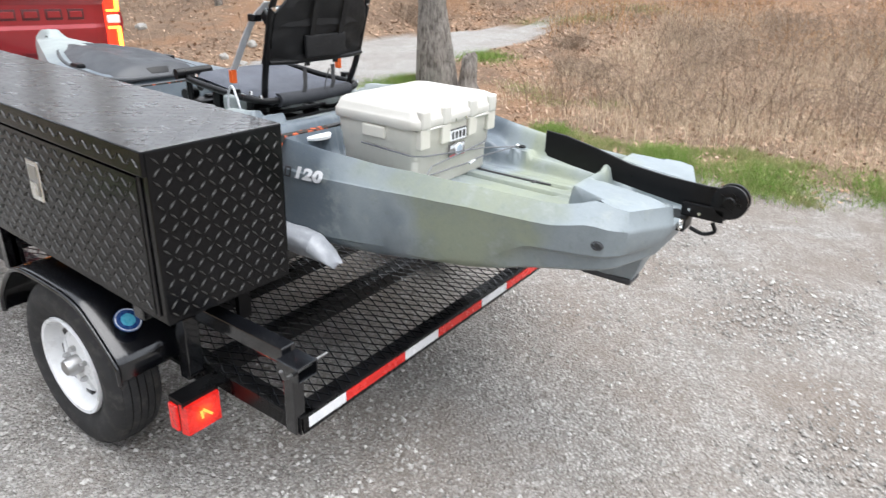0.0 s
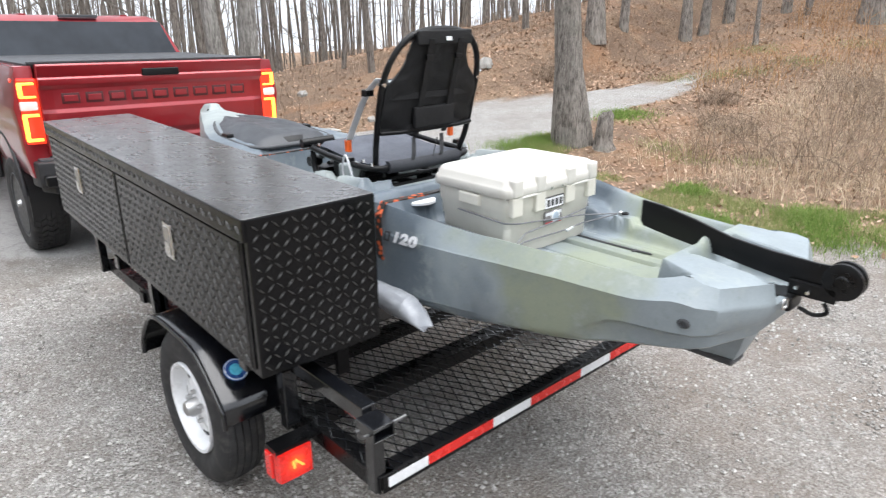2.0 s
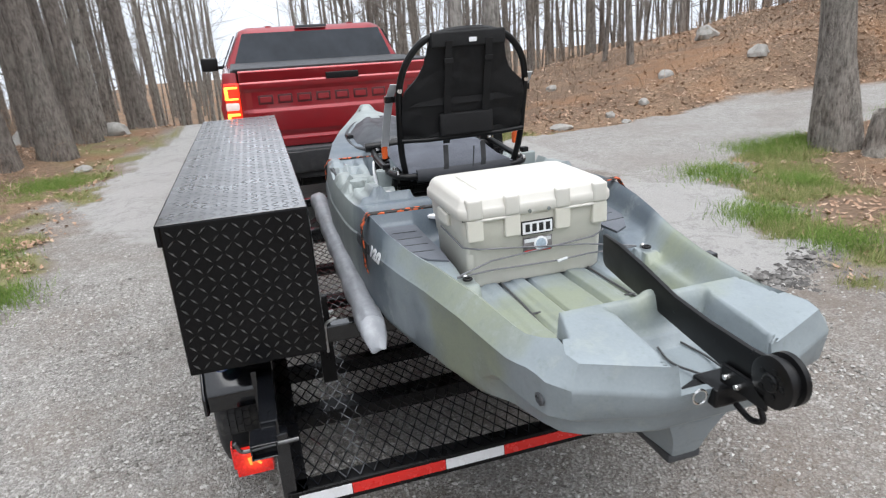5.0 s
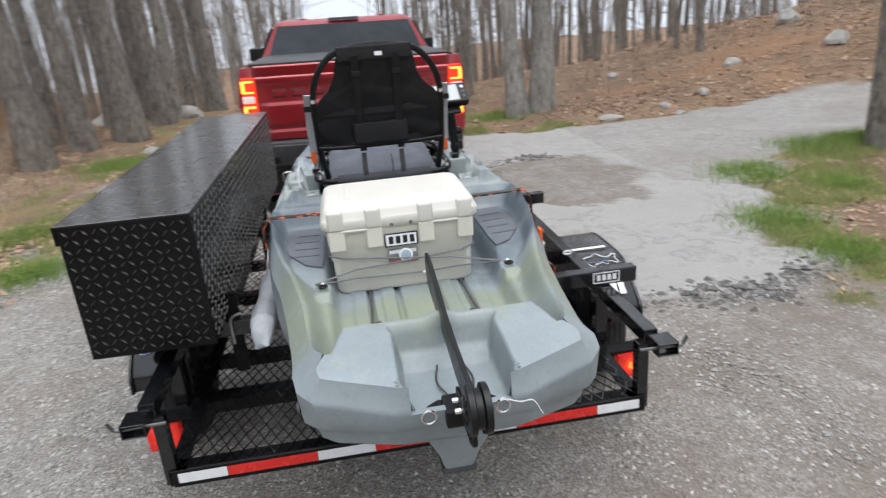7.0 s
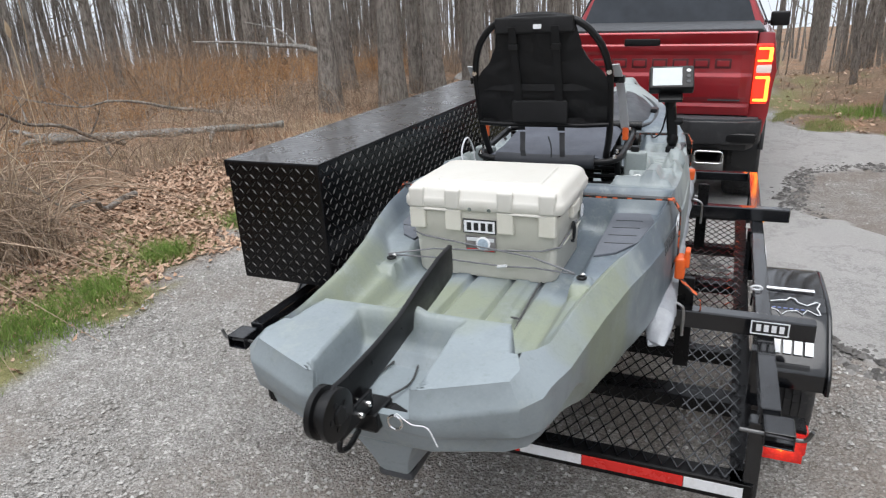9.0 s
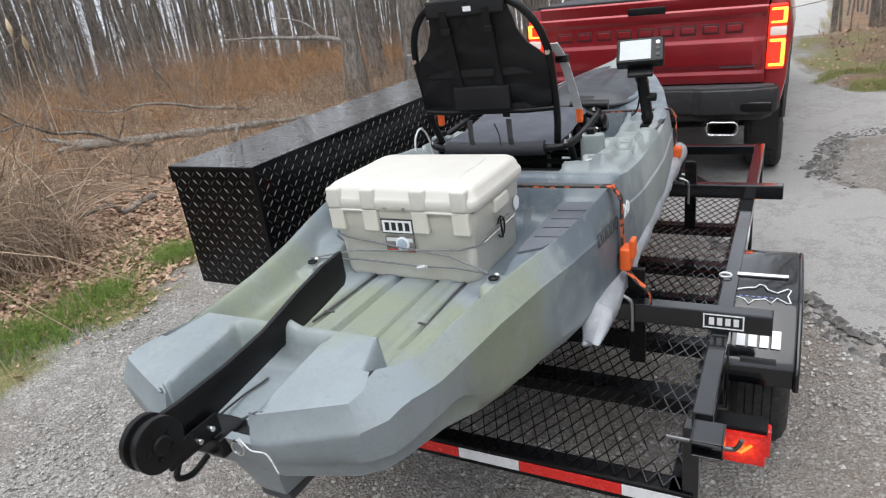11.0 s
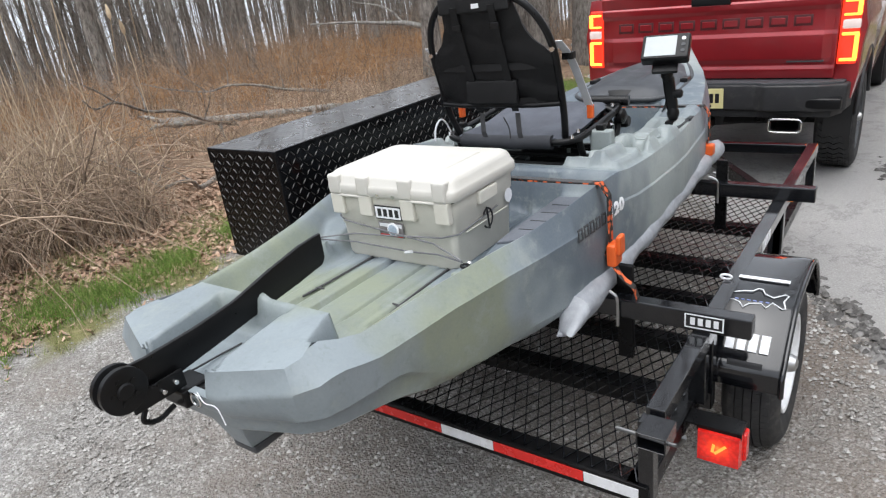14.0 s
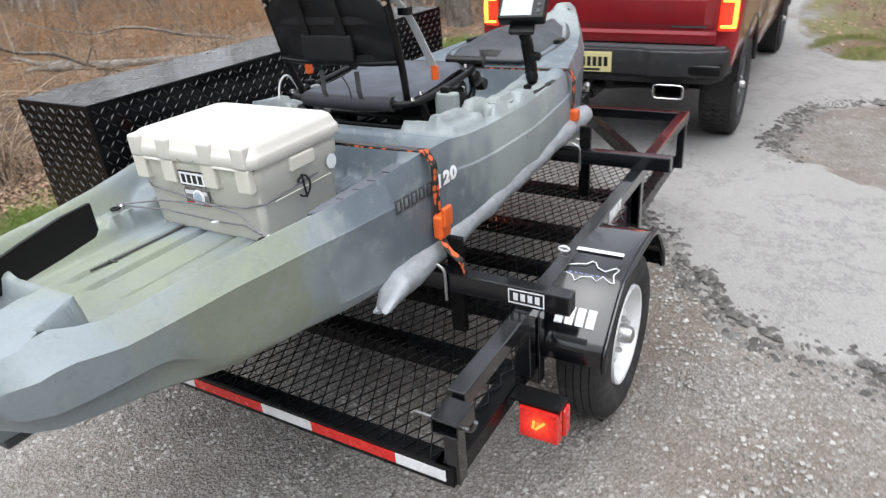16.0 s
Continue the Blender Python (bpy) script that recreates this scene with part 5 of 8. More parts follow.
def build_toolbox():
    box = root("toolbox", pose(-0.228, -1.025, 0.709, 0, 0.6, -1.1), "long black diamond-plate toolbox mounted along the trailer rail", "toolbox")
    part("body", block(-BOX_L, 0, 0.004, BOX_W, 0, BOX_H, 0.005), M_plate, box)
    top = bmesh.new()
    treads(top, (-BOX_L + 0.01, 0.015, BOX_H + 0.0013), (1, 0, 0), (0, 1, 0), BOX_L - 0.02, BOX_W - 0.03, 0.0285, 0.0009)
    # added thin sheet, so only the top takes the painted sky sheen
    sheet = part("top_sheen_sheet", block(-BOX_L + 0.003, -0.003, -0.004, BOX_W - 0.003, BOX_H - 0.002, BOX_H + 0.0012, 0.001, 1), M_platetop, box, "diamond-plate top sheet with sky sheen put into its finish")
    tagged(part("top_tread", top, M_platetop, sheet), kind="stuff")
    end = bmesh.new()
    treads(end, (0.0001, 0.012, 0.012), (0, 1, 0), (0, 0, 1), BOX_W - 0.024, BOX_H - 0.024)
    tagged(part("end_tread", end, M_tread, box), kind="stuff")
    back = bmesh.new()
    treads(back, (-0.01, BOX_W + 0.0001, 0.012), (-1, 0, 0), (0, 0, 1), BOX_L - 0.02, BOX_H - 0.024)
    tagged(part("back_tread", back, M_tread, box), kind="stuff")
    # lip over the doors, and the two doors with paddle latches
    lip = block(-BOX_L, 0, -0.008, 0.004, BOX_H - 0.062, BOX_H, 0.003)
    lip = part("lip", lip, M_plate, box)
    raised = bmesh.new()
    treads(raised, (-BOX_L + 0.01, -0.0081, BOX_H - 0.058), (1, 0, 0), (0, 0, 1), BOX_L - 0.02, 0.055)
    tagged(part("lip_tread", raised, M_tread, lip), kind="stuff")
    for a, b, lx in ((-1.125, -0.042, -0.6), (-2.25, -1.16, -1.75)):
        door = block(a, b, -0.004, 0.003, 0.022, BOX_H - 0.07, 0.002)
        d = part("door", door, M_plate, box)
        raised = bmesh.new()
        treads(raised, (a + 0.01, -0.0041, 0.03), (1, 0, 0), (0, 0, 1), b - a - 0.02, BOX_H - 0.108)
        tagged(part("door_tread", raised, M_tread, d), kind="stuff")
        latch = part("latch", block(lx - 0.035, lx + 0.035, -0.010, -0.003, 0.2, 0.325, 0.006), M_chrome, d, "bright steel paddle latch")
        part("latch_recess", block(lx - 0.024, lx + 0.024, -0.0118, -0.0095, 0.215, 0.31, 0.002), M_zinc, latch)
        part("paddle", block(lx - 0.02, lx + 0.02, -0.016, -0.011, 0.218, 0.262, 0.004), M_chrome, latch)
        part("seam", block(b, b + 0.012, -0.001, 0.0025, 0.02, BOX_H - 0.07, 0), M_decalk, box)


build_toolbox()

# ---- pickup truck ----
def loft(sections, cap=True):
    """A body through closed sections, each a list of the same number of points."""
    bm = bmesh.new()
    rings = [[bm.verts.new(p) for p in s] for s in sections]
    n = len(rings[0])
    for a, b in zip(rings, rings[1:]):
        for k in range(n):
            bm.faces.new((a[k], a[(k + 1) % n], b[(k + 1) % n], b[k]))
    if cap:
        bm.faces.new(rings[0][::-1])
        bm.faces.new(rings[-1])
    bmesh.ops.recalc_face_normals(bm, faces=bm.faces[:])
    return bm


def build_truck():
    t = root("pickup_truck", pose(-3.7, 0.02, 0.012), "metallic red pickup truck with black bed cover and lit tail lamps", "truck")
    roll = Matrix.Translation((0, 0, 0.6)) @ Euler((radians(-1.1), 0, 0)).to_matrix().to_4x4() @ Matrix.Translation((0, 0, -0.6))

    def tp(name, bm, mat, parent=None, label="", sm=30):
        bm.transform(roll)
        return part(name, bm, mat, parent or t, label, sm)

    # bed sides, with a shoulder and a tuck-under
    for s in (-1, 1):
        prof = [(0.80, 0.62), (0.9, 0.66), (0.925, 0.82), (0.93, 1.0), (0.945, 1.12), (0.93, 1.2), (0.915, 1.3), (0.9, 1.385), (0.8, 1.39), (0.78, 0.62)]
        secs = [[(x, s * y * k, z) for y, z in prof] for x, k in ((-0.02, 0.995), (-0.1, 1.0), (-1.0, 1.005), (-1.72, 1.0))]
        tp("bed_side", bevel(loft(secs), 0.012, 2), M_red)
    tp("bed_floor", block(-1.72, -0.05, -0.8, 0.8, 0.66, 0.72, 0.01), M_darkbump)
    tp("bed_front", block(-1.74, -1.7, -0.85, 0.85, 0.7, 1.38, 0.01), M_darkbump)
    tp("bed_cover", block(-1.72, -0.03, -0.84, 0.84, 1.375, 1.402, 0.008), M_kgrey, None, "black vinyl bed cover")
    tp("cover_rail", block(-0.06, -0.01, -0.82, 0.82, 1.39, 1.412, 0.008), M_darkbump)
    # tailgate: spoiler lip, two pressed fields, bottom step
    gate = root("tailgate", pose(0, 0, 0), "", "")
    gate.parent = t
    half = 0.785
    prof = [(-0.06, 0.79), (0.0, 0.80), (0.012, 0.86), (0.002, 0.885), (0.004, 0.9), (0.022, 0.93), (0.026, 1.08), (0.014, 1.105), (0.014, 1.235), (0.03, 1.262), (0.034, 1.3), (0.024, 1.312), (0.03, 1.33), (0.045, 1.385), (0.038, 1.396), (-0.06, 1.4)]
    secs = []
    for y in (-half, -half + 0.03, -half + 0.08, 0, half - 0.08, half - 0.03, half):
        e = 1.0 if abs(y) < half - 0.05 else 0.35
        secs.append([(x * e if 0.0 < x < 0.03 and z < 1.3 else x, y, z) for x, z in prof])
    tp("gate_panel", bevel(loft(secs), 0.004, 2), M_red, gate, "", 28)
    tp("gate_handle", block(0.02, 0.042, -0.13, 0.13, 1.3, 1.352, 0.014, 3), M_plastic, gate, "black handle recess")
    for i in range(9):
        y = -0.66 + 0.148 * i
        # darker red bar stands in for the shade round each embossed letter
        lb = tp("letter_bar", block(0.01, 0.0175, y, y + 0.112, 1.138, 1.208, 0.004, 2), M_letter, gate)
        tp("letter_fill", block(0.016, 0.0195, y + 0.014, y + 0.098, 1.153, 1.193, 0.002, 1), M_red, lb)
    tp("badge_bar", block(0.008, 0.014, 0.5, 0.72, 0.905, 0.92, 0.002, 1), M_kgrey, gate)
    # lamps: lit brackets round a clear middle
    for s in (-1, 1):
        lamp = root("tail_lamp", pose(0, 0, 0), "", "")
        lamp.parent = t
        y0, y1 = s * 0.79, s * 0.918
        tp("lens", bevel(loft([[(-0.12, y0, z0), (0.005, y0, z0), (-0.01, y1 - s * 0.02, z0), (-0.09, y1, z0), (-0.16, y1, z0)] for z0 in (0.885, 0.92, 1.1, 1.28, 1.31)]), 0.012, 2), M_tlens, lamp, "glowing red lamp lens")
        tp("clear_band", block(-0.1, 0.006, y0 + s * 0.012, y1 - s * 0.014, 1.105, 1.165, 0.012, 2), M_clear, lamp)
        for z0, z1 in ((0.905, 0.925), (1.065, 1.085), (1.185, 1.2), (1.268, 1.285)):
            tp("glow_bar", block(-0.1, 0.0085, y0 + s * 0.014, y1 - s * 0.018, z0, z1, 0.006, 2), M_tlit, lamp)
        for z0, z1 in ((0.915, 1.075), (1.19, 1.28)):
            tp("glow_bar", block(-0.1, 0.0088, y1 - s * 0.042, y1 - s * 0.016, z0, z1, 0.006, 2), M_tlit, lamp)
    # bumper with steps, plate and tow hitch
    bump = root("rear_bumper", pose(0, 0, 0), "", "")
    bump.parent = t
    out = [(-0.1, 0.9), (0.06, 0.88), (0.13, 0.72), (0.155, 0.4), (0.12, 0.34), (0.12, -0.34), (0.155, -0.4), (0.13, -0.72), (0.06, -0.88), (-0.1, -0.9)]
    tp("bumper_shell", slab(out, 0.6, 0.775, 0.018, None, 3), M_darkbump, bump, "textured black steel bumper")
    tp("step_pad", slab([(x - 0.015, y * 0.97) for x, y in out], 0.77, 0.79, 0.006), M_kgrey, bump)
    for s in (-1, 1):
        tp("corner_step", block(0.02, 0.135, s * 0.62, s * 0.86, 0.615, 0.69, 0.02, 3), M_plastic, bump)
        tp("exhaust_pipe", bevel(loft([[(x, s * 0.55 + a, 0.515 + b) for a, b in ((-0.085, -0.02), (-0.07, -0.034), (0.07, -0.034), (0.085, -0.02), (0.085, 0.02), (0.07, 0.034), (-0.07, 0.034), (-0.085, 0.02))] for x in (-0.2, 0.175)], False), 0), M_plastic, t)
        tp("exhaust_tip", tube([(0.185, s * 0.55 + a, 0.515 + b) for a, b in ((-0.075, -0.045), (0.075, -0.045), (0.092, -0.038), (0.1, -0.02), (0.1, 0.02), (0.092, 0.038), (0.075, 0.045), (-0.075, 0.045), (-0.092, 0.038), (-0.1, 0.02), (-0.1, -0.02), (-0.092, -0.038))], 0.0065, 8, True), M_chrome, t, "bright rectangular exhaust tip", 60)
    tp("lower_valance", slab([(-0.1, 0.86), (0.04, 0.8), (0.09, 0.4), (0.09, -0.4), (0.04, -0.8), (-0.1, -0.86)], 0.545, 0.605, 0.02, None, 2), M_darkbump, bump)
    plate = part("number_plate", block(0.121, 0.127, -0.14, 0.14, 0.61, 0.75, 0.004), M_dull, bump, "yellow number plate with dark bars")
    for i in range(6):
        part("plate_bar", block(0.127, 0.1285, -0.115 + 0.04 * i, -0.088 + 0.04 * i, 0.65, 0.715, 0), M_decalk, plate)
    part("plate_foot", block(0.127, 0.1285, -0.06, 0.06, 0.62, 0.635, 0), M_decalk, plate)
    part("hitch_receiver", block(-0.1, 0.2, -0.04, 0.04, 0.44, 0.5, 0.006), M_black, t)
    part("hitch_ball", lathe([(0.02, 0.5), (0.016, 0.52), (0.026, 0.545), (0.018, 0.567)], "z", 16, Matrix.Translation((0.22, 0, -0.01))), M_chrome, t)
    part("hitch_bar", block(0.18, 0.26, -0.03, 0.03, 0.46, 0.495, 0.005), M_black, t)
    # cab: greenhouse, doors, bonnet
    belt, roof = 1.33, 1.735
    def ring(x, w, z0, zb, zr, wr):
        return [(x, -w * 0.96, z0), (x, -w, 0.9), (x, -w * 0.985, zb), (x, -wr, zr - 0.03), (x, -wr * 0.88, zr), (x, wr * 0.88, zr), (x, wr, zr - 0.03), (x, w * 0.985, zb), (x, w, 0.9), (x, w * 0.96, z0)]
    cab = tp("cab_shell", bevel(loft([ring(-1.76, 0.92, 0.5, belt, belt + 0.03, 0.86), ring(-1.83, 0.925, 0.5, belt, roof - 0.055, 0.735), ring(-1.95, 0.93, 0.5, belt, roof, 0.72), ring(-3.0, 0.93, 0.5, belt, roof + 0.01, 0.73), ring(-3.5, 0.93, 0.5, belt, roof - 0.04, 0.72), ring(-4.15, 0.92, 0.5, belt, belt + 0.04, 0.8)]), 0.02, 2), M_red, None, "", 30)
    tp("bonnet", bevel(loft([[(x, -0.9, 0.5), (x, -0.92, 0.95), (x, -0.85, z), (x, 0.85, z), (x, 0.92, 0.95), (x, 0.9, 0.5)] for x, z in ((-4.1, 1.32), (-4.9, 1.27), (-5.15, 1.2))]), 0.03, 2), M_red)
    rw = bmesh.new()
    vs = [rw.verts.new(p) for p in ((-1.764, -0.8, 1.39), (-1.764, 0.8, 1.39), (-1.824, 0.69, 1.676), (-1.824, -0.69, 1.676))]
    rw.faces.new(vs)
    bmesh.ops.recalc_face_normals(rw, faces=rw.faces[:])
    bmesh.ops.solidify(rw, geom=rw.faces[:], thickness=0.02)
    rw.transform(Matrix.Translation((0.012, 0, 0)))
    tp("rear_window", rw, M_glass, None, "dark tinted rear window")
    tp("window_sill", block(-1.79, -1.745, -0.82, 0.82, 1.355, 1.385, 0.008), M_darkbump)
    tp("brake_lamp", block(-1.9, -1.84, -0.16, 0.16, roof - 0.022, roof + 0.004, 0.008), M_kgrey)
    for y in (-0.42, 0.42):
        tp("roof_rib", block(-3.4, -1.95, y - 0.03, y + 0.03, roof - 0.004, roof + 0.01, 0.006), M_red)
    for s in (-1, 1):
        for x0, x1 in ((-2.75, -1.98), (-3.6, -2.82)):
            g = bmesh.new()
            q = [g.verts.new(p) for p in ((x0 if x0 > -3 else x0 - 0.1, s * 0.915, 1.36), (x1, s * 0.915, 1.36), (x1, s * 0.765, 1.66), (x0 + (0.0 if x0 > -3 else 0.22), s * 0.765, 1.66))]
            g.faces.new(q)
            bmesh.ops.recalc_face_normals(g, faces=g.faces[:])
            bmesh.ops.solidify(g, geom=g.faces[:], thickness=0.012)
            tp("side_window", g, M_glass)
        m = tp("mirror", block(-3.62, -3.5, s * 1.0, s * 1.2, 1.27, 1.43, 0.03, 3), M_plastic, None, "black door mirror")
        tp("mirror_arm", block(-3.6, -3.53, s * 0.9, s * 1.02, 1.29, 1.33, 0.012), M_plastic, m)
        tp("door_handle", block(-2.75, -2.58, s * 0.925, s * 0.95, 1.17, 1.2, 0.008), M_red)
        for cx in (-0.78, -4.15):
            ar = tube([(cx + 0.455 * math.cos(a), s * 0.918, 0.44 + 0.455 * math.sin(a)) for a in np.linspace(0.1, math.pi - 0.1, 22)], 0.018, 8)
            tp("arch_flare", ar, M_darkbump)
            tp("wheel_well", lathe([(0.44, 0.72), (0.445, 0.9)], "y", 28, Matrix.Translation((cx, 0, 0.44)) @ Matrix.Diagonal((1, s, 1, 1))), M_decalk)
    for cx in (-0.72, -4.15):
        for s in (-1, 1):
            wheel(t, s, cx, 0.372, 0.915, 0.25, 0.372, 0.235, M_kgrey, 6, (6, 46), True)
    part("rear_axle", tube([(-0.72, -0.8, 0.372), (-0.72, 0.8, 0.372)], 0.05, 12), M_black, t)
    part("spare_tyre", lathe([(0.2, 0.42), (0.33, 0.44), (0.34, 0.52), (0.33, 0.58), (0.2, 0.6)], "z", 28, Matrix.Translation((-0.42, 0, 0))), M_rubber, t, "", 40)
    part("chassis", block(-5.0, -0.1, -0.4, 0.4, 0.45, 0.62, 0.02), M_black, t)


build_truck()

# ---- fishing kayak ----
# kayak frame: u runs from the stern to the bow, y to its starboard side, z up
KAYAK_L = 3.78
BEAM = [(0, 0.14), (0.025, 0.21), (0.06, 0.305), (0.1, 0.338), (0.16, 0.35), (0.3, 0.362), (0.5, 0.385), (0.7, 0.416), (0.85, 0.45), (1.0, 0.476), (1.2, 0.492), (1.6, 0.498), (2.05, 0.492), (2.45, 0.46), (2.85, 0.375), (3.15, 0.285), (3.4, 0.185), (3.6, 0.1), (3.72, 0.045), (3.78, 0.012)]
SHEER = [(0, 1.003), (0.06, 1.018), (0.15, 1.027), (0.2, 1.012), (0.26, 1.0), (0.4, 1.003), (0.55, 1.008), (0.68, 1.014), (0.8, 1.021), (0.92, 1.033), (1.05, 1.045), (1.17, 1.054), (1.32, 1.05), (1.45, 1.03), (1.6, 1.02), (1.9, 1.008), (2.4, 1.015), (2.8, 1.045), (3.2, 1.075), (3.5, 1.10), (3.66, 1.115), (3.78, 1.09)]
CREASE = [(0, 0.05), (0.2, 0.046), (0.5, 0.053), (0.8, 0.069), (1.1, 0.095), (2.4, 0.1), (3.2, 0.08), (3.6, 0.04), (3.78, 0.012)]
EDGE = [(0, 0.852), (0.1, 0.834), (0.2, 0.816), (0.3, 0.796), (0.5, 0.754), (0.8, 0.724), (1.05, 0.717), (1.6, 0.716), (2.6, 0.722), (3.2, 0.755), (3.5, 0.84), (3.7, 0.985), (3.78, 1.07)]
KEEL = [(0, 0.825), (0.1, 0.806), (0.3, 0.772), (0.5, 0.738), (0.8, 0.71), (1.6, 0.702), (2.6, 0.712), (3.2, 0.74), (3.5, 0.82), (3.7, 0.96), (3.78, 1.06)]
kayak = root("fishing_kayak", pose(0.72, 0.067, 0, 0, 0, 0.2) @ Matrix.Diagonal((-1, 1, 1, 1)), "slate and sage camouflage moulded-plastic fishing kayak strapped to the trailer", "kayak")


def rim_width(u):
    """How far the flat deck edge lies inside the hull's crease."""
    return along([(0, 0.02), (0.06, 0.022), (0.15, 0.076), (0.2, 0.058), (0.26, 0.046), (0.5, 0.048), (0.8, 0.034), (1.2, 0.026), (3.3, 0.026), (3.6, 0.015), (3.78, 0.002)], u)


def box01(u, y, u0, u1, y0, y1, e=0.02):
    """1 inside a rectangle in plan, falling to 0 over e at its edges."""
    return smooth(u0 - e, u0, u) * (1 - smooth(u1, u1 + e, u)) * smooth(y0 - e, y0, y) * (1 - smooth(y1, y1 + e, y))


def deck_height(u, y):
    """The height of the deck at u along the kayak and y off its middle."""
    a = abs(y)
    b = along(BEAM, u) - rim_width(u)
    g = along(SHEER, u)
    z = g
    # tank well
    inner = along([(0.15, 0.262), (0.25, 0.272), (0.42, 0.258), (0.6, 0.262), (0.85, 0.272), (1.36, 0.272)], u)
    well = 1 - smooth(1.30, 1.35, u)
    if well > 0:
        floor = along([(0.15, 0.99), (0.18, 0.94), (0.22, 0.9), (0.26, 0.888)], u)
        for r, w in ((0.062, 0.012), (0.15, 0.012)):
            floor -= 0.014 * (1 - smooth(w * 0.4, w, abs(a - r))) * smooth(0.42, 0.46, u)
            floor += 0.006 * (1 - smooth(0.02, 0.026, abs(a - r - 0.03)))
        # sloping inner side up to the rim, with a flat shelf ahead
        shelf = along([(0.2, 0.9), (0.4, 0.93), (0.62, 0.935), (0.78, 0.94), (0.84, 0.962), (1.34, 0.966)], u)
        t = smooth(along([(0.3, 0.0), (0.5, 0.2), (0.75, 0.35), (0.85, 0.72), (1.35, 0.78)], u), 1.0, (max(a, inner) - inner) / max(b - inner, 0.01))
        side = shelf + (g - shelf) * t
        side = floor + (side - floor) * smooth(inner - 0.026, inner + 0.014, a)
        # block under the tie-down eye
        side = max(side, 0.956 * box01(u, a, 0.65, 0.74, 0.262, 0.31, 0.012))
        z = z + (side - z) * well
    # stern blocks that rise forward, cut off towards a notch inside the rim
    if u < 0.3:
        top = along([(0, 1.003), (0.06, 1.018), (0.235, 1.036), (0.3, 1.038)], u)
        edge = along([(0, 0.5), (0.14, 0.5), (0.152, 0.258), (0.26, 0.226)], u)
        # rudder channel between the blocks, closed in front by a finned wall
        wide = along([(0, 0.096), (0.03, 0.104), (0.12, 0.104), (0.2, 0.102), (0.235, 0.12)], u)
        bed = along([(0, 0.934), (0.03, 0.926), (0.18, 0.932), (0.19, 0.958), (0.23, 0.962)], u)
        top += (bed - top) * (1 - smooth(wide, wide + 0.02, a)) * (1 - smooth(0.205, 0.236, u))
        top += 0.012 * (1 - smooth(0.012, 0.045, a)) * smooth(0.205, 0.25, u)
        z += (top - z) * (1 - smooth(edge, edge + 0.014, a)) * (1 - smooth(0.248, 0.276, u))
    # seat space and foot space
    cock = along([(1.4, 0.285), (2.0, 0.285), (2.4, 0.25), (2.62, 0.2)], u)
    sit = smooth(1.42, 1.45, u) * (1 - smooth(2.52, 2.58, u)) * (1 - smooth(cock - 0.015, cock + 0.01, a))
    z = z + (along([(1.4, 0.905), (2.0, 0.885), (2.08, 0.83), (2.6, 0.84)], u) - z) * sit
    # consoles and trays in the side decks
    z += 0.034 * box01(u, a, 1.40, 1.56, 0.262, 0.4, 0.014)
    z -= 0.06 * (1 - smooth(0.03, 0.046, math.hypot(u - 1.48, a - 0.32)))
    z += 0.012 * box01(u, a, 1.58, 1.98, 0.3, 0.44, 0.014)
    for u0, u1, y0, y1, d in ((1.64, 1.8, 0.352, 0.42, 0.06), (2.1, 2.24, 0.325, 0.4, 0.03), (2.3, 2.42, 0.31, 0.37, 0.025)):
        z -= d * box01(u, a, u0, u1, y0, y1, 0.014)
    z += 0.03 * box01(u, a, 1.74, 1.82, 0.3, 0.345, 0.012)
    # raised gunwale blocks with scooped grips
    z += 0.026 * box01(u, a, 1.4, 1.6, 0.37, 0.44, 0.02)
    z += 0.03 * box01(u, a, 1.7, 2.02, 0.405, 0.45, 0.016)
    z += 0.022 * box01(u, a, 2.12, 2.42, 0.37, 0.42, 0.02)
    z -= 0.034 * box01(u, a, 1.8, 1.92, 0.425, 0.47, 0.018)
    z -= 0.028 * box01(u, a, 2.22, 2.32, 0.385, 0.44, 0.018)
    # crowned foredeck
    if u > 2.56:
        z += smooth(2.57, 2.66, u) * 0.03 * (1 - min(1.0, (a / max(b, 0.02))) ** 2) * (1 - smooth(3.5, 3.76, u))
        z += 0.04 * box01(u, a, 3.58, 3.68, -0.1, 0.02, 0.05)
    return z


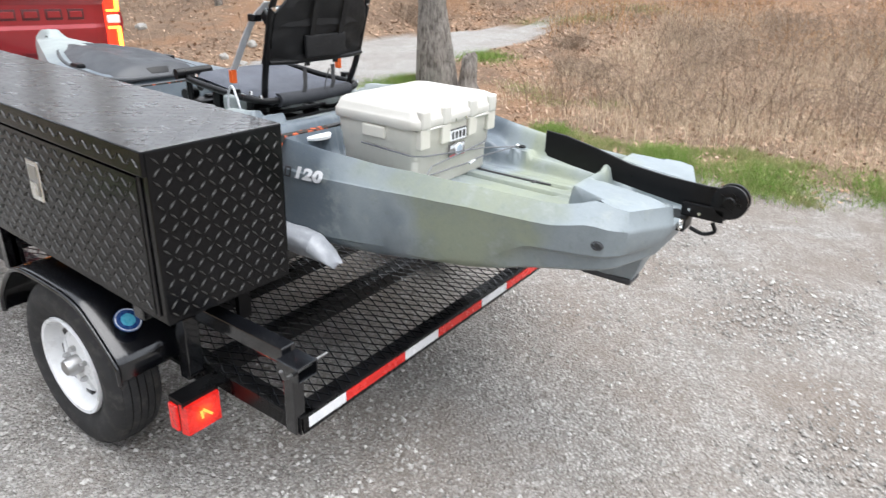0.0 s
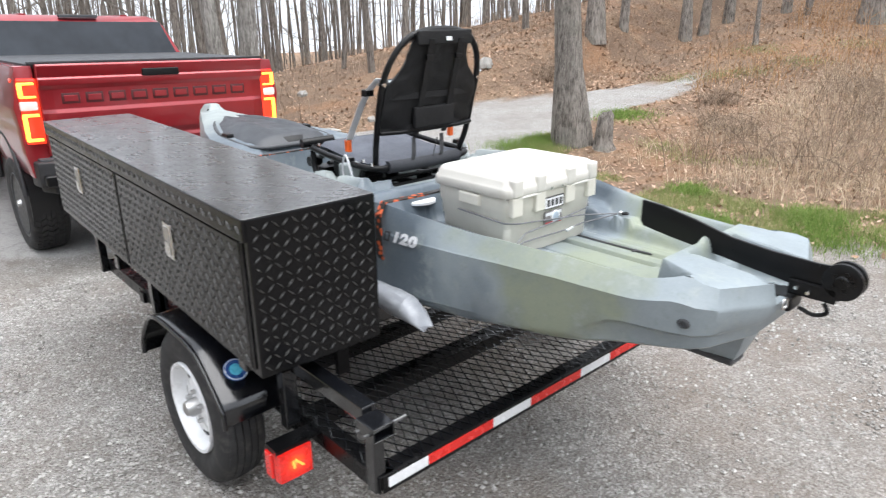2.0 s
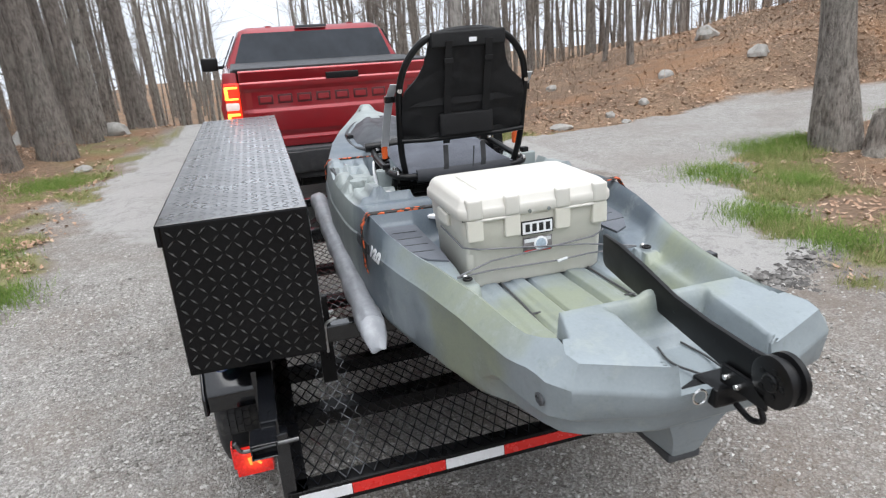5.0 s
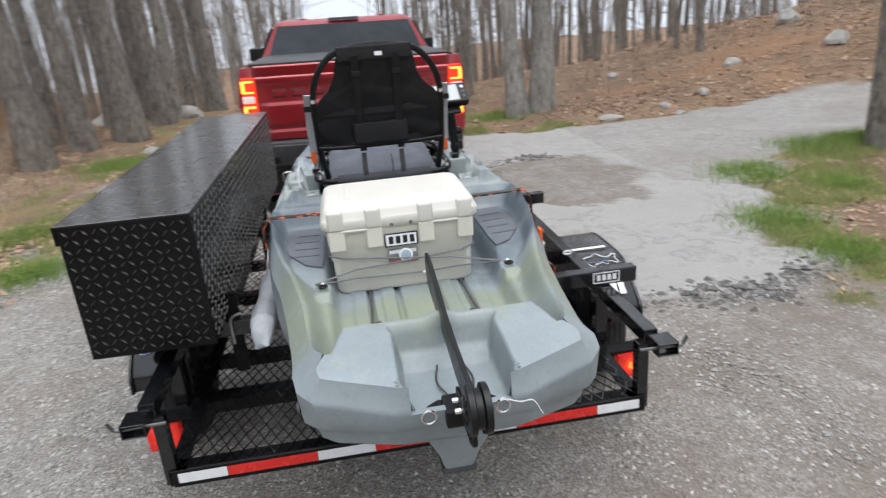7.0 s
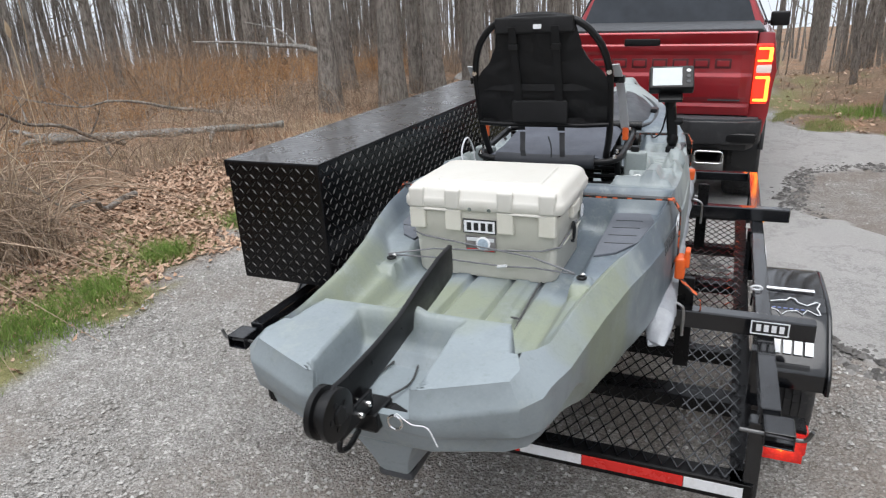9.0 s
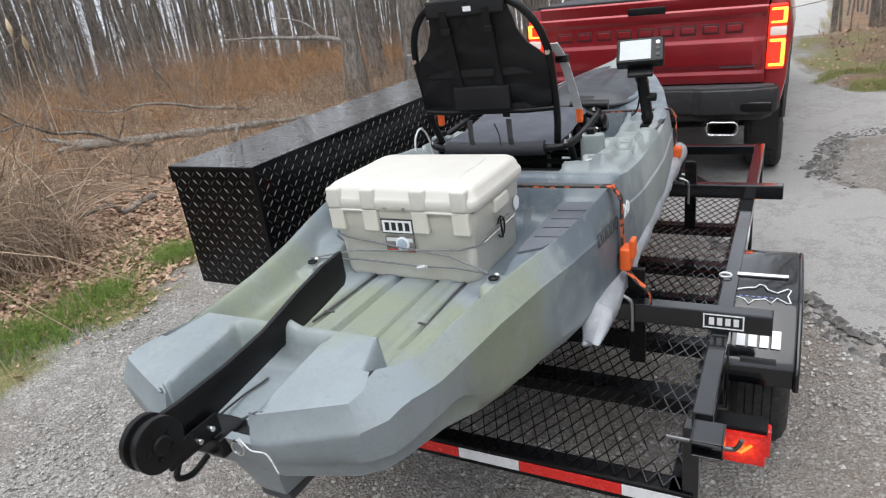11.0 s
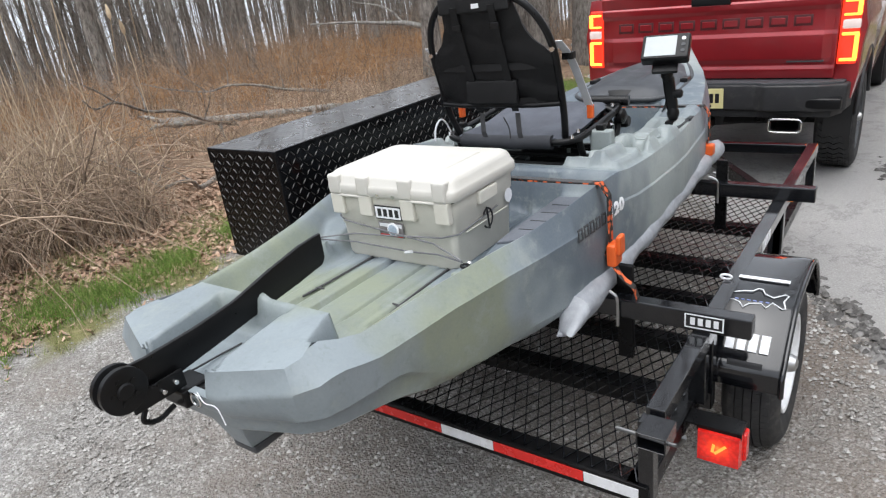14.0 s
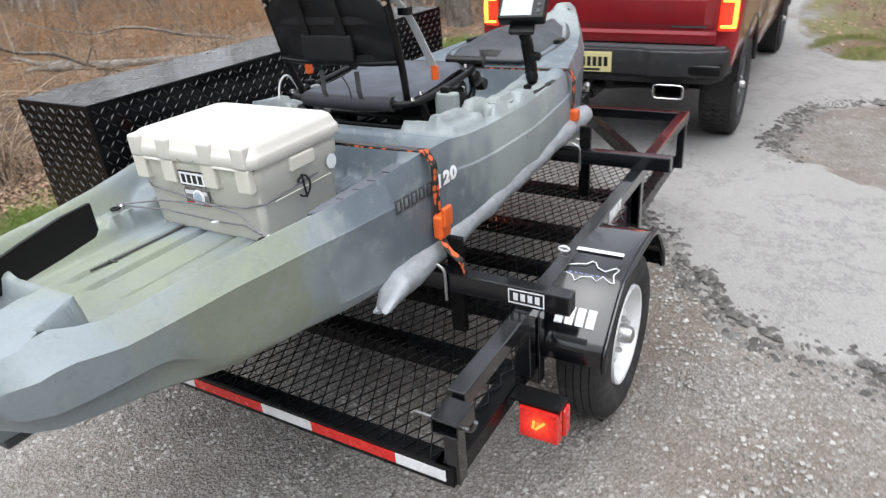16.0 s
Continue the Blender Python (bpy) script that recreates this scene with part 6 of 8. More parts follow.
def build_kayak_shell():
    # deck as a fine height field inside the rim
    cuts = sorted(set([0.002 + i * 0.0085 for i in range(66)] + [0.56 + (KAYAK_L - 0.564) * i / 260 for i in range(261)]))
    near = [0.004 * j for j in range(41)]
    bm = bmesh.new()
    grid = []
    for u in cuts:
        b = along(BEAM, u) - rim_width(u)
        mid = min(0.16, 0.85 * b)
        half = [y * mid / 0.16 for y in near] + [mid + (b - mid) * (j + 1) / 30 for j in range(30)]
        grid.append([bm.verts.new((u, y, deck_height(u, y))) for y in [-y for y in half[:0:-1]] + half])
    nv = len(grid[0]) - 1
    for p, q in zip(grid, grid[1:]):
        for j in range(nv):
            bm.faces.new((p[j], p[j + 1], q[j + 1], q[j]))
    bmesh.ops.recalc_face_normals(bm, faces=bm.faces[:])
    if sum(f.normal.z for f in bm.faces) < 0:
        bmesh.ops.reverse_faces(bm, faces=bm.faces[:])
    part("deck", bm, M_camo, kayak, "", 75)
    # hull: ribs from the deck edge over the crease and the chine to the keel
    bm = bmesh.new()
    rows = []
    stations = sorted(set([0, 0.012, 0.025, 0.045, 0.06, 0.08, 0.1, 0.13, 0.16, 0.2, 0.25, 0.3] + [0.3 + (KAYAK_L - 0.3) * i / 120 for i in range(121)]))
    for u in stations:
        b, g, k = along(BEAM, u), along(SHEER, u), along(KEEL, u)
        w, cd = rim_width(u), along(CREASE, u)
        st = 1 - smooth(0.0, 0.3, u)
        edge = max(along(EDGE, u), k + 0.012)
        inset = 0.022 * (1 - smooth(0.3, 0.43, u)) * smooth(0.0, 0.06, u)
        step = max(along([(0, 0.9), (0.1, 0.89), (0.32, 0.872), (0.45, 0.8), (0.6, 0.77), (1.05, 0.75), (3.0, 0.77), (3.5, 0.9), (3.78, 1.07)], u), edge + 0.02)
        tun = 0.03 * smooth(0.5, 0.9, u) * (1 - smooth(2.6, 3.1, u))
        low = g - cd - 0.008
        full = smooth(0.5, 1.0, u) * (1 - smooth(2.6, 3.2, u))
        half = [(b - w, g + 0.0005, 0.0), (b - w * 0.92, g - 0.003, 0.0), (b - w * 0.12 - 0.006 * full, g - cd + 0.006, -0.01), (b - 0.004 * full, g - cd, -0.012), (b - 0.001 - 0.002 * full, low, -0.012),
                (b * (0.992 + 0.01 * full), low + (step - low) * 0.5, -0.006), (b * (0.984 + 0.012 * full), step + 0.004, 0.0), (b * 0.982 - inset * 0.3, step - 0.002, 0.004), (b * 0.978 - inset, step - 0.012, 0.01), (b * 0.955 - inset, edge + 0.008, 0.016),
                (b * 0.925 - inset, edge - 0.001, 0.024), (b * 0.62, edge + (k - edge) * 0.8, 0.05), (b * 0.32, k + tun, 0.06), (b * 0.16, k + tun - 0.008, 0.06), (0, k + tun * 0.5 - 0.01, 0.06)]
        ring = [bm.verts.new((u + du * st, y, z)) for y, z, du in half] + [bm.verts.new((u + du * st, -y, z)) for y, z, du in half[-2::-1]]
        rows.append(ring)
    for p, q in zip(rows, rows[1:]):
        for j in range(len(p) - 1):
            bm.faces.new((p[j], q[j], q[j + 1], p[j + 1]))
    # transom, with the notch for the rudder bracket
    r = rows[0]
    n = len(r)
    lip = [(bm.verts.new((v.co.x, 0.106, v.co.z)), bm.verts.new((v.co.x, -0.106, v.co.z))) for v in r[:5]]
    for j in range(4):
        bm.faces.new((r[j], r[j + 1], lip[j + 1][0], lip[j][0]))
        bm.faces.new((r[n - 2 - j], r[n - 1 - j], lip[j][1], lip[j + 1][1]))
    for s in (0, 1):
        back = [bm.verts.new((0.006, q[s].co.y, q[s].co.z)) for q in lip]
        for j in range(4):
            bm.faces.new((lip[j][s], lip[j + 1][s], back[j + 1], back[j]))
    bm.faces.new([bm.verts.new((x, y, lip[4][0].co.z - 0.001)) for x, y in ((-0.012, -0.108), (-0.012, 0.108), (0.008, 0.108), (0.008, -0.108))])
    for j in range(4, n // 2):
        if n - 2 - j > j + 1:
            bm.faces.new((r[j], r[j + 1], r[n - 2 - j], r[n - 1 - j]))
        elif n - 2 - j == j + 1:
            bm.faces.new((r[j], r[j + 1], r[n - 1 - j]))
    bm.faces.new(rows[-1][::-1])
    bmesh.ops.recalc_face_normals(bm, faces=bm.faces[:])
    part("hull", bm, M_camo, kayak, "", 30)
    # skeg under the stern: a keel that narrows downwards, with a black wear pad at its foot
    secs = []
    for z, hw, u0, u1 in ((0.87, 0.13, 0.05, 0.8), (0.81, 0.085, 0.066, 0.62), (0.76, 0.058, 0.082, 0.45), (0.715, 0.045, 0.098, 0.32), (0.7, 0.038, 0.108, 0.27)):
        secs.append([(u0, -hw * 0.8, z), (u0, hw * 0.8, z), ((u0 + u1) / 2, hw, z), (u1, hw * 0.5, z), (u1, -hw * 0.5, z), ((u0 + u1) / 2, -hw, z)])
    bm = bmesh.new()
    rings = [[bm.verts.new(p) for p in s] for s in secs]
    for a, b in zip(rings, rings[1:]):
        for k in range(6):
            bm.faces.new((a[k], a[(k + 1) % 6], b[(k + 1) % 6], b[k]))
    bm.faces.new(rings[0])
    bm.faces.new(rings[-1][::-1])
    bmesh.ops.recalc_face_normals(bm, faces=bm.faces[:])
    part("skeg", bevel(bm, 0.008, 2), M_camo, kayak, "", 40)
    part("wear_pad", block(0.102, 0.268, -0.042, 0.042, 0.69, 0.712, 0.008), M_kgrey, kayak, "black rubber wear pad")


def on_deck(name, outline, up, thick, material, label="", n=1, r=0.004):
    """A thin piece that lies on the deck: outline in u and y."""
    bm = slab(outline, up - thick / 2, up + thick / 2, r)
    return part(name, bm, material, kayak, label, 40)


def build_kayak_fittings():
    # slate pads on the shelves beside the tank well, with scored lines
    for s in (-1, 1):
        on_deck("deck_pad", [(0.86, s * 0.288), (0.93, s * 0.283), (1.28, s * 0.283), (1.3, s * 0.4), (1.2, s * 0.425), (1.02, s * 0.405), (0.9, s * 0.345)], 0.966, 0.008, M_pad, "slate-grey foam deck pad", 1, 0.003)
        for i in range(4):
            u = 0.97 + 0.075 * i
            on_deck("score_line", [(u, s * 0.3), (u + 0.004, s * 0.3), (u + 0.014, s * 0.385), (u + 0.01, s * 0.385)], 0.9708, 0.0016, M_kgrey, "", 1, 0)
        # tie-down eyes
        e = part("tie_down_eye", tube([(0.695 + 0.011 * math.cos(a), s * (0.287 + 0.011 * math.sin(a)), 0.966) for a in np.linspace(0, 2 * math.pi, 13)[:-1]], 0.004, 8, True), M_plastic, kayak, "black tie-down eye", 60)
        part("eye_bolt", lathe([(0.008, 0.955), (0.008, 0.968), (0.003, 0.972)], "z", 12, Matrix.Translation((0.715, s * 0.287, 0))), M_zinc, e)
    # drain plug near the stern
    part("drain_plug", lathe([(0.017, 0.0), (0.017, 0.005), (0.012, 0.007), (0.011, 0.002)], "y", 20, Matrix.Translation((0.115, -0.3385, 0.925)) @ Matrix.Diagonal((1, -1, 0.75, 1))), M_kgrey, kayak, "dark round drain plug", 40)
    # long slots in the tank-well floor
    for s in (-1, 1):
        part("floor_cord", tube(arc([(0.5, s * 0.16, 0.887), (0.6, s * 0.152, 0.888), (0.75, s * 0.148, 0.889), (0.86, s * 0.15, 0.891)], 4), 0.0035, 6), M_cord, kayak)
        part("cord_knot", tube([(0.56, s * 0.13, 0.889), (0.555, s * 0.185, 0.889)], 0.003, 6), M_cord, kayak)
    # front hatch: moulded cover with a grip recess and latches
    wide = [(2.56, 0.16), (2.6, 0.215), (2.68, 0.25), (2.96, 0.24), (3.2, 0.165), (3.34, 0.085), (3.38, 0.03)]
    rise = [(2.56, 0.004), (2.615, 0.054), (2.7, 0.06), (2.9, 0.058), (3.2, 0.036), (3.38, 0.008)]
    bm = bmesh.new()
    rows = []
    for i in range(33):
        u = 2.56 + 0.82 * i / 32
        w, h, g = along(wide, u), along(rise, u), along(SHEER, u) + 0.006
        row = []
        for j in range(25):
            q = 2 * j / 24 - 1
            z = g + h * (1 - abs(q) ** 3.5) + 0.01 * smooth(2.68, 2.76, u) * (smooth(0.72, 0.6, abs(q)) - smooth(0.34, 0.24, abs(q)))
            row.append(bm.verts.new((u, q * w, z)))
        rows.append(row)
    for r0, r1 in zip(rows, rows[1:]):
        for j in range(24):
            bm.faces.new((r0[j], r1[j], r1[j + 1], r0[j + 1]))
    bmesh.ops.recalc_face_normals(bm, faces=bm.faces[:])
    if sum(f.normal.z for f in bm.faces) < 0:
        bmesh.ops.reverse_faces(bm, faces=bm.faces[:])
    bmesh.ops.solidify(bm, geom=bm.faces[:], thickness=0.02)
    hatch = part("hatch", bm, M_hatch, kayak, "slate-grey moulded bow hatch", 40)
    ring = [(u, w + 0.008, along(SHEER, u) + 0.008) for u, w in wide]
    part("hatch_rim", tube(arc(ring + [(u, -y, z) for u, y, z in ring[::-1]], 4), 0.011, 8, True), M_kgrey, hatch, "dark rubber hatch seal", 60)
    tilt = Matrix.Translation((2.588, 0, along(SHEER, 2.588) + 0.034)) @ Matrix.Rotation(radians(-43), 4, "Y")
    part("grip_recess", slab([(-0.02, -0.045), (0.016, -0.062), (0.02, 0.0), (0.016, 0.062), (-0.02, 0.045)], -0.012, 0.003, 0.004, tilt), M_plastic, hatch, "black grip recess", 40)
    for s in (-1, 1):
        part("hatch_latch", block(2.84, 2.92, s * 0.225, s * 0.262, 1.045, 1.085, 0.008), M_plastic, hatch)
    part("bow_handle", tube(arc([(3.56, -0.05, 1.13), (3.6, 0.0, 1.155), (3.56, 0.05, 1.13)], 6), 0.009, 8), M_plastic, kayak)
    # crossbeam and pedal mount in the foot space
    part("floor_beam", block(1.98, 2.03, -0.28, 0.28, 0.93, 0.955, 0.006), M_plastic, kayak)
    part("console_block", block(1.86, 1.92, -0.06, 0.06, 0.88, 0.99, 0.01), M_camo, kayak)
    for y in (-0.035, 0.035):
        part("rod_rest", slab([(-0.03, 0), (0.03, 0), (0.02, 0.06), (0.0, 0.03), (-0.02, 0.06)], y - 0.006, y + 0.006, 0.002, Matrix.Translation((2.02, 0, 0.99)) @ Matrix(((1, 0, 0, 0), (0, 0, 1, 0), (0, 1, 0, 0), (0, 0, 0, 1)))), M_plastic, kayak, "black rod rest")
    part("pedal_post", tube([(2.06, 0.0, 0.85), (2.02, 0.0, 1.0)], 0.03, 12), M_plastic, kayak)
    part("mount_arm", tube([(2.0, -0.16, 1.03), (2.04, 0.14, 1.02)], 0.016, 10), M_plastic, kayak)
    for y in (-0.2, 0.2):
        part("seat_track", block(1.4, 2.1, y - 0.018, y + 0.018, 0.9, 0.93, 0.005), M_plastic, kayak, "black aluminium seat track")
    part("pedal_box", block(1.93, 2.02, 0.12, 0.2, 0.9, 1.02, 0.012), M_plastic, kayak)
    part("pedal_box", block(1.95, 2.05, -0.22, -0.12, 0.9, 1.03, 0.012), M_plastic, kayak)
    for y in (-0.24, 0.1, 0.24):
        part("grip_knob", lathe([(0.022, 0), (0.026, 0.02), (0.026, 0.05), (0.02, 0.06)], "y", 14, Matrix.Translation((1.99, y - 0.03, 1.06))), M_plastic, kayak, "", 40)
    part("gear_plate", block(1.94, 2.06, -0.11, 0.1, 1.005, 1.02, 0.004), M_plastic, kayak)
    part("gear_strap", block(1.96, 1.99, -0.1, 0.09, 1.02, 1.024, 0.001), M_band, kayak)
    part("foot_brace", tube([(2.3, -0.2, 0.9), (2.5, -0.2, 0.9)], 0.012, 8), M_plastic, kayak)
    part("foot_brace", tube([(2.3, 0.2, 0.9), (2.5, 0.2, 0.9)], 0.012, 8), M_plastic, kayak)
    for s in (-1, 1):
        post = part("console_post", block(1.6, 1.64, s * 0.262, s * 0.345, 0.96, 1.115, 0.012, 3), M_camo, kayak)
        part("post_cap", block(1.605, 1.635, s * 0.285, s * 0.315, 1.112, 1.134, 0.004), M_plastic, post)
        part("console_cap", lathe([(0.052, 1.012), (0.052, 1.026), (0.046, 1.03), (0.04, 1.026)], "z", 26, Matrix.Translation((1.89, s * 0.374, 0))), M_camo, kayak, "round moulded console cap", 40)
        for k, (du, dy) in enumerate(((0, 0), (0.012, 0.008), (-0.008, 0.012))):
            part("cable_coil", tube([(1.48 + du + 0.036 * math.cos(q), s * (0.32 + dy + 0.03 * math.sin(q)), 1.026 + 0.008 * k + 0.008 * math.sin(2 * q + k)) for q in np.linspace(0, 2 * math.pi, 21)[:-1]], 0.0028, 6, True), M_zinc if k else M_plastic, kayak)
        part("drain_slot", block(1.555, 1.575, s * 0.355, s * 0.395, 1.004, 1.022, 0.003), M_plastic, kayak)
        part("gear_rail", block(2.04, 2.3, s * 0.425, s * 0.445, 1.005, 1.016, 0.003), M_plastic, kayak)
    # control levers and reel gear ahead of the seat
    for y0, y1, x in ((0.1, 0.27, 1.9), (-0.27, -0.08, 1.88)):
        lever = part("control_lever", tube(arc([(x, y0, 1.1), (x + 0.02, (y0 + y1) / 2, 1.13), (x, y1, 1.1)], 4), 0.014, 10), M_plastic, kayak, "", 60)
        part("lever_knob", lathe([(0.012, 0), (0.03, 0.008), (0.03, 0.03), (0.018, 0.038)], "y", 16, Matrix.Translation((x, y1 - 0.02, 1.1))), M_plastic, lever, "", 40)
        part("lever_bolt", lathe([(0.009, 0), (0.007, 0.006)], "x", 10, Matrix.Translation((x - 0.022, y1, 1.1)) @ Matrix.Diagonal((-1, 1, 1, 1))), M_chrome, lever)
        part("lever_bracket", block(x - 0.02, x + 0.03, (y0 + y1) / 2 - 0.02, (y0 + y1) / 2 + 0.02, 0.96, 1.13, 0.006), M_plastic, lever)
    part("reel_body", lathe([(0.02, -0.04), (0.036, -0.036), (0.036, -0.026), (0.022, -0.022), (0.022, 0.022), (0.036, 0.026), (0.036, 0.036), (0.02, 0.04)], "y", 20, Matrix.Translation((1.82, 0.22, 1.07))), M_plastic, kayak, "black reel", 40)
    part("reel_crank", tube(arc([(1.82, 0.26, 1.07), (1.8, 0.275, 1.09), (1.77, 0.28, 1.1)], 3), 0.005, 6), M_chrome, kayak)
    part("gear_bag", slab([(1.86, -0.14), (1.98, -0.12), (2.0, 0.05), (1.9, 0.1), (1.84, 0.02)], 0.9, 1.06, 0.02, None, 3), M_fabric, kayak, "black gear pouch", 40)
    part("round_cap", lathe([(0.07, 0.952), (0.07, 0.962), (0.062, 0.966)], "z", 28, Matrix.Translation((1.36, -0.16, 0.02))), M_white, kayak, "round white inspection cap", 40)
    part("fitting_knob", lathe([(0.035, 1.0), (0.035, 1.03), (0.03, 1.045), (0.012, 1.05)], "z", 18, Matrix.Translation((1.78, -0.4, 0.005))), M_camo, kayak, "", 40)
    part("cable_loop", tube(arc([(1.5, -0.36, 1.02), (1.52, -0.37, 1.12), (1.56, -0.36, 1.16), (1.6, -0.35, 1.1), (1.6, -0.34, 1.0)], 5), 0.004, 6), M_strap, kayak)


def on_side(bm, s):
    """Bend a flat piece (x along the kayak, z up, y its lift) onto the band above the hull's crease."""
    for v in bm.verts:
        u, z = v.co.x, v.co.z
        b, g, cd = along(BEAM, u), along(SHEER, u), along(CREASE, u)
        t = min(1.0, max(0.0, (z - (g - cd)) / cd))
        v.co.y = s * (b - rim_width(u) * t + 0.0016 + v.co.y)
    bmesh.ops.recalc_face_normals(bm, faces=bm.faces[:])
    return bm


def side_lettering():
    """Dark bars for the model name and the number 120 in white on both sides."""
    for s in (-1, 1):
        for i in range(5):
            u = 1.0 + 0.036 * i if s > 0 else 1.13 + 0.036 * i
            bar = bmesh.new()
            for x0, x1, z0, z1 in ((0, 0.027, 0, 0.006), (0, 0.027, 0.03, 0.036), (0, 0.006, 0.006, 0.03), (0.021, 0.027, 0.006, 0.03)):
                merge(bar, block(x0, x1, -0.001, 0.0006, z0, z1, 0))
            bar.transform(Matrix.Translation((u, 0, 0.935)) @ Matrix(((1, 0, 0.15 * s, 0), (0, 1, 0, 0), (0, 0, 1, 0), (0, 0, 0, 1))))
            part("name_mark", on_side(bar, s), M_kgrey, kayak)
        cu = bpy.data.curves.new("number", "FONT")
        cu.body, cu.size, cu.extrude, cu.offset, cu.shear = "120", 0.05, 0.0006, 0.0026, 0.18
        cu.space_character = 1.12
        cu.align_x, cu.align_y = "CENTER", "CENTER"
        tmp = bpy.data.objects.new("tmp", cu)
        me = bpy.data.meshes.new_from_object(tmp)
        bpy.data.objects.remove(tmp)
        bm = bmesh.new()
        bm.from_mesh(me)
        bpy.data.meshes.remove(me)
        bmesh.ops.triangulate(bm, faces=bm.faces[:])
        # upright on the hull's side, read from outside
        turn = Matrix(((s * 1.45, 0, 0), (0, 0, 1), (0, 1, 0))).to_4x4()
        bm.transform(Matrix.Translation((1.06 if s < 0 else 1.25, 0.0008, 0.955)) @ turn)
        part("number", on_side(bm, s), M_decal, kayak, "white printed number 120")


build_kayak_shell()
build_kayak_fittings()
side_lettering()


def build_rudder():
    rud = root("kayak_rudder", pose(0.70, 0.072, 0.93), "black folded-up kayak rudder with pulley drum", "rudder")
    edge = [(0.258, 1.118), (0.33, 1.112), (0.43, 1.092), (0.55, 1.062), (0.66, 1.05), (0.78, 1.045), (0.86, 1.05), (0.86, 0.975), (0.76, 0.968), (0.7, 0.975), (0.6, 0.988), (0.48, 1.005), (0.36, 1.02), (0.27, 1.035), (0.258, 1.05)]
    bm = slab([(x, z) for x, z in edge], -0.006, 0.006, 0.004)
    bm.transform(Matrix(((1, 0, 0, 0), (0, 0, 1, 0.072), (0, 1, 0, 0), (0, 0, 0, 1))))
    bmesh.ops.recalc_face_normals(bm, faces=bm.faces[:])
    wpart("blade", bm, M_plastic, rud, "", 40)
    disc = Matrix.Translation((0.846, 0.078, 1.012)) @ Matrix.Diagonal((0.9, 1, 0.9, 1))
    drum = wpart("drum", lathe([(0.05, -0.022), (0.054, -0.02), (0.054, -0.009), (0.044, -0.006), (0.044, 0.006), (0.054, 0.009), (0.054, 0.02), (0.05, 0.022)], "y", 36, disc), M_plastic, rud, "", 40)
    wpart("drum_hub", lathe([(0.016, -0.027), (0.02, -0.024), (0.02, 0.024), (0.016, 0.027)], "y", 18, disc), M_plastic, drum, "", 40)
    for k in range(5):
        a = 2 * math.pi * k / 5
        wpart("spoke_boss", lathe([(0.006, -0.024), (0.006, 0.024)], "y", 8, disc @ Matrix.Translation((0.028 * math.cos(a), 0, 0.028 * math.sin(a)))), M_plastic, drum)
    br = wpart("bracket", block(0.672, 0.745, 0.03, 0.11, 0.905, 0.945, 0.006), M_plastic, rud)
    wpart("bracket_arm", block(0.72, 0.84, 0.056, 0.064, 0.948, 0.99, 0.004), M_plastic, rud)
    wpart("bracket_arm", block(0.72, 0.84, 0.086, 0.094, 0.948, 0.99, 0.004), M_plastic, rud)
    for s in (-1, 1):
        wing = slab([(0.072 + s * y, z) for y, z in ((0.022, 0.936), (0.05, 0.942), (0.076, 0.93), (0.078, 0.918), (0.062, 0.905), (0.024, 0.897))], 0.684, 0.712, 0.004)
        wing.transform(Matrix(((0, 0, 1, 0), (1, 0, 0, 0), (0, 1, 0, 0), (0, 0, 0, 1))))
        bmesh.ops.recalc_face_normals(wing, faces=wing.faces[:])
        wpart("bracket_wing", wing, M_plastic, rud)
    wpart("lower_loop", tube(arc([(0.75, 0.073, 0.91), (0.79, 0.073, 0.9), (0.82, 0.073, 0.915), (0.81, 0.073, 0.94)], 5), 0.006, 8), M_plastic, rud)
    for x, z in ((0.745, 0.972), (0.775, 0.966)):
        wpart("bolt", lathe([(0.005, -0.028), (0.006, -0.025), (0.006, 0.028), (0.005, 0.031)], "y", 12, Matrix.Translation((x, 0.072, z))), M_chrome, rud, "", 40)
    for y in (-0.005, 0.15):
        wpart("ring_pin", tube([(0.742, y + 0.015 * math.cos(a), 0.94 + 0.015 * math.sin(a)) for a in np.linspace(0, 2 * math.pi, 17)[:-1]], 0.0026, 6, True), M_chrome, rud, "steel split ring")
    for y in (0.045, 0.1):
        wpart("control_line", tube(arc([(0.68, y, 0.945), (0.6, y + (y - 0.072) * 0.5, 0.935), (0.52, y, 0.94), (0.45, y + (y - 0.072) * 0.3, 0.955)], 5), 0.0024, 6), M_cord, rud)
        wpart("line_fitting", lathe([(0.006, 0), (0.006, 0.008), (0.003, 0.01)], "x", 10, Matrix.Translation((0.443, y + (y - 0.072) * 0.3, 0.957))), M_chrome, rud)
    wpart("loose_cord", tube(arc([(0.735, 0.15, 0.955), (0.745, 0.185, 0.945), (0.74, 0.215, 0.94), (0.742, 0.235, 0.905)], 5), 0.0013, 6), M_strap, rud)


build_rudder()

# ---- cooler ----
def rounded(w, d, r, n=6):
    """A rounded rectangle w along y and d along x."""
    out = []
    for sx, sy, a0 in ((1, 1, 0), (-1, 1, 90), (-1, -1, 180), (1, -1, 270)):
        for k in range(n + 1):
            a = radians(a0 + 90 * k / n)
            out.append((sx * (d / 2 - r) + r * math.cos(a), sy * (w / 2 - r) + r * math.sin(a)))
    return out


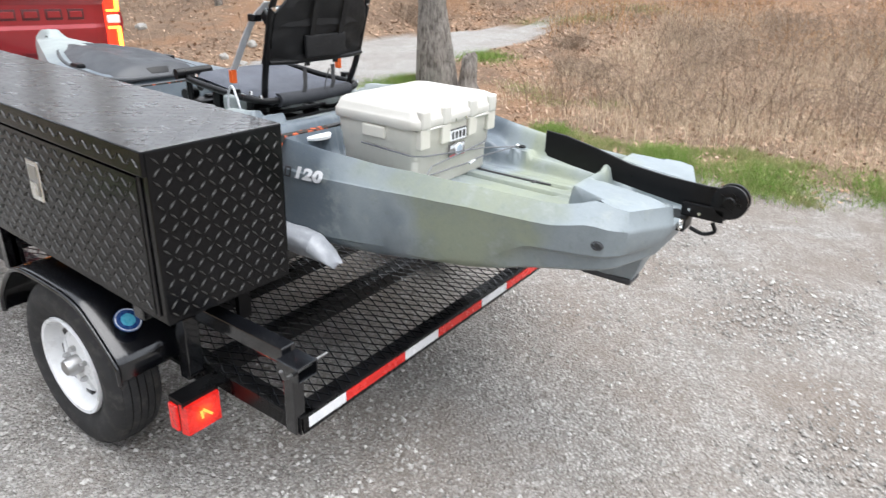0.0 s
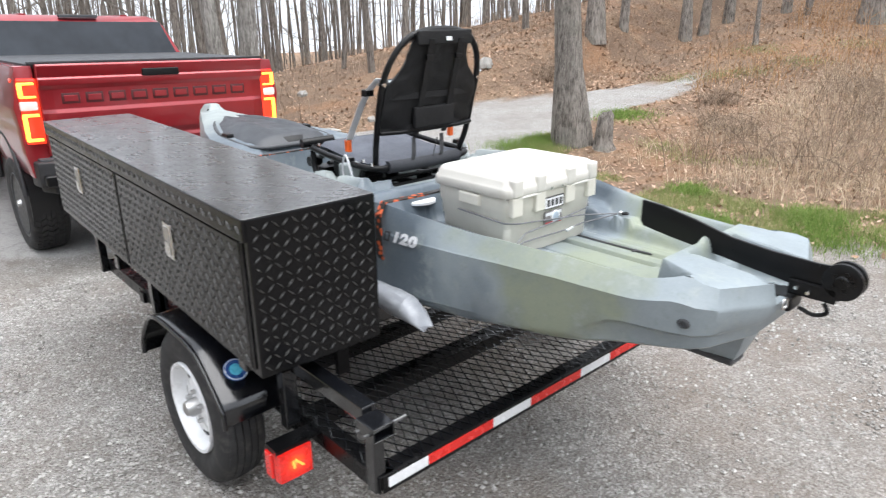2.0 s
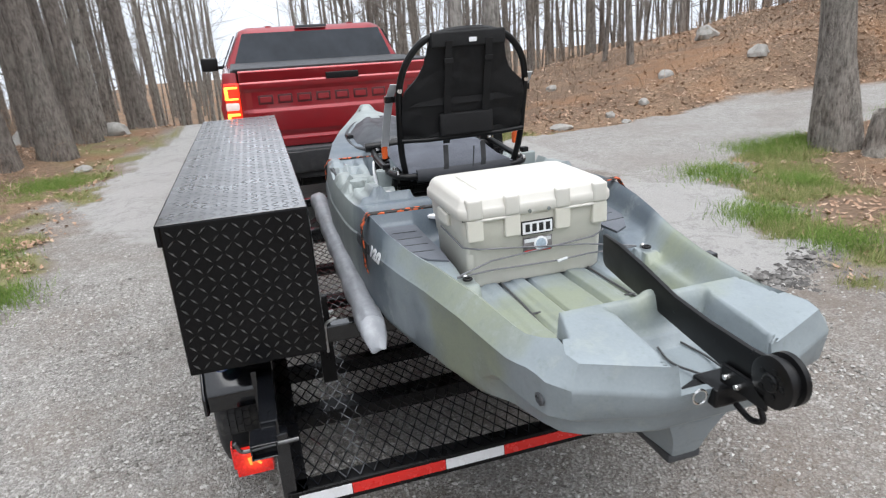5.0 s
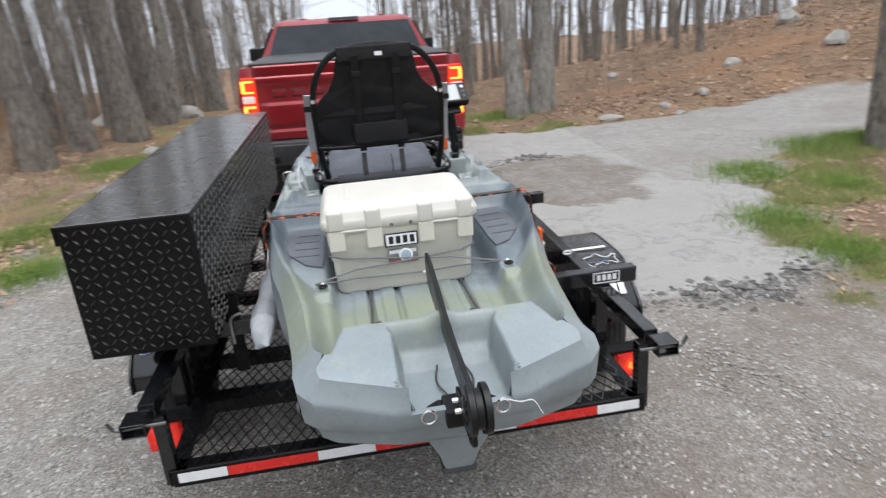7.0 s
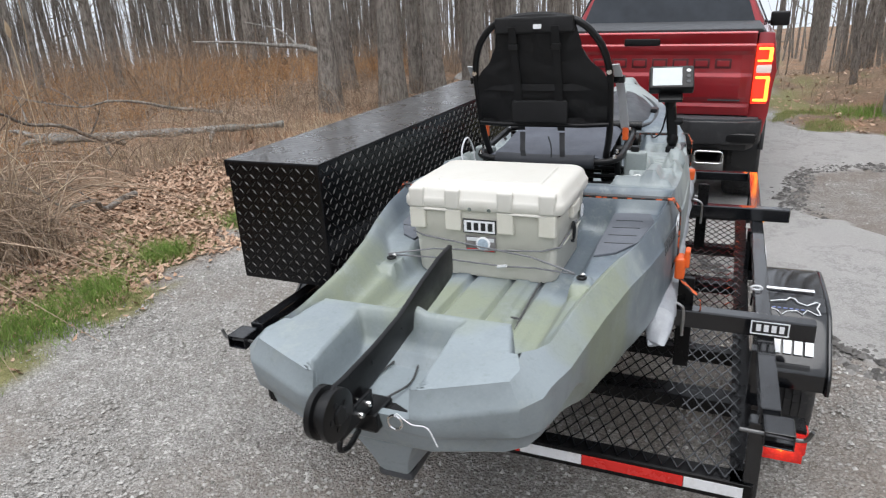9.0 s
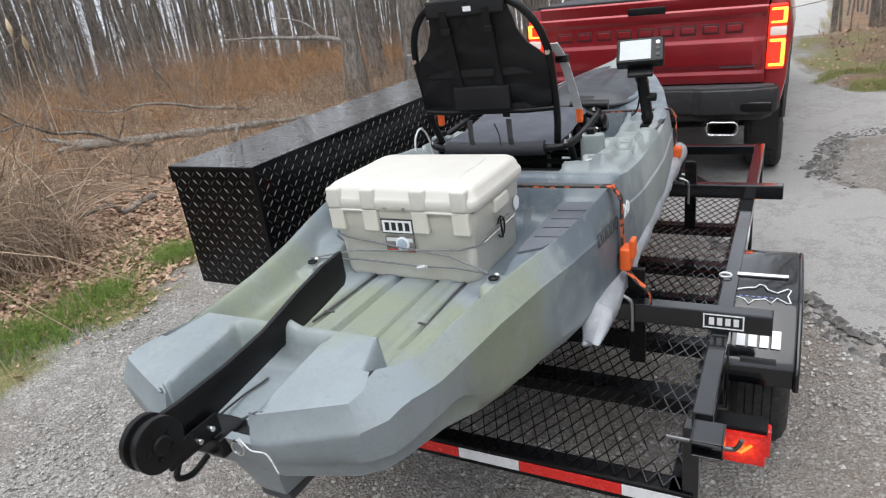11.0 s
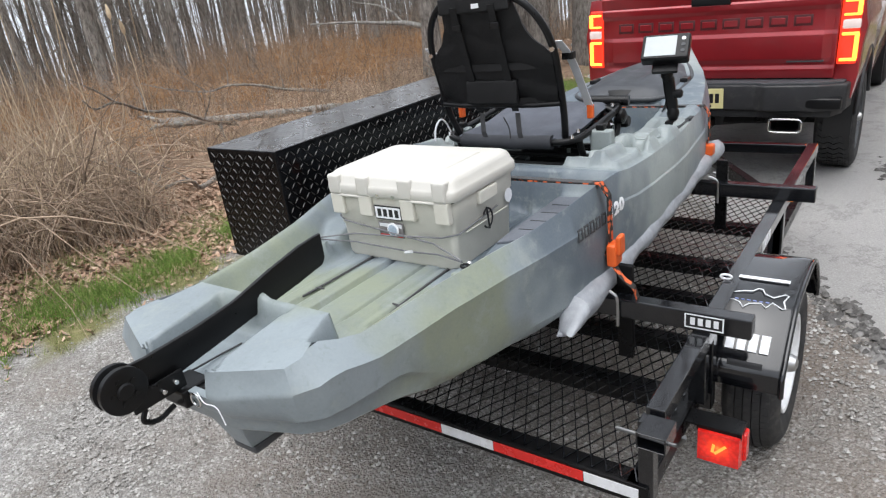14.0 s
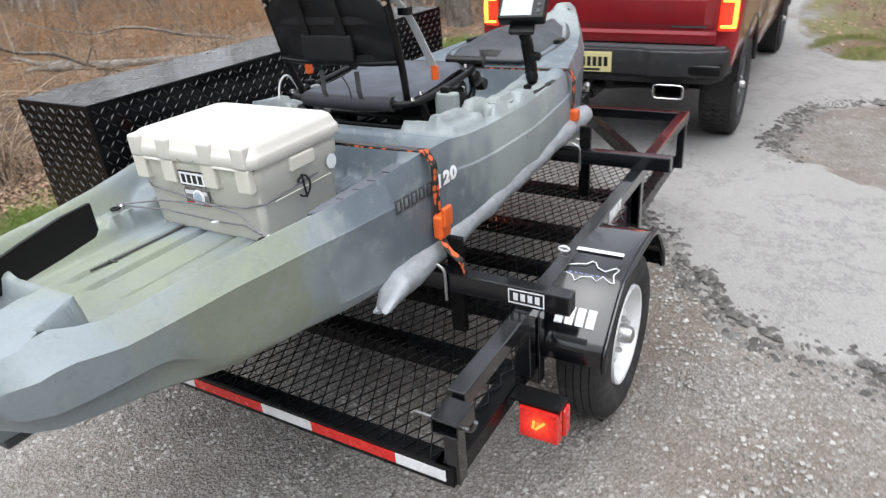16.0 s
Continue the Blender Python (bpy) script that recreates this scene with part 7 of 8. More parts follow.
def stack(levels, r):
    """A body from rounded outlines: levels of (z, width, depth)."""
    bm = bmesh.new()
    rings = []
    for z, w, d in levels:
        rings.append([bm.verts.new((x, y, z)) for x, y in rounded(w, d, r)])
    n = len(rings[0])
    for a, b in zip(rings, rings[1:]):
        for k in range(n):
            bm.faces.new((a[k], a[(k + 1) % n], b[(k + 1) % n], b[k]))
    bm.faces.new(rings[0][::-1])
    bm.faces.new(rings[-1])
    bmesh.ops.recalc_face_normals(bm, faces=bm.faces[:])
    return bm


def build_cooler():
    c = root("cooler", pose(-0.238, 0.036, 0.889), "tan hard-sided cooler with white lid, tied down in the tank well", "cooler")
    body = part("body", stack([(0.0, 0.425, 0.31), (0.012, 0.438, 0.322), (0.108, 0.446, 0.33), (0.112, 0.452, 0.336), (0.16, 0.458, 0.342), (0.165, 0.464, 0.348), (0.215, 0.468, 0.352)], 0.03), M_cooler, c, "", 40)
    lid = part("lid", stack([(0.216, 0.484, 0.366), (0.224, 0.492, 0.374), (0.244, 0.492, 0.374), (0.25, 0.486, 0.368), (0.254, 0.48, 0.362), (0.268, 0.472, 0.354), (0.277, 0.462, 0.344), (0.283, 0.446, 0.328), (0.285, 0.425, 0.308)], 0.034), M_lid, c, "off-white moulded lid", 40)
    part("lid_panel", stack([(0.284, 0.33, 0.23), (0.289, 0.322, 0.222)], 0.02), M_lid, lid, "", 40)
    for y in (-0.2, -0.085, 0.077, 0.2):
        part("lid_rib", block(0.135, 0.191, y - 0.024, y + 0.024, 0.217, 0.279, 0.009, 3), M_lid, lid, "", 40)
    # hinge knuckles and hanging tabs on the rear face
    for y in (-0.142, 0.138):
        part("latch_pin", tube([(0.184, y - 0.06, 0.214), (0.184, y + 0.06, 0.214)], 0.0045, 10), M_lid, c)
    part("lid_gap", block(-0.175, 0.175, -0.235, 0.235, 0.2145, 0.217, 0.001), M_decalk, c)
    for y in (-0.2, -0.085, 0.077, 0.2):
        part("latch_tab", block(0.165, 0.188, y - 0.025, y + 0.025, 0.152, 0.218, 0.006, 3), M_cooler, c)
    for y in (-0.03, 0.03):
        part("drain_stub", lathe([(0.006, 0.18), (0.006, 0.188)], "x", 12, Matrix.Translation((0, y + 0.0, 0.222))), M_chrome, c)
    part("side_seam", block(-0.12, 0.12, 0.23, 0.2335, 0.108, 0.112, 0.001), M_cooler, c)
    for s in (-1, 1):
        part("handle_lug", block(-0.05, 0.05, s * 0.228, s * 0.246, 0.17, 0.212, 0.008, 3), M_cooler, c)
    # name plate drawn as plain bars, and the picture plate below it
    plate = part("name_plate", block(0.1765, 0.1795, -0.056, 0.048, 0.146, 0.19, 0.002), M_decalk, c, "white label with dark bars")
    part("plate_face", block(0.1795, 0.1803, -0.052, 0.044, 0.15, 0.186, 0), M_decal, plate)
    for i in range(4):
        y = -0.043 + 0.022 * i
        part("letter_bar", block(0.1803, 0.1809, y, y + 0.014, 0.156, 0.18, 0), M_decalk, plate)
    pic = part("picture_plate", block(0.173, 0.1775, -0.05, 0.044, 0.09, 0.136, 0.001), surface("photo_decal", (0.16, 0.15, 0.15), 0.35, 0, 0.7, 40, 90, 0), c, "small dark picture decal with round badge")
    part("picture_sky", block(0.1775, 0.178, -0.046, 0.04, 0.122, 0.133, 0), M_strap, pic)
    part("picture_edge", block(0.1775, 0.178, -0.046, 0.04, 0.092, 0.098, 0), M_taper, pic)
    part("badge", lathe([(0.022, 0.176), (0.022, 0.1795), (0.018, 0.181)], "x", 28, Matrix.Translation((0, 0.006, 0.115))), M_decal, pic, "", 40)
    part("badge_core", lathe([(0.0165, 0.18), (0.0165, 0.1816)], "x", 24, Matrix.Translation((0, 0.006, 0.115))), surface("blue_grey_ink", (0.35, 0.42, 0.5), 0.4, 0, 0.3, 60, 120, 0), pic)
    # lid script: dark and orange marks, unreadable
    for i in range(7):
        part("script_mark", block(-0.09, -0.075, -0.09 + 0.026 * i, -0.072 + 0.026 * i, 0.2875, 0.2888, 0), M_decalk, lid)
    part("script_line", block(-0.055, -0.04, -0.11, 0.1, 0.2872, 0.2884, 0), surface("orange_ink", (0.75, 0.4, 0.22), 0.5, 0, 0.2, 60, 120, 0), lid)
    part("side_ring", tube([(0.005 + 0.026 * math.cos(a), 0.236, 0.115 + 0.03 * math.sin(a)) for a in np.linspace(0.6, 5.6, 18)], 0.003, 6), M_decalk, c, "black round side emblem")
    part("side_stroke", tube([(0.0, 0.2365, 0.08), (0.008, 0.2365, 0.15)], 0.003, 6), M_decalk, c)
    part("side_patch", lathe([(0.022, 0.2345), (0.022, 0.2362)], "y", 18, Matrix.Translation((-0.125, 0, 0.145))), M_decal, c, "round white sticker")
    # bungee from eye to eye, round the rear face
    b = root("bungee_cord", pose(-0.05, 0.04, 0.95), "thin grey bungee cord tying the cooler down", "cord")
    for pts in ([(0.005, -0.245, 0.968), (-0.057, -0.12, 0.975), (-0.057, 0.036, 0.985), (-0.06, 0.22, 0.998), (-0.085, 0.266, 1.005), (-0.3, 0.268, 1.02)], [(0.005, 0.329, 0.968), (-0.057, 0.19, 0.978), (-0.057, 0.036, 0.995), (-0.062, -0.155, 1.015), (-0.085, -0.196, 1.02), (-0.3, -0.197, 1.03)], [(0.005, -0.245, 0.966), (-0.06, -0.12, 0.945), (-0.062, 0.1, 0.938), (-0.058, 0.2, 0.945), (0.005, 0.329, 0.966)]):
        wpart("strand", tube(pts, 0.0026, 6), M_bungee, b)
    wpart("knot", tube([(-0.044, 0.09, 0.942), (-0.04, 0.12, 0.95)], 0.005, 6), M_strap, b)


build_cooler()


# ---- kayak seat ----
def build_seat():
    s = root("fishing_chair", pose(-0.98, 0.042, 0.93), "black framed kayak seat with mesh back and charcoal cushion", "seat")
    cy = 0.042
    R = 0.0125

    def both(pts):
        """Points, then their mirror images across the seat's middle in turn back."""
        return pts + [(x, 2 * cy - y, z) for x, y, z in pts[::-1]]

    back = arc(both([(-0.80, cy - 0.225, 1.10), (-0.765, cy - 0.242, 1.2), (-0.735, cy - 0.246, 1.32), (-0.70, cy - 0.244, 1.44), (-0.67, cy - 0.215, 1.53), (-0.65, cy - 0.155, 1.595), (-0.642, cy - 0.08, 1.612)]), 6)
    wpart("back_frame", tube(back, R, 10), M_plastic, s, "bent black tube", 60)
    # mesh back: a curved sheet with hollow shoulders
    bm = bmesh.new()
    rows = []
    for i in range(29):
        z = 1.235 + 0.38 * i / 28
        w = along([(1.235, 0.215), (1.27, 0.235), (1.4, 0.238), (1.43, 0.225), (1.47, 0.18), (1.52, 0.152), (1.58, 0.14), (1.6, 0.135), (1.615, 0.125)], z)
        row = []
        for j in range(21):
            q = 2 * j / 20 - 1
            x = along([(1.1, -0.80), (1.2, -0.765), (1.32, -0.735), (1.44, -0.70), (1.53, -0.672), (1.62, -0.645)], z) + 0.035 * (1 - q * q) * 0.6
            row.append(bm.verts.new((x + 0.008 * noise.noise(Vector((q * 2.2, z * 17, 0))) + 0.006 * noise.noise(Vector((q * 5, z * 31, 4))), cy + q * w, z)))
        rows.append(row)
    for a, b in zip(rows, rows[1:]):
        for j in range(20):
            bm.faces.new((a[j], a[j + 1], b[j + 1], b[j]))
    bmesh.ops.recalc_face_normals(bm, faces=bm.faces[:])
    bmesh.ops.solidify(bm, geom=bm.faces[:], thickness=0.012)
    wpart("backrest", bm, M_fabric, s, "black mesh backrest", 60)
    wpart("top_sleeve", tube(arc([(-0.652, cy - 0.13, 1.597), (-0.64, cy - 0.07, 1.612), (-0.636, cy, 1.616), (-0.64, cy + 0.07, 1.612), (-0.652, cy + 0.13, 1.597)], 4), 0.021, 10), M_fabric, s)
    wpart("top_flap", block(-0.629, -0.614, cy - 0.138, cy + 0.138, 1.568, 1.622, 0.0072, 3), M_fabric, s, "black fabric flap folded over the top tube", 60)
    wpart("lower_bar", tube([(-0.737, cy - 0.243, 1.243), (-0.722, cy - 0.15, 1.24), (-0.722, cy + 0.15, 1.24), (-0.737, cy + 0.243, 1.243)], 0.009, 10), M_plastic, s, "", 60)
    wpart("label_tag", block(-0.6155, -0.6115, cy + 0.0, cy + 0.028, 1.582, 1.597, 0.001), M_decal, s, "small white label")
    for y in (-0.075, 0.075):
        strip = [(along([(1.2, -0.75), (1.4, -0.69), (1.6, -0.628)], z) + 0.022, cy + y, z) for z in (1.22, 1.3, 1.38, 1.46, 1.54, 1.59)]
        wpart("back_strap", band(strip, 0.026, 0.003), M_fabric, s)
        wpart("back_buckle", block(-0.635, -0.622, cy + y - 0.017, cy + y + 0.017, 1.513, 1.533, 0.003), M_plastic, s)
        wpart("hang_strap", band([(-0.735, cy + y, 1.21), (-0.735, cy + y * 1.02, 1.14), (-0.75, cy + y, 1.1)], 0.02, 0.002), M_cord, s)
    for z, x in ((1.38, -0.682), (1.255, -0.715)):
        wpart("cross_strap", band([(x - 0.03, cy - 0.235, z), (x + 0.0, cy - 0.1, z), (x + 0.003, cy, z), (x, cy + 0.1, z), (x - 0.03, cy + 0.235, z)], 0.024, 0.003, (0, 0, 1)), M_fabric, s)
    wpart("back_pocket", block(-0.706, -0.686, cy - 0.105, cy + 0.105, 1.25, 1.335, 0.009, 3), M_fabric, s, "textured lumbar panel", 60)
    # cushion
    bm = bmesh.new()
    rows = []
    for i in range(25):
        x = -0.765 - 0.46 * i / 24
        row = []
        for j in range(21):
            q = 2 * j / 20 - 1
            e = min(1.0, (1 - abs(q)) * 6, i / 2.0 + 0.2, (24 - i) / 2.0 + 0.2)
            z = 1.105 + 0.03 * smooth(0.3, 1.0, i / 24) + 0.022 * e ** 0.5 - 0.012 * (1 - q * q) * (1 - i / 24)
            row.append(bm.verts.new((x, cy + q * 0.225, z)))
        rows.append(row)
    for a, b in zip(rows, rows[1:]):
        for j in range(20):
            bm.faces.new((a[j], a[j + 1], b[j + 1], b[j]))
    bmesh.ops.recalc_face_normals(bm, faces=bm.faces[:])
    if sum(f.normal.z for f in bm.faces) < 0:
        bmesh.ops.reverse_faces(bm, faces=bm.faces[:])
    bmesh.ops.solidify(bm, geom=bm.faces[:], thickness=0.03)
    wpart("seat_cushion", bm, M_cushion, s, "charcoal fabric cushion", 60)
    wpart("rear_roll", tube(arc([(-0.765, cy - 0.19, 1.098), (-0.757, cy, 1.096), (-0.765, cy + 0.19, 1.098)], 6), 0.026, 12), M_roll, s, "", 60)
    loop = arc([(-0.765, cy - 0.16, 1.095), (-0.77, cy - 0.235, 1.1), (-0.82, cy - 0.275, 1.105), (-1.0, cy - 0.278, 1.115), (-1.16, cy - 0.275, 1.13), (-1.22, cy - 0.24, 1.135), (-1.235, cy, 1.137), (-1.22, cy + 0.24, 1.135), (-1.16, cy + 0.275, 1.13), (-1.0, cy + 0.278, 1.115), (-0.82, cy + 0.275, 1.105), (-0.77, cy + 0.235, 1.1), (-0.765, cy + 0.16, 1.095)], 4)
    wpart("seat_frame", tube(loop, R, 10), M_plastic, s, "", 60)
    for q in (-1, 1):
        wpart("leg", tube(arc([(-0.83, cy + q * 0.262, 1.1), (-0.86, cy + q * 0.265, 1.03), (-0.93, cy + q * 0.262, 0.985), (-1.1, cy + q * 0.262, 0.98), (-1.2, cy + q * 0.262, 1.03), (-1.215, cy + q * 0.26, 1.12)], 5), R, 10), M_plastic, s, "", 60)
        wpart("base_rail", block(-1.22, -0.82, cy + q * 0.2 - 0.02, cy + q * 0.2 + 0.02, 0.905, 0.94, 0.006), M_plastic, s)
        wpart("base_post", block(-1.06, -0.98, cy + q * 0.215 - 0.015, cy + q * 0.215 + 0.015, 0.935, 0.985, 0.005), M_plastic, s)
        for x, z in ((-0.775, 1.112), (-0.83, 1.12), (-1.16, 1.145)):
            wpart("rivet", lathe([(0.008, 0), (0.006, 0.012)], "z", 10, Matrix.Translation((x, cy + q * 0.262, z))), M_chrome, s)
        wpart("frame_bolt", lathe([(0.009, -0.016), (0.009, 0.016)], "x", 10, Matrix.Translation((-0.705, cy + q * 0.246, 1.43))), M_chrome, s)
        wpart("side_strap", band(arc([(-0.703, cy + q * 0.262, 1.454), (-0.755, cy + q * 0.268, 1.41), (-0.806, cy + q * 0.272, 1.35), (-0.9, cy + q * 0.278, 1.2)], 4), 0.03, 0.003), M_strap, s, "grey webbing strap")
        wpart("strap_buckle", block(-0.785, -0.755, cy + q * 0.268 - 0.02, cy + q * 0.268 + 0.02, 1.385, 1.41, 0.004, 2), M_plastic, s)
        wpart("strap_tab", block(-0.915, -0.893, cy + q * 0.28 - 0.011, cy + q * 0.28 + 0.011, 1.155, 1.205, 0.005), M_orange, s, "orange strap tab")
        wpart("front_grip", tube([(-1.22, cy + q * 0.15, 1.155), (-1.24, cy + q * 0.3, 1.15)], 0.021, 12), M_plastic, s, "", 60)
    for x in (-0.86, -0.98, -1.12):
        wpart("under_bar", tube([(x, cy - 0.262, 0.99), (x, cy + 0.262, 0.99)], 0.01, 8), M_plastic, s)
    wpart("pull_cord", tube(arc([(-0.71, cy + 0.03, 1.2), (-0.735, cy + 0.035, 1.15), (-0.745, cy + 0.03, 1.09)], 4), 0.0025, 6), M_cord, s)


build_seat()


# ---- bunks, tie-down straps, fish finder ----
def build_bunk(a, b, label):
    r = root("carrier_bunk", pose(*a), label, "kayak bunk", "bunks under the kayak")
    pts = []
    n = 110
    for i in range(n + 1):
        t = i / n
        p = Vector(a).lerp(Vector(b), t)
        pts.append(p)
    rad = [0.043 + 0.003 * math.sin(i * 0.37) for i in range(n + 1)]
    bm = tube(pts, rad, 28)
    for v in bm.verts:
        d = (v.co - Vector(a).lerp(Vector(b), (v.co.x - a[0]) / (b[0] - a[0]))).normalized()
        fold = abs(noise.noise(Vector((v.co.x * 9, d.y * 2.2, d.z * 2.2)))) + 0.5 * abs(noise.noise(Vector((v.co.x * 26, d.y * 5, d.z * 5))))
        v.co += d * (0.0025 - 0.0075 * fold)
    wpart("wrapped_tube", bm, M_foam, r, "", 70)
    d = (Vector(a) - Vector(b)).normalized()
    fl = bmesh.new()
    ring = []
    for k in range(16):
        an = 2 * math.pi * k / 16
        ring.append((fl.verts.new(Vector(a) + Vector((0, math.cos(an), math.sin(an))) * 0.044), fl.verts.new(Vector(a) + d * (0.04 + 0.01 * math.sin(3 * an + 1)) + Vector((0, math.cos(an) * 0.85, math.sin(an) * 0.6 - 0.3)) * 0.046), fl.verts.new(Vector(a) + d * (0.085 + 0.014 * math.sin(2 * an)) + Vector((0, math.cos(an) * 0.55, math.sin(an) * 0.12 - 0.8)) * 0.046)))
    for k in range(16):
        for m in (0, 1):
            fl.faces.new((ring[k][m], ring[(k + 1) % 16][m], ring[(k + 1) % 16][m + 1], ring[k][m + 1]))
    fl.faces.new([q[2] for q in ring])
    bmesh.ops.recalc_face_normals(fl, faces=fl.faces[:])
    bmesh.ops.solidify(fl, geom=fl.faces[:], thickness=0.003)
    wpart("wrap_end", fl, M_foam, r, "crumpled open end of the plastic wrap", 50)


build_bunk((-0.25, 0.538, 0.735), (-1.95, 0.505, 0.775), "round bunk tube wrapped in grey plastic sheet")
build_bunk((-0.26, -0.462, 0.74), (-1.95, -0.43, 0.775), "round bunk tube wrapped in grey plastic sheet")


def build_strap(x, gw, zt, buckle):
    """A ratchet strap over the kayak from bar to bar."""
    cy = 0.067
    r = root("ratchet_strap", pose(x, cy, 0.7), "orange and black ratchet strap holding the kayak down", "strap", "straps over the kayak")
    y = gw
    over = [(x, cy - y * 0.93, 0.76), (x, cy - y - 0.006, 0.88), (x, cy - y - 0.004, zt - 0.03), (x, cy - y + 0.02, zt + 0.008), (x, cy - y * 0.6, zt + 0.004), (x, cy, zt + 0.002), (x, cy + y * 0.6, zt + 0.004), (x, cy + y - 0.02, zt + 0.008), (x, cy + y + 0.004, zt - 0.03), (x, cy + y + 0.006, 0.88), (x, cy + y * 0.93, 0.76)]
    wpart("webbing", band(over, 0.03, 0.004, (1, 0, 0)), M_band, r)
    wpart("tail_webbing", band([(x, cy - y * 0.55, zt + 0.006), (x, cy + y * 0.9, zt + 0.009)], 0.026, 0.002, (1, 0, 0)), M_cord, r)
    if buckle:
        wpart("buckle", block(x - 0.03, x + 0.03, cy + y + 0.0, cy + y + 0.032, 0.8, 0.875, 0.012, 3), M_orange, r, "orange ratchet buckle")
        wpart("buckle_lever", block(x - 0.022, x + 0.022, cy + y + 0.028, cy + y + 0.044, 0.84, 0.9, 0.006), M_orange, r)
        wpart("loose_end", band([(x + 0.01, cy + y + 0.02, 0.8), (x + 0.03, cy + y + 0.05, 0.775), (x + 0.02, cy + y + 0.085, 0.74), (x, cy + y + 0.09, 0.69)], 0.026, 0.003, (1, 0, 0)), M_band, r)
    else:
        wpart("hook_clip", block(x - 0.025, x + 0.025, cy + y - 0.02, cy + y + 0.03, 0.8, 0.85, 0.01), M_orange, r, "orange hook cover")


build_strap(-0.455, 0.494, 1.054, True)
build_strap(-1.74, 0.455, 1.018, False)


def build_fish_finder():
    f = root("fish_finder", pose(-1.44, 0.455, 1.0), "small grey-screened fish finder on a black ball mount", "fish finder")
    wpart("mount_base", block(-1.475, -1.405, 0.43, 0.48, 0.995, 1.03, 0.008), M_plastic, f)
    wpart("mount_ball", lathe([(0.012, 1.02), (0.024, 1.045), (0.026, 1.06), (0.018, 1.085)], "z", 16, Matrix.Translation((-1.44, 0.455, 0))), M_plastic, f, "", 60)
    wpart("arm", beam((-1.44, 0.455, 1.07), (-1.42, 0.44, 1.21), 0.032, 0.045, 0.01), M_plastic, f)
    wpart("arm_knob", lathe([(0.018, 0), (0.018, 0.03), (0.012, 0.036)], "y", 10, Matrix.Translation((-1.43, 0.46, 1.14))), M_plastic, f)
    wpart("upper_ball", lathe([(0.012, 1.19), (0.025, 1.215), (0.025, 1.235), (0.012, 1.26)], "z", 16, Matrix.Translation((-1.415, 0.437, 0))), M_plastic, f, "", 60)
    m = Matrix.Translation((-1.40, 0.437, 1.325)) @ Euler((0, radians(-42), radians(8))).to_matrix().to_4x4()
    head = wpart("head", block(-0.03, 0.018, -0.092, 0.092, -0.058, 0.058, 0.012, 3, m), M_plastic, f)
    wpart("screen", block(0.0182, 0.0192, -0.078, 0.042, -0.045, 0.045, 0, 1, m), surface("switched_off_screen", (0.34, 0.37, 0.38), 0.12, 0, 0.1, 6, 30, 0, spec=0.8), head, "pale grey glossy screen")
    for i in range(3):
        wpart("button", lathe([(0.009, 0.017), (0.008, 0.0205)], "x", 14, m @ Matrix.Translation((0, 0.068, 0.03 - 0.028 * i))), M_decal if i == 0 else M_kgrey, head)
    wpart("bracket", block(-0.045, -0.025, -0.05, 0.05, -0.09, -0.02, 0.006, 2, m), M_plastic, f)
    wpart("cable", tube(arc([(-1.45, 0.44, 1.27), (-1.5, 0.42, 1.18), (-1.52, 0.4, 1.08), (-1.6, 0.36, 1.03), (-1.75, 0.33, 1.02)], 5), 0.004, 6), M_plastic, f)


build_fish_finder()

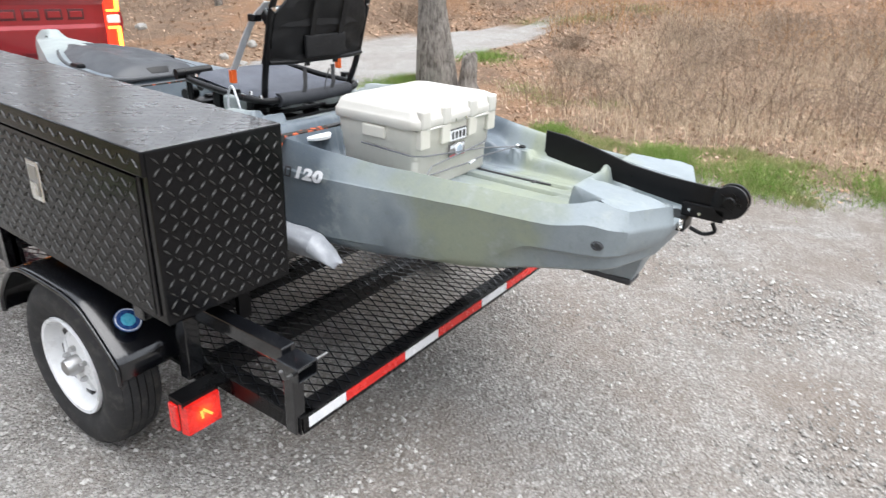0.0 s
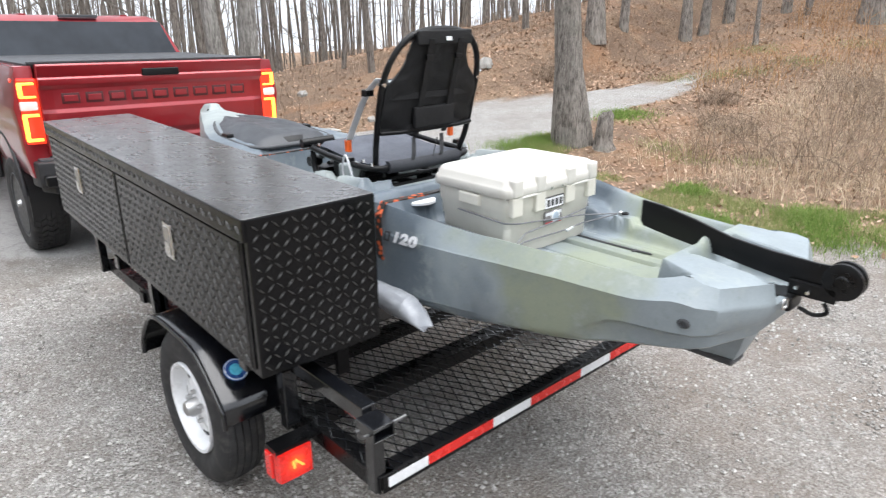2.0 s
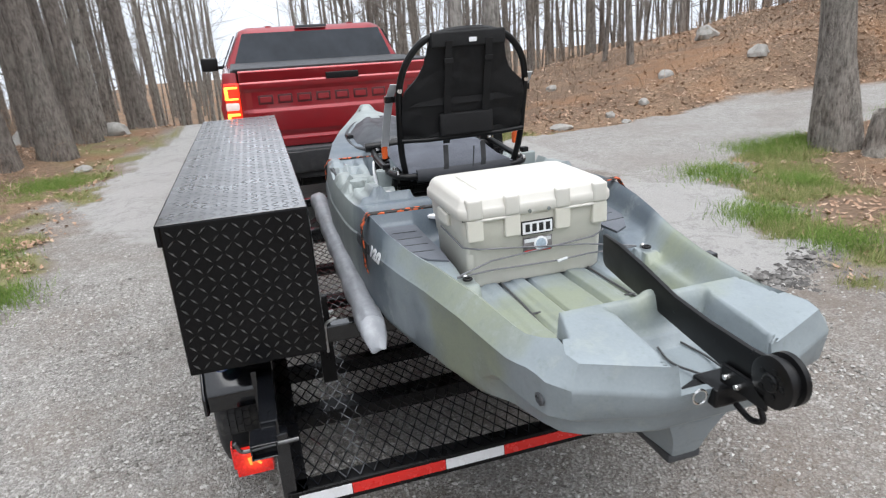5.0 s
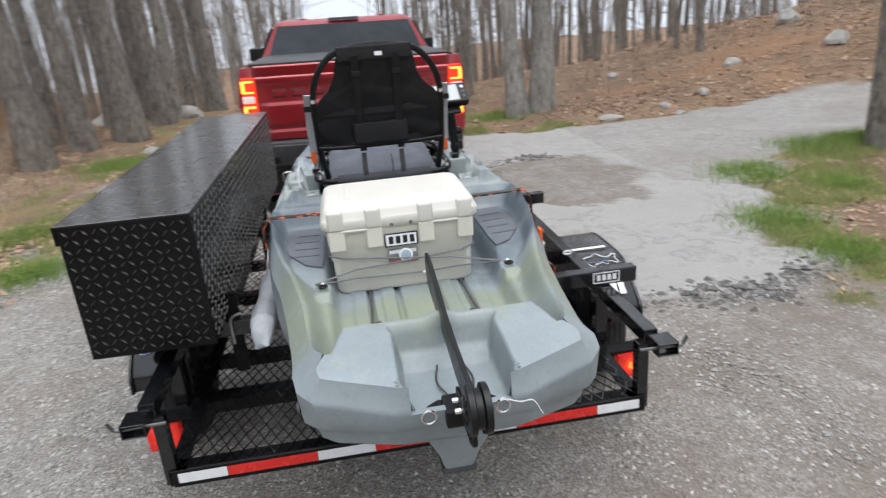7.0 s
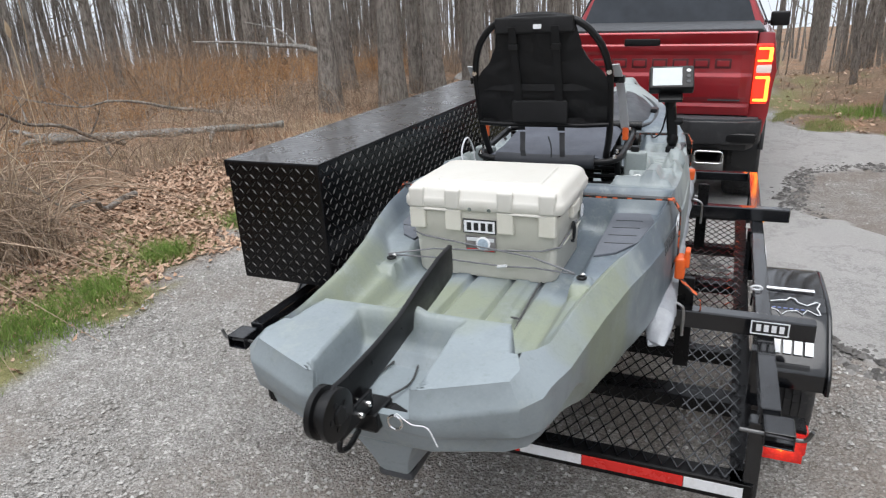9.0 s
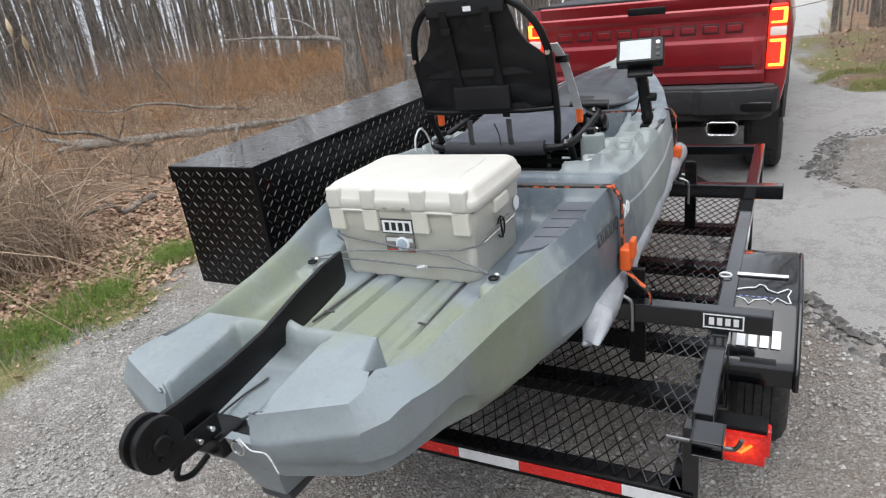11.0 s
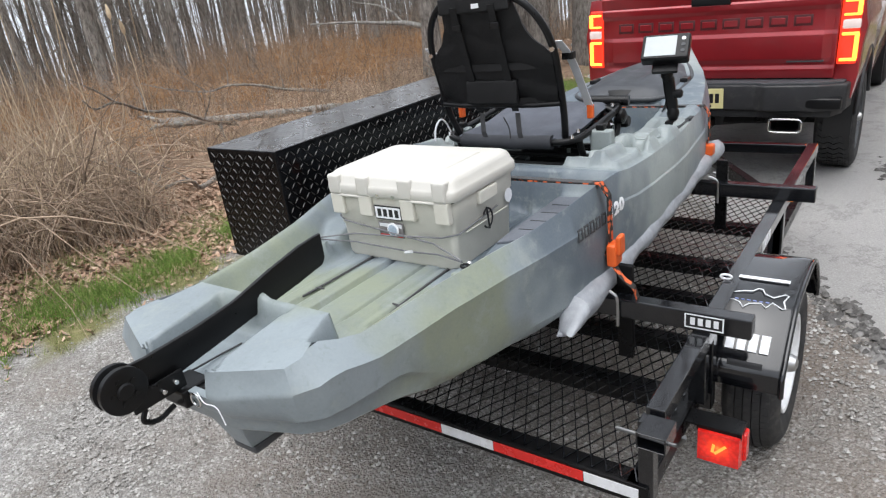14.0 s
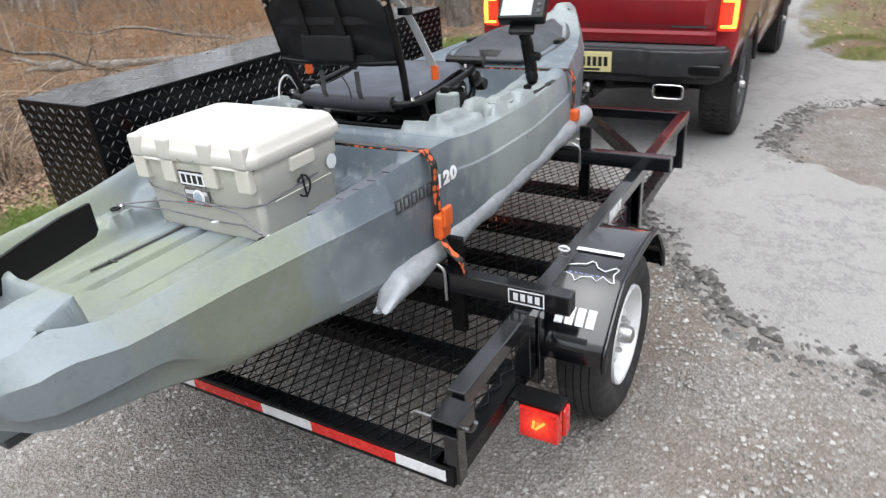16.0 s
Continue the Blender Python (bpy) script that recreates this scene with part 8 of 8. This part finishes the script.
# ---- decals on the trailer ----
def build_decals():
    line = [Vector((AXLE_X + x, 0, z)) for x, z in ((0.05, 0.635), (0.14, 0.628), (0.22, 0.6), (0.29, 0.546), (0.35, 0.49), (0.372, 0.43))]
    lens = [(q - p).length for p, q in zip(line, line[1:])]

    def spot(t, y, lift=0.006):
        """A place on the fender's rear slope: t from its crest down, y across."""
        s = t * sum(lens)
        for p, q, n in zip(line, line[1:], lens):
            if s <= n or q is line[-1]:
                d = (q - p).normalized()
                return p + d * s + Vector((-d.z, 0, d.x)) * lift + Vector((0, y, 0))
            s -= n

    def on_fender(t0, t1, y0, y1, mat, name, label="", lift=0.007):
        bm = bmesh.new()
        rows = []
        for k in range(5):
            t = t0 + (t1 - t0) * k / 4
            rows.append([bm.verts.new(spot(t, y, f)) for y, f in ((y0, lift - 0.004), (y0, lift), (y1, lift), (y1, lift - 0.004))])
        for a, b in zip(rows, rows[1:]):
            for k in range(3):
                bm.faces.new((a[k], a[k + 1], b[k + 1], b[k]))
        bmesh.ops.recalc_face_normals(bm, faces=bm.faces[:])
        return part(name, bm, mat, trailer, label)

    on_fender(0.0, 0.045, 0.865, 1.02, M_decal, "rod_decal", "white fishing-rod outline decal")
    # fish outline: a thin closed line bent onto the fender
    fish = [(0.3, 0.856), (0.26, 0.872), (0.235, 0.9), (0.225, 0.925), (0.18, 0.938), (0.19, 0.952), (0.24, 0.962), (0.27, 0.99), (0.22, 1.02), (0.23, 1.03), (0.295, 1.02), (0.37, 1.03), (0.375, 1.02), (0.325, 0.99), (0.385, 0.975), (0.345, 0.957), (0.365, 0.925), (0.41, 0.91), (0.36, 0.895), (0.34, 0.872)]
    part("fish_decal", tube([spot(t, y) for t, y in fish], 0.0022, 5, True), M_decal, trailer, "white fish outline decal")
    for i in range(6):
        y = 0.88 + 0.018 * i
        part("fish_mark", tube([spot(0.33, y), spot(0.33, y + 0.011)], 0.002, 5), surface("blue_ink", (0.2, 0.25, 0.5), 0.4, 0, 0.1, 30, 60, 0), trailer)
    for i in range(4):
        on_fender(0.62, 0.76, 0.885 + 0.033 * i, 0.91 + 0.033 * i, M_decal, "word_mark", "bold white block of a vinyl wordmark")
    on_fender(0.84, 0.88, 0.9, 1.0, M_decalk, "dark_strip")
    # round badge on the other fender
    m = Matrix.Translation((-0.556, -0.962, 0.582)) @ Euler((0, radians(40), 0)).to_matrix().to_4x4()
    badge = part("round_badge", lathe([(0.04, 0), (0.04, 0.004)], "z", 32, m), surface("navy_vinyl", (0.02, 0.06, 0.2), 0.3, 0, 0.2, 40, 60, 0), trailer, "round blue badge with pale centre")
    part("badge_ring", tube([m @ Vector((0.036 * math.cos(q), 0.036 * math.sin(q), 0.0045)) for q in np.linspace(0, 2 * math.pi, 33)[:-1]], 0.0016, 5, True), M_decal, badge)
    part("badge_core", lathe([(0.021, 0), (0.021, 0.005)], "z", 24, m), surface("aqua_vinyl", (0.1, 0.45, 0.6), 0.3, 0, 0.2, 40, 60, 0), badge)
    # white-framed label on the carrier bar, with dark ground and bars
    x = -0.4195
    lab = part("bar_label", block(x, x + 0.0012, 0.802, 0.912, 0.647, 0.693, 0), M_decalk, trailer, "black label with white border and bars")
    for q in ((0.802, 0.912, 0.689, 0.693), (0.802, 0.912, 0.647, 0.651), (0.802, 0.806, 0.651, 0.689), (0.908, 0.912, 0.651, 0.689)):
        part("label_border", block(x + 0.0012, x + 0.002, q[0], q[1], q[2], q[3], 0), M_decal, lab)
    for i in range(4):
        part("label_bar", block(x + 0.0012, x + 0.002, 0.818 + 0.022 * i, 0.832 + 0.022 * i, 0.658, 0.682, 0), M_decal, lab)
    # loose white ring hanging by the rail
    part("tie_ring", tube([(-0.8 + 0.0 * q, 0.83 + 0.018 * math.cos(q), 0.645 + 0.008 * math.sin(q)) for q in np.linspace(0, 2 * math.pi, 15)[:-1]], 0.004, 6, True), M_decal, trailer, "small white ring")


build_decals()
